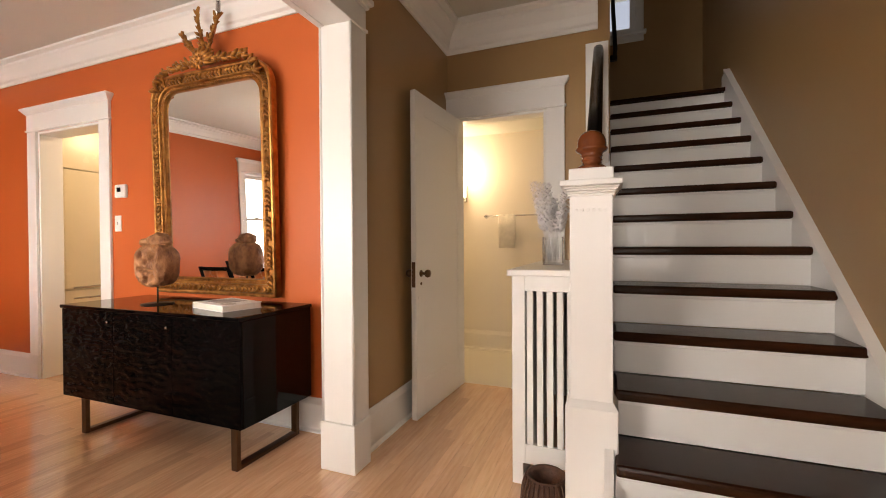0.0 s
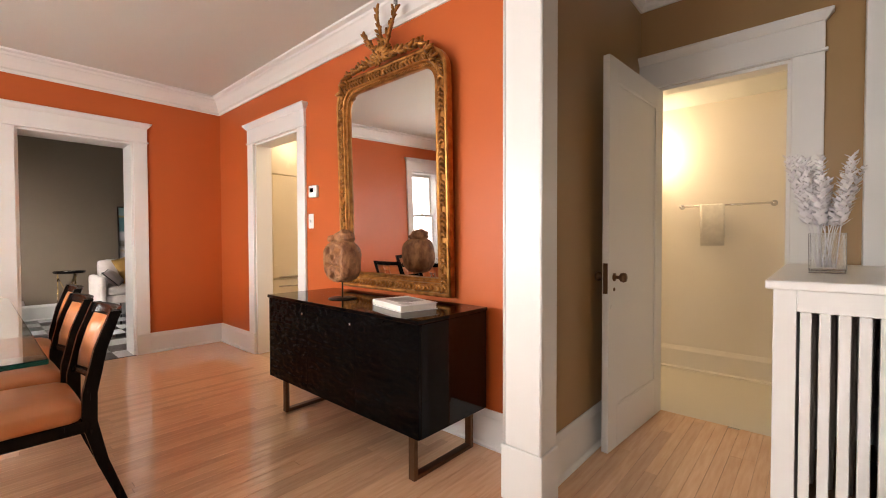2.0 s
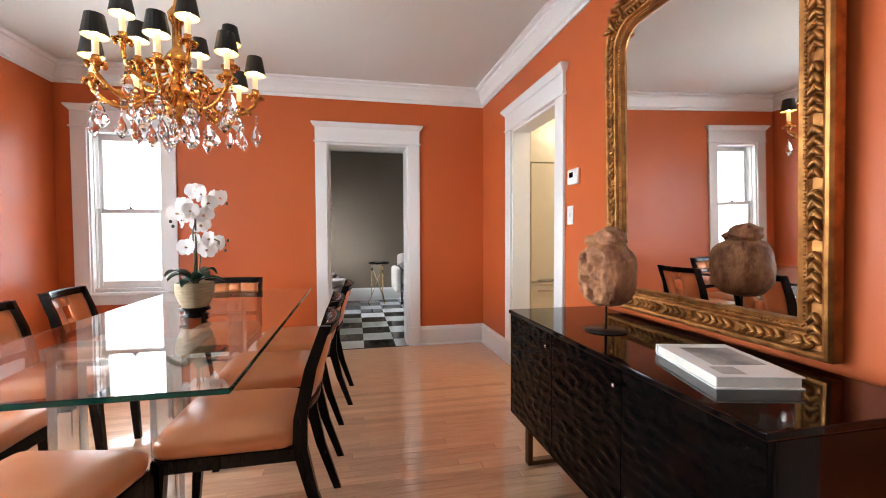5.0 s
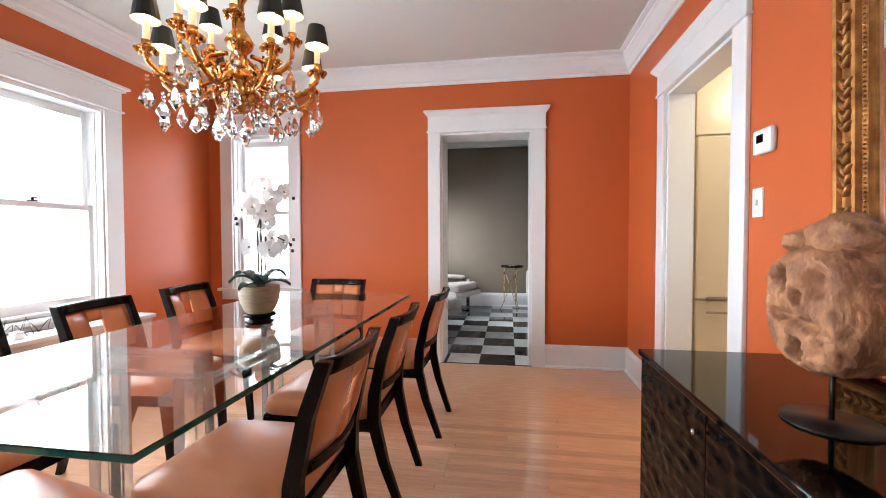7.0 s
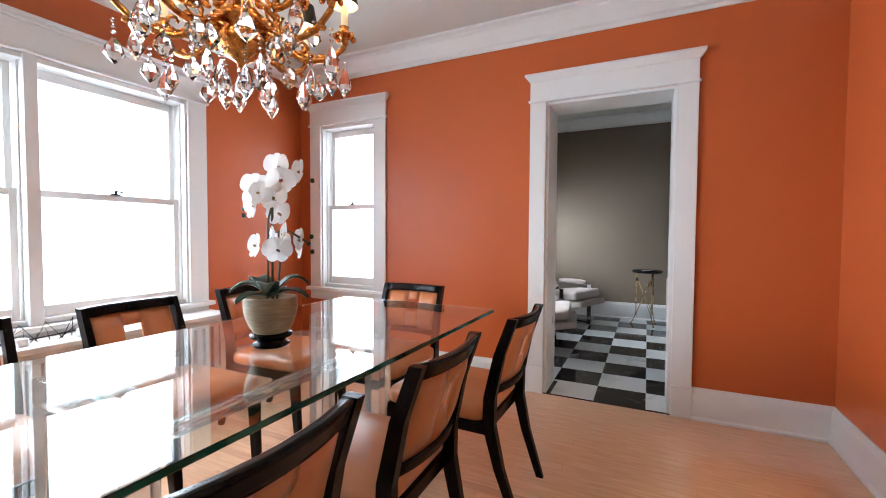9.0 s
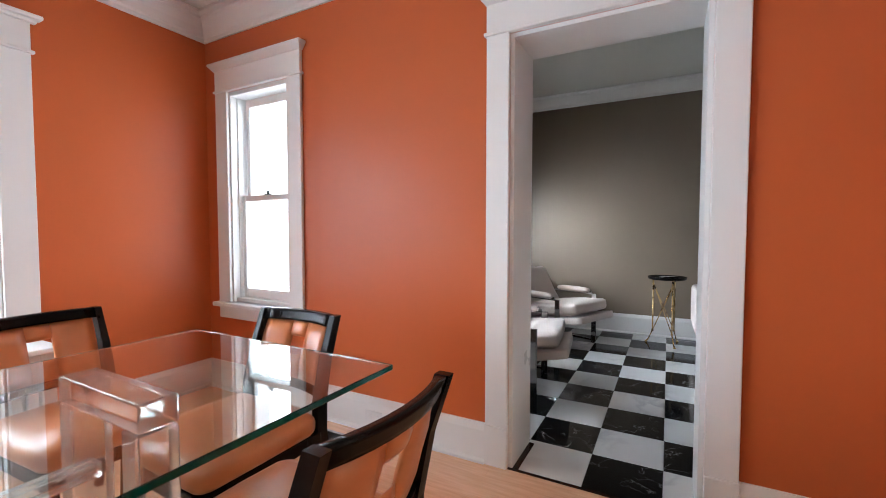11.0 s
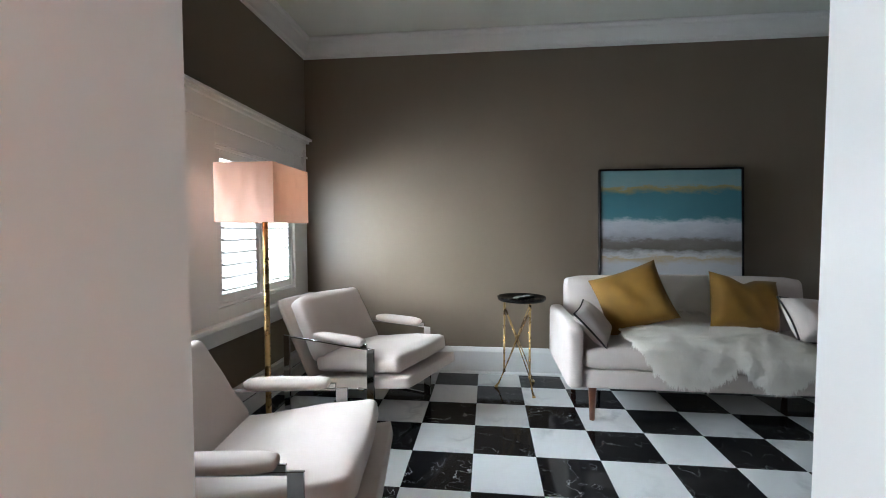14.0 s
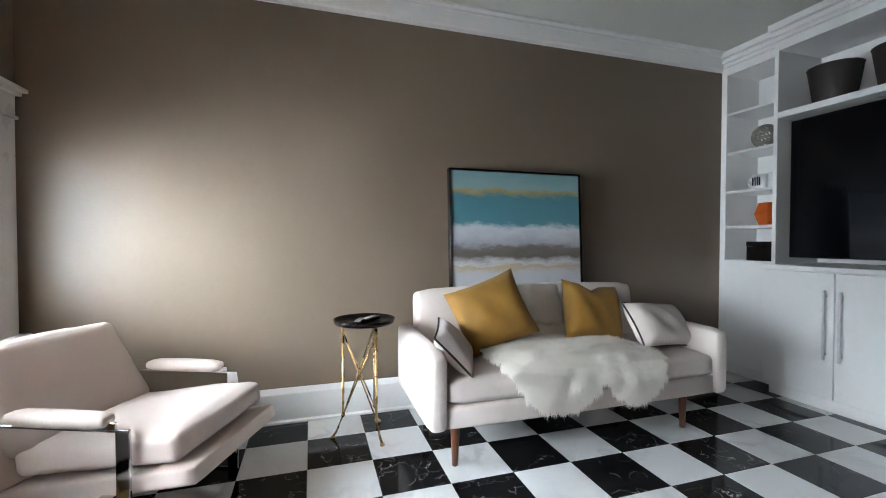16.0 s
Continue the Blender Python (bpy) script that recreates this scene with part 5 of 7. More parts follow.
lamps = []
for tier, (count, r, z0, zc, turn) in enumerate(((8, 0.35, 1.855, 1.892, 8), (5, 0.235, 1.97, 2.04, 30))):
    for k in range(count):
        a = turn + k * 360 / count
        at = pose(0, 0, 0, 0, 0, a)
        arm = Build()
        arm.tube(smooth_path(arm_path(r, z0, zc, 0.02)), 0.0105, 7, 0, at)
        # scroll and leaves on the arm
        sp = [(r * 0.55 + 0.04 * (1 - q / 12) * math.cos(q * 0.75 + 2.2), 0, z0 - 0.03 + 0.04 * (1 - q / 12) * math.sin(q * 0.75 + 2.2)) for q in range(11)]
        arm.tube(sp, 0.006, 6, 0, at)
        for m in range(5):
            arm.cushion((0.034, 0.013, 0.018), 0.006, 0.004, 2, 0, at @ pose(r * (0.3 + 0.15 * m), 0, z0 - 0.068 + 0.008 * abs(m - 1.5), 0, 35 * (-1) ** m, 0))
        arm.lathe([(0.008, -0.03), (0.014, -0.02), (0.012, -0.008), (0.032, 0.0), (0.036, 0.008), (0.022, 0.012), (0.016, 0.03), (0.019, 0.036)], 12, 0, at @ pose(r, 0, zc))
        for m in range(6):
            arm.cushion((0.018, 0.010, 0.022), 0.004, 0.003, 2, 0, at @ pose(r, 0, zc) @ pose(0, 0, 0, 0, 0, m * 60) @ pose(0.034, 0, -0.004, 0, 30, 0))
        arm.done("arm", ORMOLU, ch)
        Build().lathe([(0.0125, 0.034), (0.0125, 0.115), (0.009, 0.118)], 10, 0, at @ pose(r, 0, zc)).done("candle", CANDLE, ch)
        Build().lathe([(0.006, 0.118), (0.0125, 0.135), (0.012, 0.15), (0.004, 0.175), (0, 0.178)], 10, 0, at @ pose(r, 0, zc)).done("bulb", BULB, ch)
        sh = Build()
        ro0, ro1, zb, zt = 0.052, 0.036, 0.115, 0.205
        seg = 18
        prof = [(ro0, zb), (ro1, zt), (ro1 - 0.0015, zt), (ro0 - 0.0015, zb)]
        v = [(q * math.cos(2 * math.pi * j / seg), q * math.sin(2 * math.pi * j / seg), z) for q, z in prof for j in range(seg)]
        f, mats = [], []
        for i in range(4):
            for j in range(seg):
                f.append((i * seg + j, i * seg + (j + 1) % seg, ((i + 1) % 4) * seg + (j + 1) % seg, ((i + 1) % 4) * seg + j))
        for i, fc in enumerate(f):
            sh.add([v[q] for q in fc], [(0, 1, 2, 3)], 1 if i // seg == 2 else 0, True, at @ pose(r, 0, zc))
        sh.done("shade", [SHADE, SHADE_IN], ch)
        lamps.append(at @ Vector((r, 0, zc + 0.14)))
# crystals: strings of beads with a faceted drop
dr = random.Random(12)
spots = [(0.35, 8 + k * 45, 1.80) for k in range(8)] + [(0.23, 30 + k * 45, 1.775) for k in range(8)] + [(0.07, k * 60, 1.76) for k in range(6)] + [(0.245, 30 + k * 60, 1.945) for k in range(6)] + [(0.15, 12 + k * 60, 1.775) for k in range(6)] + [(0.30, 30 + k * 45, 1.775) for k in range(8)]
drop_me = None
for r, a, z in spots:
    at = pose(-0, 0, 0, 0, 0, a) @ pose(r, 0, z)
    nb = dr.choice((1, 2, 3))
    b = Build()
    zz = 0.0
    for k in range(nb):
        b.lathe([(0, zz - 0.014), (0.0075, zz - 0.008), (0.0075, zz - 0.005), (0, zz)], 6, 0, None, False)
        zz -= 0.018
    L, W = dr.choice(((0.095, 0.022), (0.118, 0.027), (0.085, 0.030)))
    b.lathe([(q, w + zz) for q, w in drop_shape(L, W)], 7, 0, None, False)
    b.done("crystal", CRYSTAL, ch, at)
for p in lamps[::2]:
    bulb_light("chandelier_bulb", Vector((-2.86, -0.215, 0)) + Vector(p) + Vector((0, 0, 0.0)), 0.6, 0.02)


# white slatted radiator cover under the front windows, and one beside the stairs
ENAMEL = material("old radiator enamel", (0.50, 0.44, 0.37), 0.4, scale=6)


def radiator_cover(name, at, w, d, h, n, label):
    """Front faces -y in its own frame, at y = 0."""
    t = thing(name, label, "radiator cover", at)
    b = Build()
    b.box((0, 0, 0.10), (0.06, d, h - 0.03), 0.002).box((w - 0.06, 0, 0.10), (w, d, h - 0.03), 0.002)
    b.box((0.06, 0, h - 0.10), (w - 0.06, 0.02, h - 0.03), 0.002).box((0.06, 0, 0.10), (w - 0.06, 0.02, 0.19), 0.002)
    b.box((0, 0, 0), (0.05, d, 0.10), 0.002).box((w - 0.05, 0, 0), (w, d, 0.10), 0.002)
    b.box((0.06, d - 0.02, 0.10), (w - 0.06, d, h - 0.03), 0.002)
    b.done("body", WHITE, t)
    Build().box((-0.02, -0.025, h - 0.03), (w + 0.02, d, h), 0.006).done("top", WHITE, t)
    gap = (w - 0.12) / n
    first = None
    for k in range(n):
        a = pose(0.06 + gap * (k + 0.5), 0.010, 0)
        if first is None:
            first = Build().box((-gap * 0.31, -0.008, 0.19), (gap * 0.31, 0.026, h - 0.10), 0.002).done("slat", WHITE, t, a)
        else:
            o = new("slat", first.data)
            o.parent, o.matrix_basis = t, a
    r = Build()
    for k in range(max(2, int((w - 0.16) / 0.06))):
        x = 0.09 + k * 0.06
        r.cushion((0.045, min(0.15, d * 0.6), h - 0.24), 0.02, 0, 3, 0, pose(x, d / 2 + 0.01, 0.1 + (h - 0.24) / 2))
    r.done("radiator", ENAMEL, t)
    return t


radiator_cover("radiator_cover", pose(0.015, 1.872, 0), 0.39, 1.25, 1.0, 6, "tall white radiator cover with vertical slats beside the stairs")
radiator_cover("radiator_cover", pose(-1.10, -1.69, 0, 0, 0, 180), 2.8, 0.22, 0.58, 44, "long low white radiator cover with vertical slats under the windows")


# wire figure with small white blocks on the long radiator cover
wf = thing("wire_ornament", "tangled thin dark wire ornament with small white blocks", "ornament", pose(-3.02, -1.80, 0.58))
wb = Build()
rng = random.Random(31)
for k in range(11):
    x = -0.26 + 0.05 * k
    wb.tube([(x, rng.uniform(-0.03, 0.03), 0.0025), (x + rng.uniform(-0.02, 0.10), rng.uniform(-0.03, 0.03), rng.uniform(0.05, 0.11)), (x + rng.uniform(0.05, 0.12), rng.uniform(-0.03, 0.03), 0.0025)], 0.0022, 5)
wb.tube([(-0.27, 0.0, 0.012), (0.0, 0.01, 0.03), (0.32, 0.0, 0.012)], 0.004, 6)
wb.done("wire", IRON, wf)
Build().box((-0.06, 0.03, 0.0), (-0.01, 0.075, 0.045), 0.006).box((0.19, 0.02, 0.0), (0.235, 0.06, 0.04), 0.006).done("block", PLASTIC, wf)


# ---- foyer, bathroom and kitchen things ----
dl = thing("door", "white panelled door standing open against the foyer wall", "door", pose(-0.672, 3.12, 0.008, 0, 0, -93.5), kind="structure")
# in its own frame the leaf runs along +x from the hinge, its room side faces +y
lf = Build()
LW, LH, LT = 0.80, 2.08, 0.036
lf.box((0, 0.008, 0), (LW, LT - 0.008, LH), 0.002)
for y0, y1 in ((0.0, 0.008), (LT - 0.008, LT)):
    lf.box((0, y0, 0), (0.11, y1, LH), 0.002).box((LW - 0.11, y0, 0), (LW, y1, LH), 0.002)
    lf.box((0.11, y0, LH - 0.12), (LW - 0.11, y1, LH), 0.002).box((0.11, y0, 0), (LW - 0.11, y1, 0.22), 0.002)
    for x0, x1, z0, z1 in ((0.11, 0.125, 0.22, LH - 0.12), (LW - 0.125, LW - 0.11, 0.22, LH - 0.12), (0.125, LW - 0.125, 0.22, 0.235), (0.125, LW - 0.125, LH - 0.135, LH - 0.12)):
        lf.box((x0, y0 + 0.002, z0), (x1, y1 - 0.001, z1), 0.001)
lf.done("leaf", WHITE, dl)
for s, y in ((1, LT), (-1, 0.0)):
    kn = Build()
    at = pose(LW - 0.065, y, 0.925, -90 * s, 0, 0)
    kn.lathe([(0.022, 0), (0.022, 0.004), (0.009, 0.008), (0.009, 0.028), (0.022, 0.036), (0.026, 0.05), (0.022, 0.062), (0.0, 0.066)], 18, 0, at)
    kn.lathe([(0.010, 0), (0.010, 0.003), (0.0, 0.004)], 12, 0, pose(LW - 0.065, y, 0.86, -90 * s, 0, 0))
    kn.done("knob", BRONZE, dl)
kn = Build()
kn.box((LW - 0.001, 0.006, 0.84), (LW + 0.003, LT - 0.006, 1.0), 0.001)
kn.done("latch_plate", BRONZE, dl)
for z in (0.25, 1.05, 1.85):
    Build().lathe([(0.007, z - 0.05), (0.007, z + 0.05)], 10, 0, pose(-0.004, -0.004, 0)).done("hinge", BRONZE, dl)

vs = thing("flower_vase", "clear square glass vase with pale dried flower sprays", "vase", pose(0.15, 2.36, 1.0))
vb = Build()
vb.box((-0.055, -0.055, 0.0), (0.055, 0.055, 0.012), 0.003)
for s in (-1, 1):
    vb.box((s * 0.055, -0.055, 0.012), (s * 0.049, 0.055, 0.155), 0.001)
    vb.box((-0.049, s * 0.055, 0.012), (0.049, s * 0.049, 0.155), 0.001)
vb.done("vase", FROSTED, vs)
fs = Build()
rng = random.Random(21)
for k in range(15):
    a, lean, L = rng.uniform(0, 6.28), rng.uniform(0.03, 0.3), rng.uniform(0.19, 0.34)
    d = Vector((math.cos(a) * lean, math.sin(a) * lean, 1)).normalized()
    p0 = Vector((rng.uniform(-0.03, 0.03), rng.uniform(-0.03, 0.03), 0.02))
    p1 = p0 + d * 0.14
    p2 = p1 + (d + Vector((math.cos(a), math.sin(a), 0)) * 0.1).normalized() * L
    fs.tube([p0, p1, p2], [0.002, 0.0017, 0.001], 4, 0)
    # small pointed leaves set round each stem, denser and shorter towards the tip
    n = int(L * 190)
    for m in range(n):
        q = m / n
        c = p1.lerp(p2, 0.08 + q * 0.94)
        ang = m * 2.4 + rng.uniform(-0.3, 0.3)
        out = Vector((math.cos(ang), math.sin(ang), rng.uniform(0.5, 1.1))).normalized()
        side = out.cross(Vector((0, 0, 1))).normalized()
        ln = (0.044 - 0.018 * q) * rng.uniform(0.8, 1.2)
        mid, up = c + out * ln * 0.5, out.cross(side) * 0.0018
        fs.add([c, mid + side * ln * 0.27, c + out * ln, mid - side * ln * 0.27, mid + up, mid - up],
               [(0, 1, 4), (1, 2, 4), (2, 3, 4), (3, 0, 4), (1, 0, 5), (2, 1, 5), (3, 2, 5), (0, 3, 5)])
fs.done("flowers", [DRIED, DRIED], vs)

bs_ = thing("basket", "dark brown woven wicker basket beside the stairs", "basket", pose(0.205, 1.62, 0))
bb = Build()
prof = []
for k in range(22):
    q = k / 21
    r = 0.065 + 0.03 * math.sin(q * math.pi * 0.9)
    prof += [(r - 0.003, q * 0.20), (r + 0.003, (q + 0.024) * 0.20)]
bb.lathe(prof + [(0.07, 0.205), (0.064, 0.19), (0.0, 0.03)], 28)
for k in range(28):
    a = 2 * math.pi * k / 28
    bb.tube([((0.071 + 0.029 * math.sin(q * math.pi * 0.9)) * math.cos(a), (0.071 + 0.029 * math.sin(q * math.pi * 0.9)) * math.sin(a), 0.004 + q * 0.195) for q in (0, 0.25, 0.5, 0.75, 1.0)], 0.004, 5)
bb.done("body", WICKER, bs_)

tr = thing("towel_bar", "chrome towel bar with a hanging white hand towel", "towel bar", pose(-0.44, 4.25, 1.41))
rb = Build()
for x in (-0.32, 0.31):
    rb.lathe([(0.022, 0), (0.022, 0.008), (0.010, 0.012), (0.010, 0.07)], 14, 0, pose(x, 0, 0, 90, 0, 0))
rb.tube([(-0.33, -0.062, 0), (0.32, -0.062, 0)], 0.008, 10)
rb.done("bar", CHROME, tr)
tw = Build()
v, f = [], []
prof = [(-0.048, -0.26), (-0.05, -0.1), (-0.050, 0.0), (-0.062, 0.013), (-0.074, 0.0), (-0.077, -0.12), (-0.08, -0.33)]
for i in range(9):
    x = -0.175 + 0.17 * i / 8
    v += [(x + 0.004 * math.sin(j * 1.3 + i), y - 0.004 * math.sin(i * 1.7) * (j > 3), z) for j, (y, z) in enumerate(prof)]
m = len(prof)
for i in range(8):
    f += [(i * m + j, i * m + j + 1, (i + 1) * m + j + 1, (i + 1) * m + j) for j in range(m - 1)]
tw.add(v, f, 0, True)
two = tw.done("towel", TOWEL, tr)
so = two.modifiers.new("thick", "SOLIDIFY")
so.thickness = 0.009

sco = thing("wall_sconce", "lit frosted wall sconce on the bathroom wall", "lamp", pose(-1.02, 4.25, 1.66))
Build().box((-0.05, -0.02, -0.09), (0.05, 0, 0.09), 0.008).tube([(0, -0.02, -0.03), (0, -0.07, -0.05), (0, -0.09, -0.02)], 0.008, 8).done("bracket", CHROME, sco)
Build().lathe([(0.03, 0.0), (0.055, 0.06), (0.06, 0.14), (0.05, 0.20), (0.046, 0.20), (0.05, 0.06), (0.0, 0.02)], 22, 0, pose(0, -0.09, -0.03)).done("shade", glow("frosted lamp glass", (1.0, 0.80, 0.50), 9.0), sco)
bulb_light("bathroom_lamp", (-1.02, 4.05, 1.88), 14, 0.05, (1.0, 0.80, 0.56))
bf = Build().box((-1.6, 3.15, -0.02), (0.41, 4.25, 0.0)).done("floor_bathroom", BATH_TILE)
setting(bf, "pale cream bathroom floor", "floor")
kf = Build().box((-4.9, 2.0, -0.02), (-1.72, 4.4, -0.001)).done("floor_kitchen", PLANK)
setting(kf, "light wooden kitchen floor", "floor")

fg = thing("refrigerator", "cream panelled refrigerator with horizontal metal handles", "refrigerator", pose(-4.24, 2.255, 0))
Build().box((-0.60, 0.0, 0.04), (-0.02, 0.80, 1.84), 0.008).done("body", CREAM_UNIT, fg)
Build().box((-0.02, 0.002, 0.72), (0.02, 0.798, 1.838), 0.012).done("door", CREAM_UNIT, fg)
Build().box((-0.02, 0.002, 0.06), (0.02, 0.798, 0.71), 0.012).done("drawer", CREAM_UNIT, fg)
h = Build()
for z in (0.735, 0.635):
    h.box((0.045, 0.06, z - 0.008), (0.057, 0.74, z + 0.008), 0.004)
    for y in (0.10, 0.70):
        h.box((0.018, y - 0.008, z - 0.006), (0.047, y + 0.008, z + 0.006), 0.002)
h.done("handle", CHROME, fg)
kc = thing("kitchen_cabinet", "cream wall cabinet above the refrigerator", "cabinet", pose(-4.24, 2.255, 1.845))
Build().box((-0.60, 0.0, 0.0), (-0.02, 0.80, 0.70), 0.003).done("body", CREAM_UNIT, kc)
for y0 in (0.002, 0.402):
    Build().box((-0.02, y0, 0.004), (0.0, y0 + 0.396, 0.696), 0.004).done("door", CREAM_UNIT, kc)
hh = Build()
for y in (0.36, 0.44):
    hh.box((0.02, y - 0.006, 0.05), (0.03, y + 0.006, 0.33), 0.003)
    for z in (0.07, 0.31):
        hh.box((0.0, y - 0.004, z - 0.005), (0.022, y + 0.004, z + 0.005), 0.001)
hh.done("handle", CHROME, kc)
kl = thing("ceiling_lamp", "round frosted kitchen ceiling lamp, lit", "lamp", pose(-3.2, 3.1, 2.6))
Build().lathe([(0.0, -0.09), (0.10, -0.08), (0.16, -0.05), (0.17, -0.02), (0.17, 0.0)], 26).done("shade", glow("lit opal glass", (1.0, 0.84, 0.58), 6.0), kl)
bulb_light("kitchen_lamp", (-3.2, 3.0, 2.35), 30, 0.12, (1.0, 0.80, 0.52))


# ---- lounge things ----
def lounge_chair():
    """Faces +y; polished flat-bar frame, deep cushions."""
    t = thing("armchair", "blush upholstered lounge armchair with flat chrome frame", "armchair", group="armchairs by the lounge window")
    fr = Build()
    for s in (-1, 1):
        x0, x1 = s * 0.325, s * 0.337
        fr.box((x0, 0.33, 0.0), (x1, 0.385, 0.520), 0.002)
        fr.box((x0, -0.385, 0.0), (x1, -0.33, 0.520), 0.002)
        fr.box((x0, -0.33, 0.508), (x1, 0.33, 0.520), 0.002)
        fr.box((x0, -0.33, 0.0), (x1, 0.33, 0.012), 0.002)
        fr.box((x0, 0.28, 0.520), (x1, 0.33, 0.545), 0.002)
    fr.box((-0.325, -0.30, 0.20), (0.325, -0.25, 0.212), 0.002).box((-0.325, 0.24, 0.24), (0.325, 0.29, 0.252), 0.002)
    fr.done("frame", CHROME, t)
    for s in (-1, 1):
        Build().cushion((0.075, 0.40, 0.052), 0.025, 0.006, 6, 0, pose(s * 0.325, 0.10, 0.548)).done("armrest", SATIN, t)
    Build().cushion((0.60, 0.88, 0.075), 0.014, 0.004, 8, 0, pose(0, 0.17, 0.262, 10, 0, 0)).done("seat_base", SATIN, t)
    Build().cushion((0.595, 0.68, 0.115), 0.034, 0.03, 14, 0, pose(0, 0.20, 0.392, 8, 0, 0), 0.007, 2.0).done("seat", SATIN, t)
    Build().cushion((0.60, 0.055, 0.60), 0.025, 0.008, 8, 0, pose(0, -0.335, 0.49, 31, 0, 0)).done("backrest", SATIN, t)
    Build().cushion((0.585, 0.14, 0.45), 0.038, 0.025, 14, 0, pose(0, -0.215, 0.565, 31, 0, 0), 0.006, 5.0).done("back_cushion", SATIN, t)
    return t


ac = lounge_chair()
LOUNGE_SIZE = Matrix.Diagonal((1, 0.97, 0.96, 1))
ac.matrix_basis = pose(-7.49, -0.085, 0, 0, 0, -22) @ LOUNGE_SIZE
copy_thing(ac, pose(-6.12, -0.15, 0, 0, 0, 8) @ LOUNGE_SIZE)

so_ = thing("sofa", "pale linen two-seat sofa with walnut legs", "sofa", pose(-7.62, 2.20, 0))
b = Build()
b.cushion((0.74, 1.70, 0.12), 0.02, 0.0, 6, 0, pose(0.03, 0, 0.305))
b.done("base", LINEN, so_)
Build().cushion((0.66, 1.66, 0.13), 0.045, 0.015, 14, 0, pose(0.085, 0, 0.425), 0.006, 3.0).done("seat", LINEN, so_)
for s in (-1, 1):
    Build().cushion((0.80, 0.105, 0.39), 0.042, 0.005, 8, 0, pose(0.02, s * 0.882, 0.435)).done("armrest", LINEN, so_)
Build().cushion((0.17, 1.64, 0.52), 0.05, 0.02, 12, 0, pose(-0.31, 0, 0.585, 0, -8, 0), 0.005, 6.0).done("backrest", LINEN, so_)
for x in (0.26, -0.32):
    for y in (-0.75, 0.75):
        Build().lathe([(0.016, 0.0), (0.026, 0.235), (0.026, 0.25)], 14, 0, pose(x, y, 0)).done("leg", WALNUT, so_)

pl = [("mustard_pillow", "mustard velvet square cushion on the sofa", 0.45, 0.41, 0.17, (-7.60, 1.76, 0.735), (-20, -20, 84), MUSTARD, None, 0.0),
      ("mustard_pillow", "mustard velvet square cushion on the sofa", 0.45, 0.37, 0.17, (-7.60, 2.46, 0.712), (-20, 9, 94), MUSTARD, None, 0.045),
      ("white_pillow", "white lumbar cushion with dark piping on the sofa", 0.40, 0.27, 0.11, (-7.45, 1.475, 0.60), (44, 4, -20), LINEN, PIPING, 0.0),
      ("white_pillow", "white lumbar cushion with dark piping on the sofa", 0.54, 0.30, 0.16, (-7.45, 2.85, 0.63), (-36, 6, 104), LINEN, PIPING, 0.0)]
for k, (nm, lab, w, h, t_, p, r, m, e, dent) in enumerate(pl):
    ob = Build().pillow(w, h, t_, 18, 0, None, k * 3.3, 1 if e else None, dent).done(nm, [m, e] if e else [m], at=pose(*p, *r))
    tagged(ob, lab, "cushion", group="cushions on the sofa")


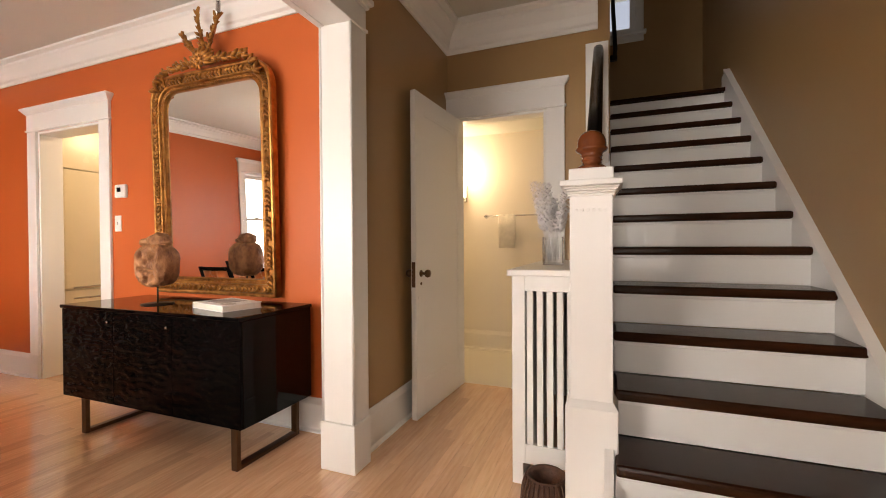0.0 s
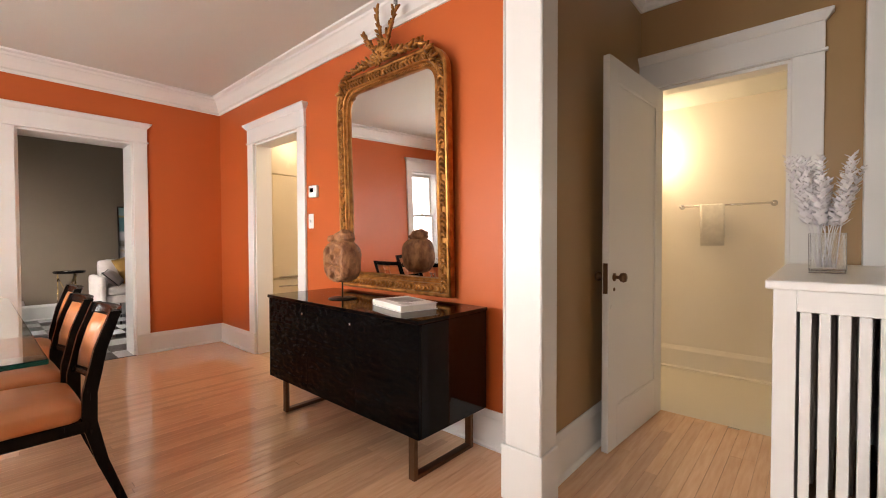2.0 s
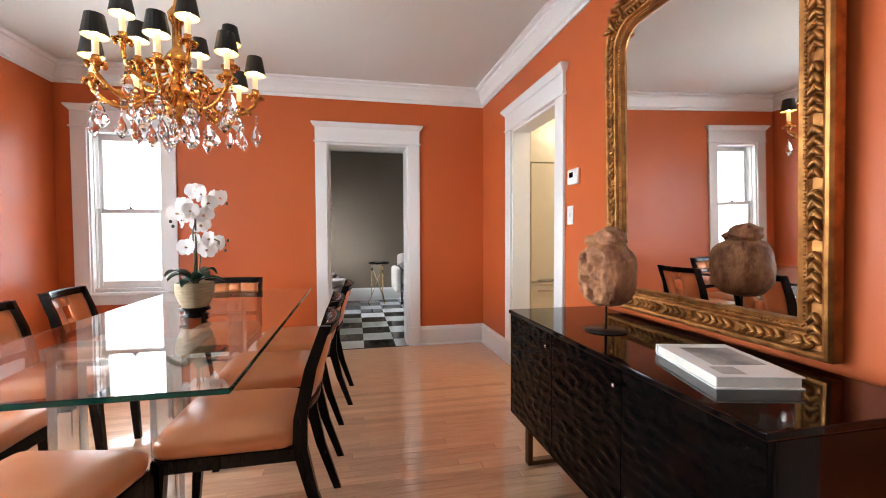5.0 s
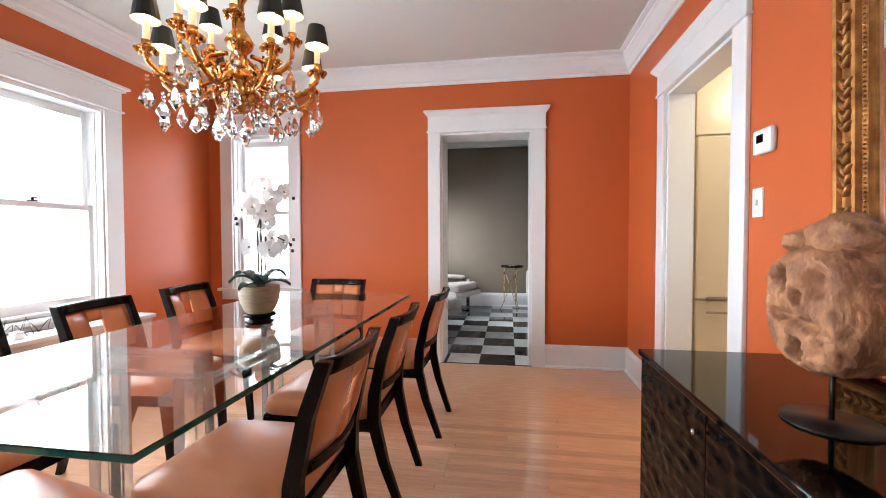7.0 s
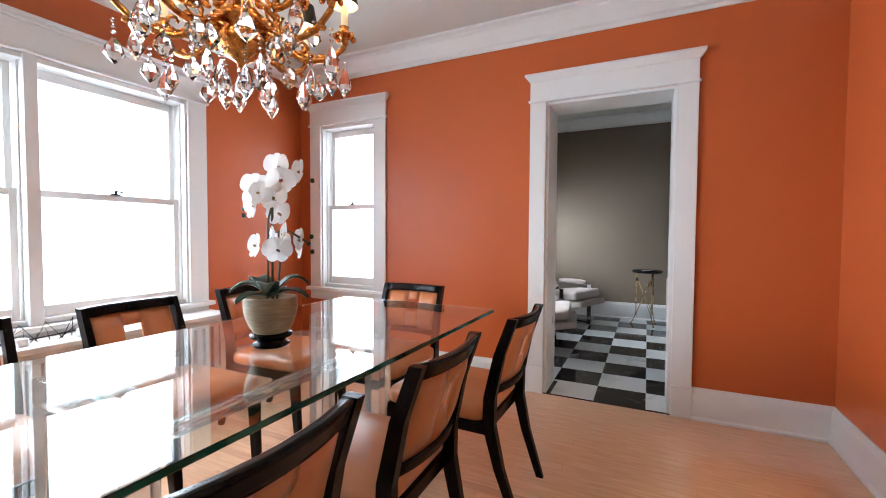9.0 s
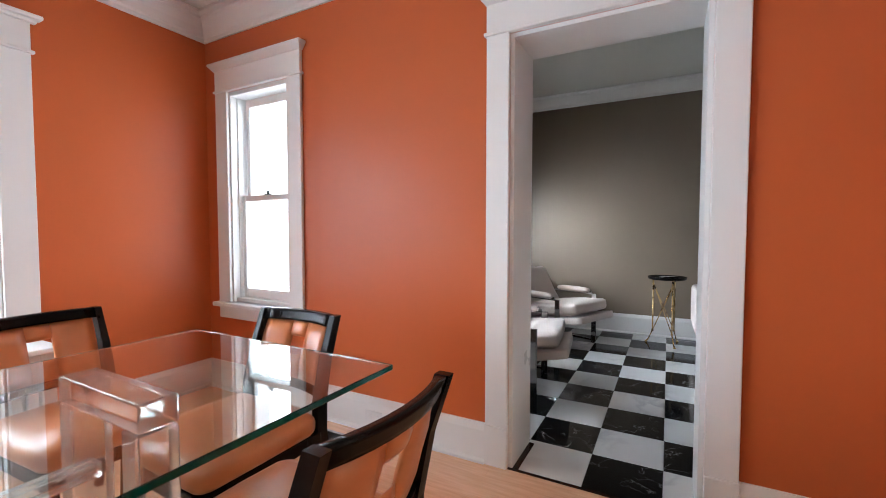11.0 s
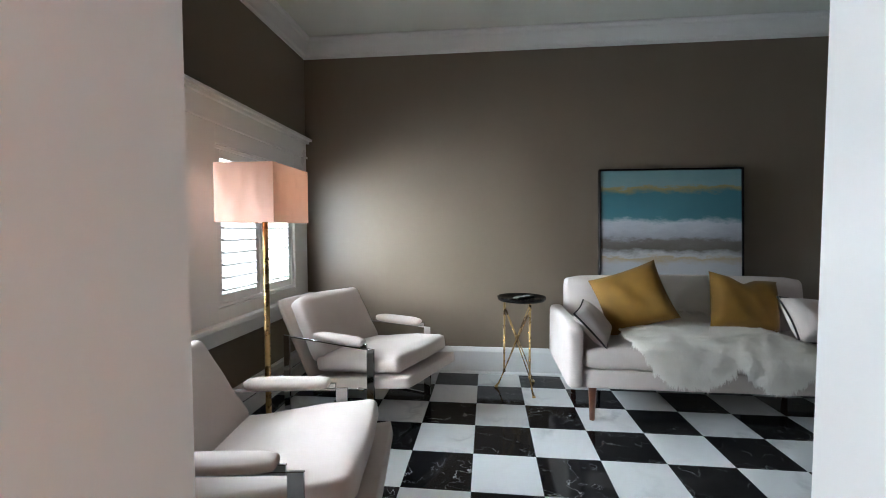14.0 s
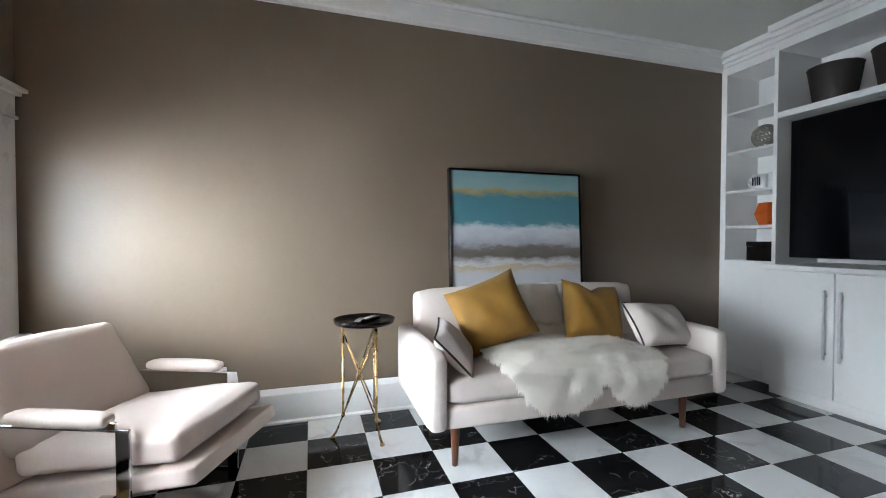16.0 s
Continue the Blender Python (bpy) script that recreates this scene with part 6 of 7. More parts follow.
# sheepskin thrown over the sofa
def sheepskin():
    rng = random.Random(5)
    path = [(-7.845, 0.86), (-7.79, 0.70), (-7.74, 0.60), (-7.66, 0.535), (-7.52, 0.525), (-7.38, 0.525), (-7.26, 0.515), (-7.185, 0.49), (-7.155, 0.43), (-7.145, 0.35), (-7.145, 0.26)]

    def surf(u, q):
        k = min(len(path) - 2, int(q * (len(path) - 1)))
        w = q * (len(path) - 1) - k
        a, c = Vector((path[k][0], 0, path[k][1])), Vector((path[k + 1][0], 0, path[k + 1][1]))
        p = a.lerp(c, w)
        d = (c - a).normalized()
        return p, Vector((-d.z, 0, d.x)), d
    b = Build()

    def span(q):
        """Two hides side by side: centre and half width across y."""
        if q < 0.27:
            return 2.12, 0.22
        return 2.12, 0.50 + 0.03 * math.sin(q * 11)

    def limit(y):
        """How far down the path the two hides reach at y."""
        a = max(0.0, 1 - ((y - 1.93) / 0.30) ** 2) ** 0.5
        c = max(0.0, 1 - ((y - 2.38) / 0.25) ** 2) ** 0.5
        return 0.56 + 0.37 * max(a, c)
    n, m = 44, 56
    v, f, ok = [], [], {}
    for i in range(m + 1):
        q = i / m
        c, hw = span(q)
        for j in range(n + 1):
            u = 2 * j / n - 1
            p, nrm, d = surf(u, q)
            y = c + hw * u
            e = max(0.0, 1 - abs(u) ** 6)
            p = p + nrm * (0.016 + 0.024 * e + 0.007 * noise.noise(Vector((y * 12, q * 9, 0))))
            p.y = y
            ok[i, j] = q <= limit(y) + 0.02 * noise.noise(Vector((u * 4, 1, 0)))
            v.append(p)
    for i in range(m):
        for j in range(n):
            if ok[i + 1, j] and ok[i + 1, j + 1]:
                a = i * (n + 1) + j
                f.append((a, a + 1, a + n + 2, a + n + 1))
    b.add(v, f, 0, True)
    # tufts
    tris, tn = [], []
    for fc in f:
        ctr = sum((v[k] for k in fc), Vector()) / 4
        e1, e2 = v[fc[1]] - v[fc[0]], v[fc[3]] - v[fc[0]]
        nr = e2.cross(e1).normalized()
        if nr.x < -0.2 and nr.z < 0:
            nr = -nr
        if nr.z < -0.2 or (abs(nr.z) < 0.2 and nr.x < 0):
            nr = -nr
        flow = e2.normalized()
        for _ in range(36):
            c = v[fc[0]] + e1 * rng.random() + e2 * rng.random()
            cl = noise.noise_vector(c * 13)
            dirn = (nr * (0.09 + 0.13 * rng.random()) + flow * 0.8 + Vector((cl.x * 0.3, cl.y * 0.75, cl.z * 0.3)) + Vector([rng.gauss(0, 0.14) for _ in range(3)])).normalized()
            L = rng.uniform(0.028, 0.060) * (0.8 + 0.5 * abs(cl.x))
            side = dirn.cross(nr + Vector((0.01, 0.02, 0))).normalized() * rng.uniform(0.0014, 0.0030)
            mid_ = c + dirn * L * 0.55 + nr * 0.004
            tip = c + dirn * L + Vector((0, 0, -0.010))
            tn += [(nr + dirn * 0.25).normalized()] * 5
            tris.append((c - side, c + side, mid_ + side * 0.8, mid_ - side * 0.8, tip))
    tv, tf = [], []
    for a, c, d, e, g in tris:
        k = len(tv)
        tv += [a, c, d, e, g]
        tf += [(k, k + 1, k + 2, k + 3), (k + 3, k + 2, k + 4)]
    b.add(tv, tf, 0, True)
    hide = b.done("sheepskin_throw", FUR)
    up = [Vector(q.normal) for q in hide.data.vertices[:len(v)]]
    hide.data.normals_split_custom_set_from_vertices(up + tn)
    return tagged(hide, "fluffy ivory sheepskin draped over the sofa", "throw", kind="thing")


sheepskin()

# painting leaning on the wall behind the sofa
PAINT = bpy.data.materials.new("abstract seascape paint")
PAINT.use_nodes = True
nt = PAINT.node_tree
tc = nt.nodes.new("ShaderNodeTexCoord")
sx = nt.nodes.new("ShaderNodeSeparateXYZ")
nt.links.new(tc.outputs["Object"], sx.inputs[0])
wob = nt.nodes.new("ShaderNodeTexNoise")
wob.inputs["Scale"].default_value, wob.inputs["Detail"].default_value, wob.inputs["Roughness"].default_value = 5.0, 12, 0.7
mp = nt.nodes.new("ShaderNodeMapping")
mp.inputs["Scale"].default_value = (1, 1, 2.6)
nt.links.new(tc.outputs["Object"], mp.inputs[0])
nt.links.new(mp.outputs[0], wob.inputs["Vector"])
ms = nt.nodes.new("ShaderNodeMath")
ms.operation = "MULTIPLY_ADD"
ms.inputs[1].default_value, ms.inputs[2].default_value = 0.16, -0.08
nt.links.new(wob.outputs[0], ms.inputs[0])
ad = nt.nodes.new("ShaderNodeMath")
nt.links.new(sx.outputs["Z"], ad.inputs[0])
nt.links.new(ms.outputs[0], ad.inputs[1])
mr = nt.nodes.new("ShaderNodeMapRange")
mr.inputs[1].default_value, mr.inputs[2].default_value = 0.62, 1.66
nt.links.new(ad.outputs[0], mr.inputs[0])
cr_ = nt.nodes.new("ShaderNodeValToRGB")
bands = [(0.0, (0.50, 0.50, 0.51)), (0.30, (0.54, 0.54, 0.56)), (0.345, (0.50, 0.40, 0.25)), (0.36, (0.60, 0.60, 0.60)), (0.41, (0.14, 0.12, 0.10)), (0.47, (0.20, 0.18, 0.16)), (0.50, (0.42, 0.43, 0.47)), (0.60, (0.66, 0.67, 0.70)),
         (0.64, (0.10, 0.25, 0.29)), (0.82, (0.075, 0.215, 0.255)), (0.865, (0.40, 0.30, 0.10)), (0.885, (0.26, 0.38, 0.39)), (0.93, (0.22, 0.35, 0.37)), (1.0, (0.18, 0.32, 0.34))]
els = cr_.color_ramp.elements
els[0].position, els[0].color = bands[0][0], (*bands[0][1], 1)
els[1].position, els[1].color = bands[-1][0], (*bands[-1][1], 1)
for p, c in bands[1:-1]:
    e = els.new(p)
    e.color = (*c, 1)
nt.links.new(mr.outputs[0], cr_.inputs[0])
nt.links.new(cr_.outputs[0], principled(PAINT).inputs["Base Color"])
principled(PAINT).inputs["Roughness"].default_value = 0.45
bmp = nt.nodes.new("ShaderNodeBump")
bmp.inputs["Strength"].default_value, bmp.inputs["Distance"].default_value = 0.5, 0.004
nt.links.new(wob.outputs[0], bmp.inputs["Height"])
nt.links.new(bmp.outputs[0], principled(PAINT).inputs["Normal"])
pt = thing("painting", "abstract seascape canvas in teal, white and brown leaning on the wall", "painting", pose(-8.045, 2.19, 0.0, 0, -3.2, 0))
Build().box((0.0, -0.515, 0.0), (0.030, 0.515, 1.655), 0.002).done("canvas", PAINT, pt)
fr = Build()
for s in (-1, 1):
    fr.box((-0.012, s * 0.518, 0.0), (0.036, s * 0.530, 1.67), 0.002)
fr.box((-0.012, -0.518, 1.658), (0.036, 0.518, 1.67), 0.002)
fr.done("frame", DARKWOOD, pt)

# side table
stt = thing("side_table", "small round brass tripod table with dark tray top", "side table", pose(-7.84, 1.045, 0))
Build().lathe([(0.0, 0.672), (0.168, 0.672), (0.175, 0.678), (0.18, 0.70), (0.176, 0.70), (0.170, 0.684), (0.0, 0.684)], 40).done("tray", DARKWOOD, stt)
lg = Build()
feet = [Vector((math.cos(a) * 0.185, math.sin(a) * 0.185, 0.0)) for a in (math.radians(25), math.radians(145), math.radians(265))]
tops = [Vector((math.cos(a) * 0.125, math.sin(a) * 0.125, 0.672)) for a in (math.radians(25), math.radians(145), math.radians(265))]
for k in range(3):
    a, c = feet[k], tops[k]
    knee = Vector((a.x * 0.68, a.y * 0.68, 0.13))
    lg.tube([c, knee, a.lerp(knee, 0.35) + Vector((0, 0, -0.01)), a + Vector((0, 0, 0.008))], [0.008, 0.007, 0.007, 0.009], 8)
    lg.cushion((0.026, 0.026, 0.016), 0.007, 0, 3, 0, Matrix.Translation(a + Vector((0, 0, 0.008))))
    lg.cushion((0.024, 0.024, 0.024), 0.011, 0, 3, 0, Matrix.Translation(knee))
    lg.cushion((0.022, 0.022, 0.022), 0.010, 0, 3, 0, Matrix.Translation(c - Vector((0, 0, 0.05))))
    nxt = tops[(k + 1) % 3] - Vector((0, 0, 0.05))
    kn2 = Vector((feet[(k + 1) % 3].x * 0.68, feet[(k + 1) % 3].y * 0.68, 0.13))
    lg.tube([c - Vector((0, 0, 0.05)), kn2], 0.0045, 6)
    lg.tube([knee, nxt], 0.0045, 6)
lg.done("leg", BRASS, stt)
for k, (x, y, r) in enumerate(((-7.80, 1.01, 70), (-7.87, 1.08, 50))):
    rm = Build().box((-0.022, -0.085, 0.0), (0.022, 0.085, 0.016), 0.006)
    for i in range(3):
        for j in range(5):
            rm.box((-0.016 + i * 0.012, -0.06 + j * 0.022, 0.016), (-0.008 + i * 0.012, -0.048 + j * 0.022, 0.018), 0.001, 1)
    tagged(rm.done("remote_control", [SCREEN, BOOKGREY], at=pose(x, y, 0.6845, 0, 0, r)), "black remote control on the side table", "remote control", group="remote controls")

# floor lamp
fl_ = thing("floor_lamp", "brass floor lamp with a creased rectangular blush shade", "floor lamp", pose(-6.84, -0.405, 0))
Build().lathe([(0.0, 0.0), (0.13, 0.0), (0.13, 0.012), (0.02, 0.022), (0.0155, 0.04), (0.0155, 1.40), (0.006, 1.41), (0.006, 1.5)], 26).done("stand", BRASS, fl_)
CLOTH = bpy.data.materials.new("translucent blush shade")
CLOTH.use_nodes = True
nt = CLOTH.node_tree
bsn = principled(CLOTH)
bsn.inputs["Base Color"].default_value = (0.72, 0.46, 0.36, 1)
bsn.inputs["Roughness"].default_value = 0.8
tl = nt.nodes.new("ShaderNodeBsdfTranslucent")
tl.inputs[0].default_value = (0.85, 0.52, 0.36, 1)
mx = nt.nodes.new("ShaderNodeMixShader")
mx.inputs[0].default_value = 0.35
nt.links.new(bsn.outputs[0], mx.inputs[1])
nt.links.new(tl.outputs[0], mx.inputs[2])
nt.links.new(mx.outputs[0], nt.nodes["Material Output"].inputs[0])
sh = Build()
hx, hy, z0, z1 = 0.20, 0.155, 1.235, 1.53
for (ax, ay), (bx, by) in (((-hx, -hy), (hx, -hy)), ((hx, -hy), (hx, hy)), ((hx, hy), (-hx, hy)), ((-hx, hy), (-hx, -hy))):
    nx, nz = 16, 12
    v, f = [], []
    nrm = Vector((by - ay, ax - bx, 0)).normalized()
    for j in range(nz + 1):
        for i in range(nx + 1):
            q = i / nx
            p = Vector((ax + (bx - ax) * q, ay + (by - ay) * q, z0 + (z1 - z0) * j / nz))
            e = min(1.0, 6 * min(q, 1 - q)) * min(1.0, 5 * min(j / nz, 1 - j / nz))
            p += nrm * e * (0.012 * noise.noise(Vector((p.x * 22, p.y * 22, p.z * 7))) + 0.006 * noise.noise(p * 34))
            v.append(p)
    for j in range(nz):
        for i in range(nx):
            a = j * (nx + 1) + i
            f.append((a, a + 1, a + nx + 2, a + nx + 1))
    sh.add(v, f, 0, True)
sho = sh.done("shade", CLOTH, fl_)
Build().lathe([(0.012, 1.40), (0.03, 1.43), (0.033, 1.46), (0.02, 1.49), (0, 1.5)], 14).done("bulb", glow("lit warm bulb", (1.0, 0.66, 0.34), 6.0), fl_)
bulb_light("floor_lamp_bulb", (-6.84, -0.405, 1.34), 0.5, 0.03, (1.0, 0.66, 0.36))

# baseboard heater under the lounge window
ht = thing("baseboard_heater", "low white baseboard heater under the window", "heater", pose(-8.1, -0.735, 0))
hb = Build()
hb.box((0.05, 0.0, 0.02), (2.7, 0.015, 0.22), 0.003).box((0.05, 0.015, 0.16), (2.7, 0.065, 0.22), 0.006).box((0.05, 0.05, 0.05), (2.7, 0.065, 0.15), 0.004)
for x in (0.05, 1.35, 2.66):
    hb.box((x, 0.015, 0.0), (x + 0.04, 0.066, 0.159), 0.003)
hb.done("cover", WHITE, ht)
hf = Build()
for k in range(60):
    hf.box((0.12 + k * 0.042, 0.018, 0.07), (0.123 + k * 0.042, 0.048, 0.14))
tagged(hf.done("fin", IRON, ht), kind="stuff")

# built-in media unit along the lounge end wall
mu = thing("media_unit", "white built-in shelves and cabinets round a television niche", "shelving unit", pose(0, 0, 0))
U0, U1, UX, UE = 4.22, 4.62, -7.66, -5.35
ub = Build()
ub.box((-8.165, U0, 0.10), (-8.115, U1, 2.67), 0.002).box((UX - 0.03, U0, 0.10), (UX, U1, 2.67), 0.002)
ub.box((-8.115, U1 - 0.02, 0.10), (UX - 0.03, U1, 2.67), 0.001).box((-8.115, U0, 0.10), (UX - 0.03, U1 - 0.02, 0.995), 0.002)
ub.box((-8.115, U0, 2.60), (UX - 0.03, U1 - 0.02, 2.67), 0.002)
ub.box((-8.165, U0 + 0.05, 0.0), (UX, U1, 0.10), 0.001)
for z in (1.29, 1.59, 1.93, 2.27):
    ub.box((-8.115, U0 + 0.008, z - 0.022), (UX - 0.03, U1 - 0.02, z), 0.002)
M0 = 4.05
ub.box((UX, M0 + 0.08, 0.95), (UX + 0.03, U1, 2.67), 0.002).box((UE - 0.05, M0 + 0.08, 0.95), (UE, U1, 2.67), 0.002)
ub.box((UX + 0.03, M0 + 0.08, 2.09), (UE - 0.05, U1 - 0.02, 2.135), 0.002).box((UX + 0.03, M0 + 0.08, 2.60), (UE - 0.05, U1 - 0.02, 2.67), 0.002)
ub.box((UX + 0.03, U1 - 0.02, 0.99), (UE - 0.05, U1, 2.67), 0.001)
ub.box((UX, M0 + 0.02, 0.09), (UE, U1, 0.955), 0.002).box((UX - 0.015, M0 - 0.015, 0.955), (UE, U1, 0.985), 0.004)
ub.box((UX + 0.02, M0 + 0.05, 0.0), (UE, U1, 0.09), 0.001)
ub.done("body", [WHITE, DARKWOOD], mu)
cw = Build()
for (xa, xb, y) in ((-8.165, UX, U0), (UX, UE, M0 + 0.08)):
    cw.box((xa, y - 0.02, 2.67), (xb + (0.0 if xb == UX else 0.0), U1, 2.70), 0.004).box((xa, y - 0.05, 2.70), (xb, U1, 2.735), 0.008).box((xa, y - 0.08, 2.735), (xb, U1, 2.785), 0.008)
cw.done("cornice", WHITE, mu)
dw = (UE - UX) / 5
for k in range(5):
    d = Build().box((UX + dw * k + 0.003, M0, 0.095), (UX + dw * (k + 1) - 0.003, M0 + 0.019, 0.945), 0.003).done("door", WHITE, mu)
    hx = UX + dw * (k + 1) - 0.045 if k % 2 == 0 else UX + dw * k + 0.045
    h = Build().box((hx - 0.008, M0 - 0.035, 0.36), (hx + 0.008, M0 - 0.022, 0.83), 0.003)
    for z in (0.40, 0.79):
        h.box((hx - 0.005, M0 - 0.024, z - 0.006), (hx + 0.005, M0, z + 0.006), 0.001)
    h.done("handle", STEEL, d)

tv = thing("television", "large black flat television filling the white niche", "television", pose(-6.68, 4.28, 0.985))
Build().box((-0.94, -0.02, 0.05), (0.94, 0.03, 1.09), 0.006).done("body", DARKWOOD, tv)
Build().box((-0.93, -0.024, 0.06), (0.93, -0.0205, 1.08)).done("screen", SCREEN, tv)
Build().box((-0.25, -0.10, 0.0), (0.25, 0.10, 0.012), 0.004).box((-0.06, -0.012, 0.012), (0.06, 0.012, 0.06), 0.004).done("stand", CHROME, tv)

wv = Build()
rng = random.Random(3)
for k in range(26):
    nrm = Vector([rng.gauss(0, 1) for _ in range(3)]).normalized()
    a = nrm.orthogonal().normalized()
    c = nrm.cross(a)
    wv.tube([0.096 * (math.cos(q * math.pi / 10) * a + math.sin(q * math.pi / 10) * c) for q in range(21)], 0.0045, 5)
tagged(wv.done("woven_ball", material("grey green woven cane", (0.30, 0.28, 0.22), 0.6, scale=20), at=pose(-7.88, 4.36, 1.93 + 0.10)), "grey woven decorative ball on the shelf", "ornament")
mg = Build()
mg.lathe([(0.0, 0.0), (0.05, 0.0), (0.056, 0.02), (0.056, 0.125), (0.050, 0.125), (0.048, 0.02), (0.0, 0.012)], 24)
mg.tube([(-0.055, 0, 0.10), (-0.09, 0, 0.095), (-0.10, 0, 0.06), (-0.085, 0, 0.03), (-0.055, 0, 0.03)], 0.008, 8)
for k in range(5):
    mg.box((-0.03 + k * 0.014, -0.0585, 0.03), (-0.024 + k * 0.014, -0.050, 0.10), 0.0, 1)
mgo = tagged(mg.done("mug", [PLASTIC, DARKWOOD], at=pose(-7.90, 4.34, 1.59)), "white mug with dark stripes on the shelf", "mug", group="mugs on the shelf")
copy_thing(mgo, pose(-7.77, 4.33, 1.59, 0, 0, 150))
hv = Build().lathe([(0.0, 0.0), (0.065, 0.0), (0.10, 0.09), (0.07, 0.18), (0.064, 0.184), (0.092, 0.09), (0.0, 0.02)], 6, 0, None, False)
tagged(hv.done("faceted_vase", material("burnt orange glaze", (0.50, 0.10, 0.018), 0.2, scale=6), at=pose(-7.83, 4.33, 1.29)), "burnt orange faceted vase on the shelf", "vase")
bx = thing("box", "dark wooden box on the lowest open shelf", "box", pose(-7.84, 4.36, 0.995))
Build().box((-0.12, -0.09, 0.0), (0.12, 0.09, 0.12), 0.004).done("body", DARKWOOD, bx)
Build().box((-0.123, -0.093, 0.121), (0.123, 0.093, 0.16), 0.006).done("lid", DARKWOOD, bx)
pot_ = Build().lathe([(0.0, 0.0), (0.11, 0.0), (0.118, 0.02), (0.155, 0.27), (0.16, 0.28), (0.15, 0.28), (0.11, 0.03), (0.0, 0.03)], 26)
po = tagged(pot_.done("planter", PIPING, at=pose(-7.40, 4.36, 2.136)), "black ceramic pot in the upper niche", "pot", group="black pots in the upper niche")
copy_thing(po, pose(-7.02, 4.36, 2.136, 0, 0, 40))

# bright overcast sky close behind the shutters
bkd = Build().box((-14.0, -2.3, -0.3), (-5.6, -2.28, 3.4)).done("backdrop", glow("overcast white sky", (0.96, 0.98, 1.0), 1.05))
setting(bkd, "white overcast sky behind the shutters", "sky")

# ---- outside, seen faintly through the windows ----
def parked_car(at):
    t = thing("car", "blue grey car parked along the street", "car", at, group="cars parked in the street")
    side = [(-2.15, 0.35), (-2.2, 0.62), (-2.05, 0.85), (-1.2, 0.95), (-0.6, 1.38), (0.9, 1.40), (1.6, 0.98), (2.1, 0.88), (2.2, 0.6), (2.15, 0.35)]
    Build().prism(side, 1.7, 0, pose(0, -0.85, 0)).done("body", CARPAINT, t)
    Build().prism([(-0.95, 0.97), (-0.52, 1.32), (0.82, 1.34), (1.35, 0.99)], 1.72, 0, pose(0, -0.86, 0)).done("window", SCREEN, t)
    for x in (-1.35, 1.35):
        for y in (-0.8, 0.8):
            w = Build().lathe([(0.20, -0.1), (0.32, -0.1), (0.33, -0.06), (0.33, 0.06), (0.32, 0.1), (0.20, 0.1)], 20, 0, pose(x, y, 0.33, 90, 0, 0)).done("wheel", RUBBER, t)
            Build().lathe([(0.0, -0.09), (0.20, -0.09), (0.20, 0.09), (0.0, 0.09)], 16, 0, pose(x, y, 0.33, 90, 0, 0)).done("rim", CHROME, w)
    return t


c1 = parked_car(pose(-9.5, -12.9, -0.53))
copy_thing(c1, pose(-15.5, -12.9, -0.53))
copy_thing(c1, pose(-1.0, -12.9, -0.53))


def far_house(x, y, w, d, h):
    t = thing("house", "pale two-storey house across the street", "house", pose(x, y, -0.55), group="houses across the street")
    Build().box((-w / 2, -d / 2, 0), (w / 2, d / 2, h), 0.02).done("wall", SIDING, t)
    Build().add([(-w / 2 - 0.4, -d / 2 - 0.4, h), (w / 2 + 0.4, -d / 2 - 0.4, h), (w / 2 + 0.4, d / 2 + 0.4, h), (-w / 2 - 0.4, d / 2 + 0.4, h), (-w / 2 - 0.4, 0, h + 2.6), (w / 2 + 0.4, 0, h + 2.6)],
                [(0, 1, 5, 4), (2, 3, 4, 5), (0, 4, 3), (1, 2, 5), (3, 2, 1, 0)]).done("roof", ROOF, t)
    for z in (1.2, 4.0):
        for k in (-1, 0, 1):
            if z < 2 and k == 0:
                Build().box((-0.5, d / 2, 0.2), (0.5, d / 2 + 0.06, 2.3), 0.02).done("door", DARKWOOD, t)
                continue
            wn_ = Build().box((k * w / 3 - 0.55, d / 2, z), (k * w / 3 + 0.55, d / 2 + 0.05, z + 1.4), 0.01).done("window", WHITE, t)
            Build().box((k * w / 3 - 0.47, d / 2 + 0.052, z + 0.08), (k * w / 3 + 0.47, d / 2 + 0.06, z + 1.32)).done("glass", SCREEN, wn_)
    return t


for k, x in enumerate((-20, -6, 9)):
    far_house(x, -30, 9.5, 8, 6.0)

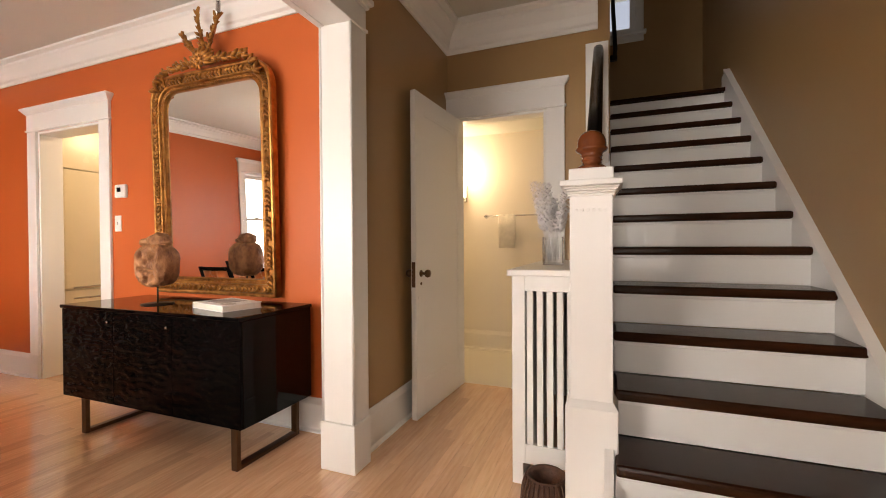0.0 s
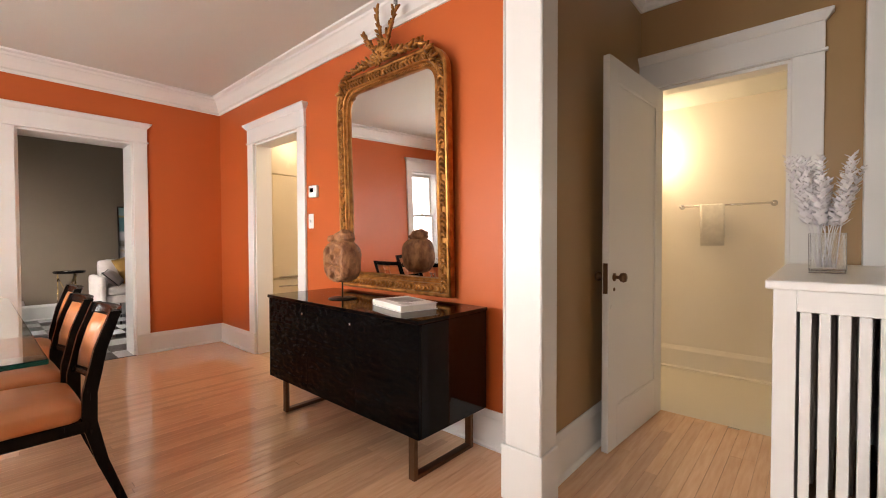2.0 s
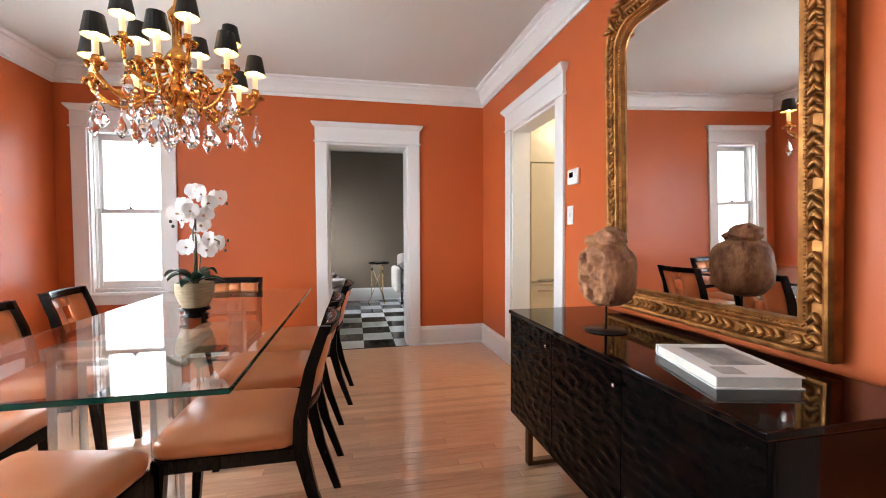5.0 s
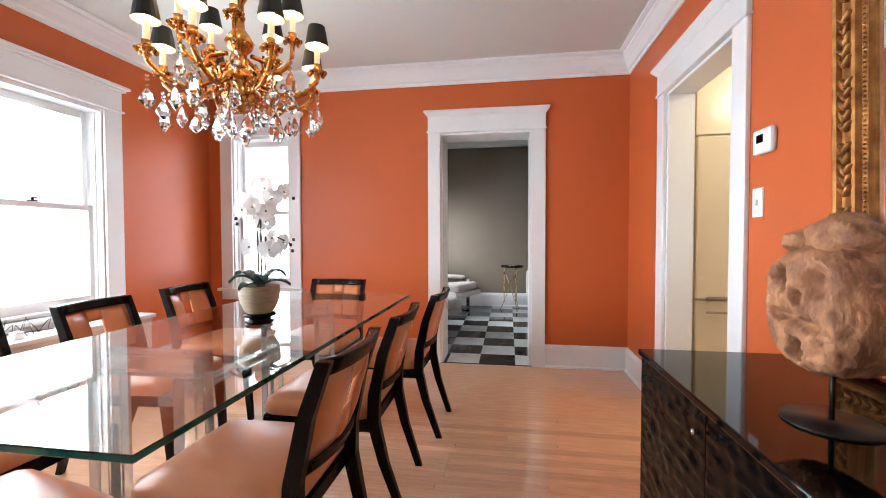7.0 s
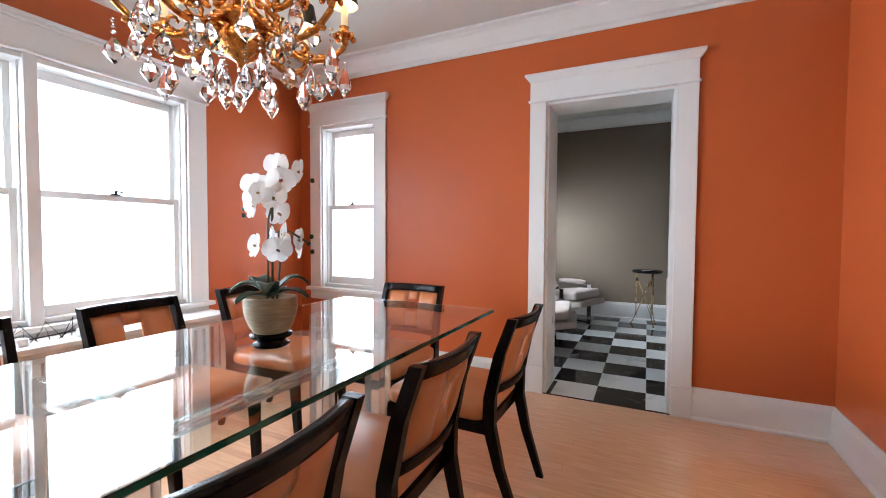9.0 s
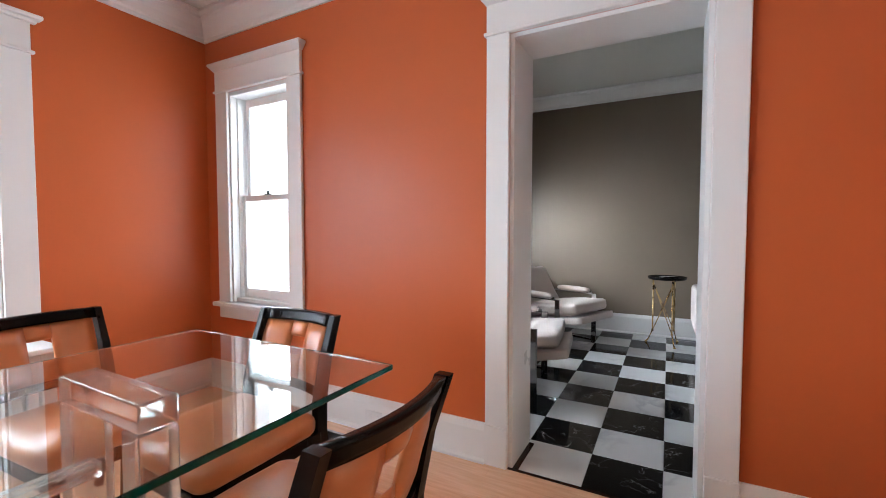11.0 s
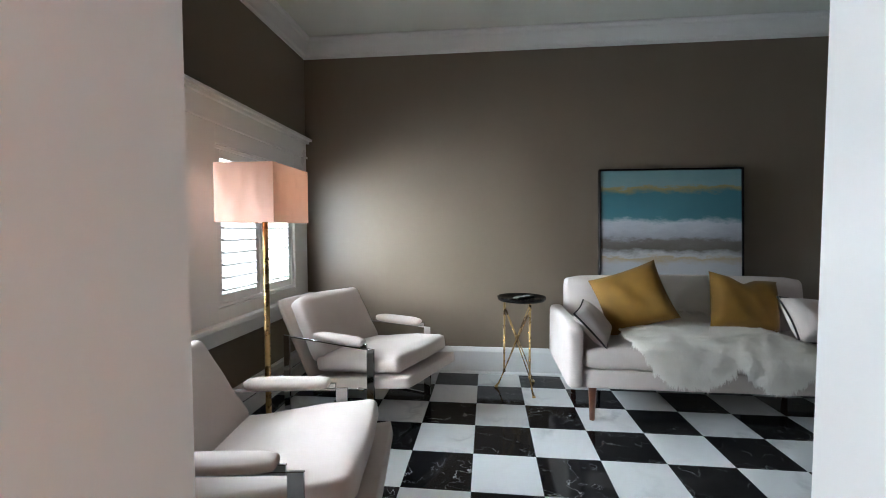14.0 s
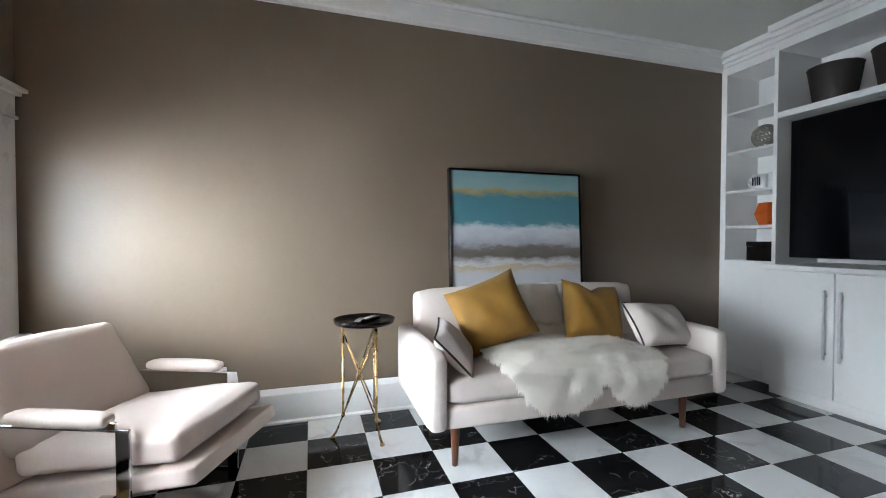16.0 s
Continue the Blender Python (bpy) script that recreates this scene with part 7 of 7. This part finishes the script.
# ---- floors, piece by piece ----
# maple strips run along y from the front wall to the kitchen wall and the bathroom sill
fw = tagged(new("floor"), "light maple strip floor with a satin sheen", "floor", kind="structure")
rng = random.Random(17)
PW = 0.0572
lengths = [0.9, 1.2, 1.5, 1.8]
plank_mesh = {}
for L in lengths:
    b = Build().box((0.0004, 0.0004, -0.018), (PW - 0.0004, L - 0.0004, 0.0), 0.0009)
    ob = b.done("plank", PLANK, fw)
    plank_mesh[L] = ob.data
    bpy.data.objects.remove(ob)
rest = Build()
count = 0
x = -4.90
while x < 3.2 - 0.001:
    y1 = 2.0 if x < -0.87 else (3.15 if x < 0.45 else (1.25 if x < 1.32 else 0.95))
    y = -1.96 - rng.uniform(0, 0.8)
    while y < y1 - 0.02:
        L = rng.choice(lengths)
        a, e = max(y, -1.96), min(y + L, y1)
        if e - a > 0.02:
            near = -3.9 < x < -0.2 and e > 0.3
            if near and count < 290 and abs(e - a - L) < 1e-6:
                o = new("plank", plank_mesh[L])
                o.parent, o.location = fw, (x, y, 0)
                count += 1
            else:
                rest.box((x + 0.0004, a + 0.0004, -0.018), (min(x + PW, 3.2) - 0.0004, e - 0.0004, 0.0), 0)
        y += L
    x += PW
ro = rest.done("planks", PLANK, fw)
tagged(ro, kind="stuff")
setting(Build().box((-4.905, 0.375, -0.018), (-4.885, 1.19, 0.003), 0.002).box((-5.19, 0.3955, -0.018), (-4.905, 0.425, 0.004), 0.002).done("threshold", TREAD), "dark wooden threshold strip", "threshold")

# marble squares, 0.33 m, black and white
fm = tagged(new("floor_lounge"), "polished black and white marble chequered floor", "floor", kind="structure")
S = 0.33
tile_b = Build().box((-S / 2 + 0.0008, -S / 2 + 0.0008, -0.018), (S / 2 - 0.0008, S / 2 - 0.0008, 0.0), 0.0012)
ob = tile_b.done("tile", BLACK_MARBLE, fm)
me_b = ob.data
bpy.data.objects.remove(ob)
me_w = me_b.copy()
me_w.materials[0] = WHITE_MARBLE
for i in range(0, 10):
    for j in range(-6, 13):
        x, y = -8.2 + S * (i + 0.5), 0.72 + S * (j + 0.5)
        if y > 4.8 or y < -0.9:
            continue
        if i == 9 and not (0.2 < y < 1.4):
            continue
        o = new("tile", me_b if (i + j) % 2 else me_w)
        o.parent, o.location = fm, (x, y, 0)
        o.rotation_euler = (0, 0, math.pi / 2 * ((i * 7 + j * 3) % 4))
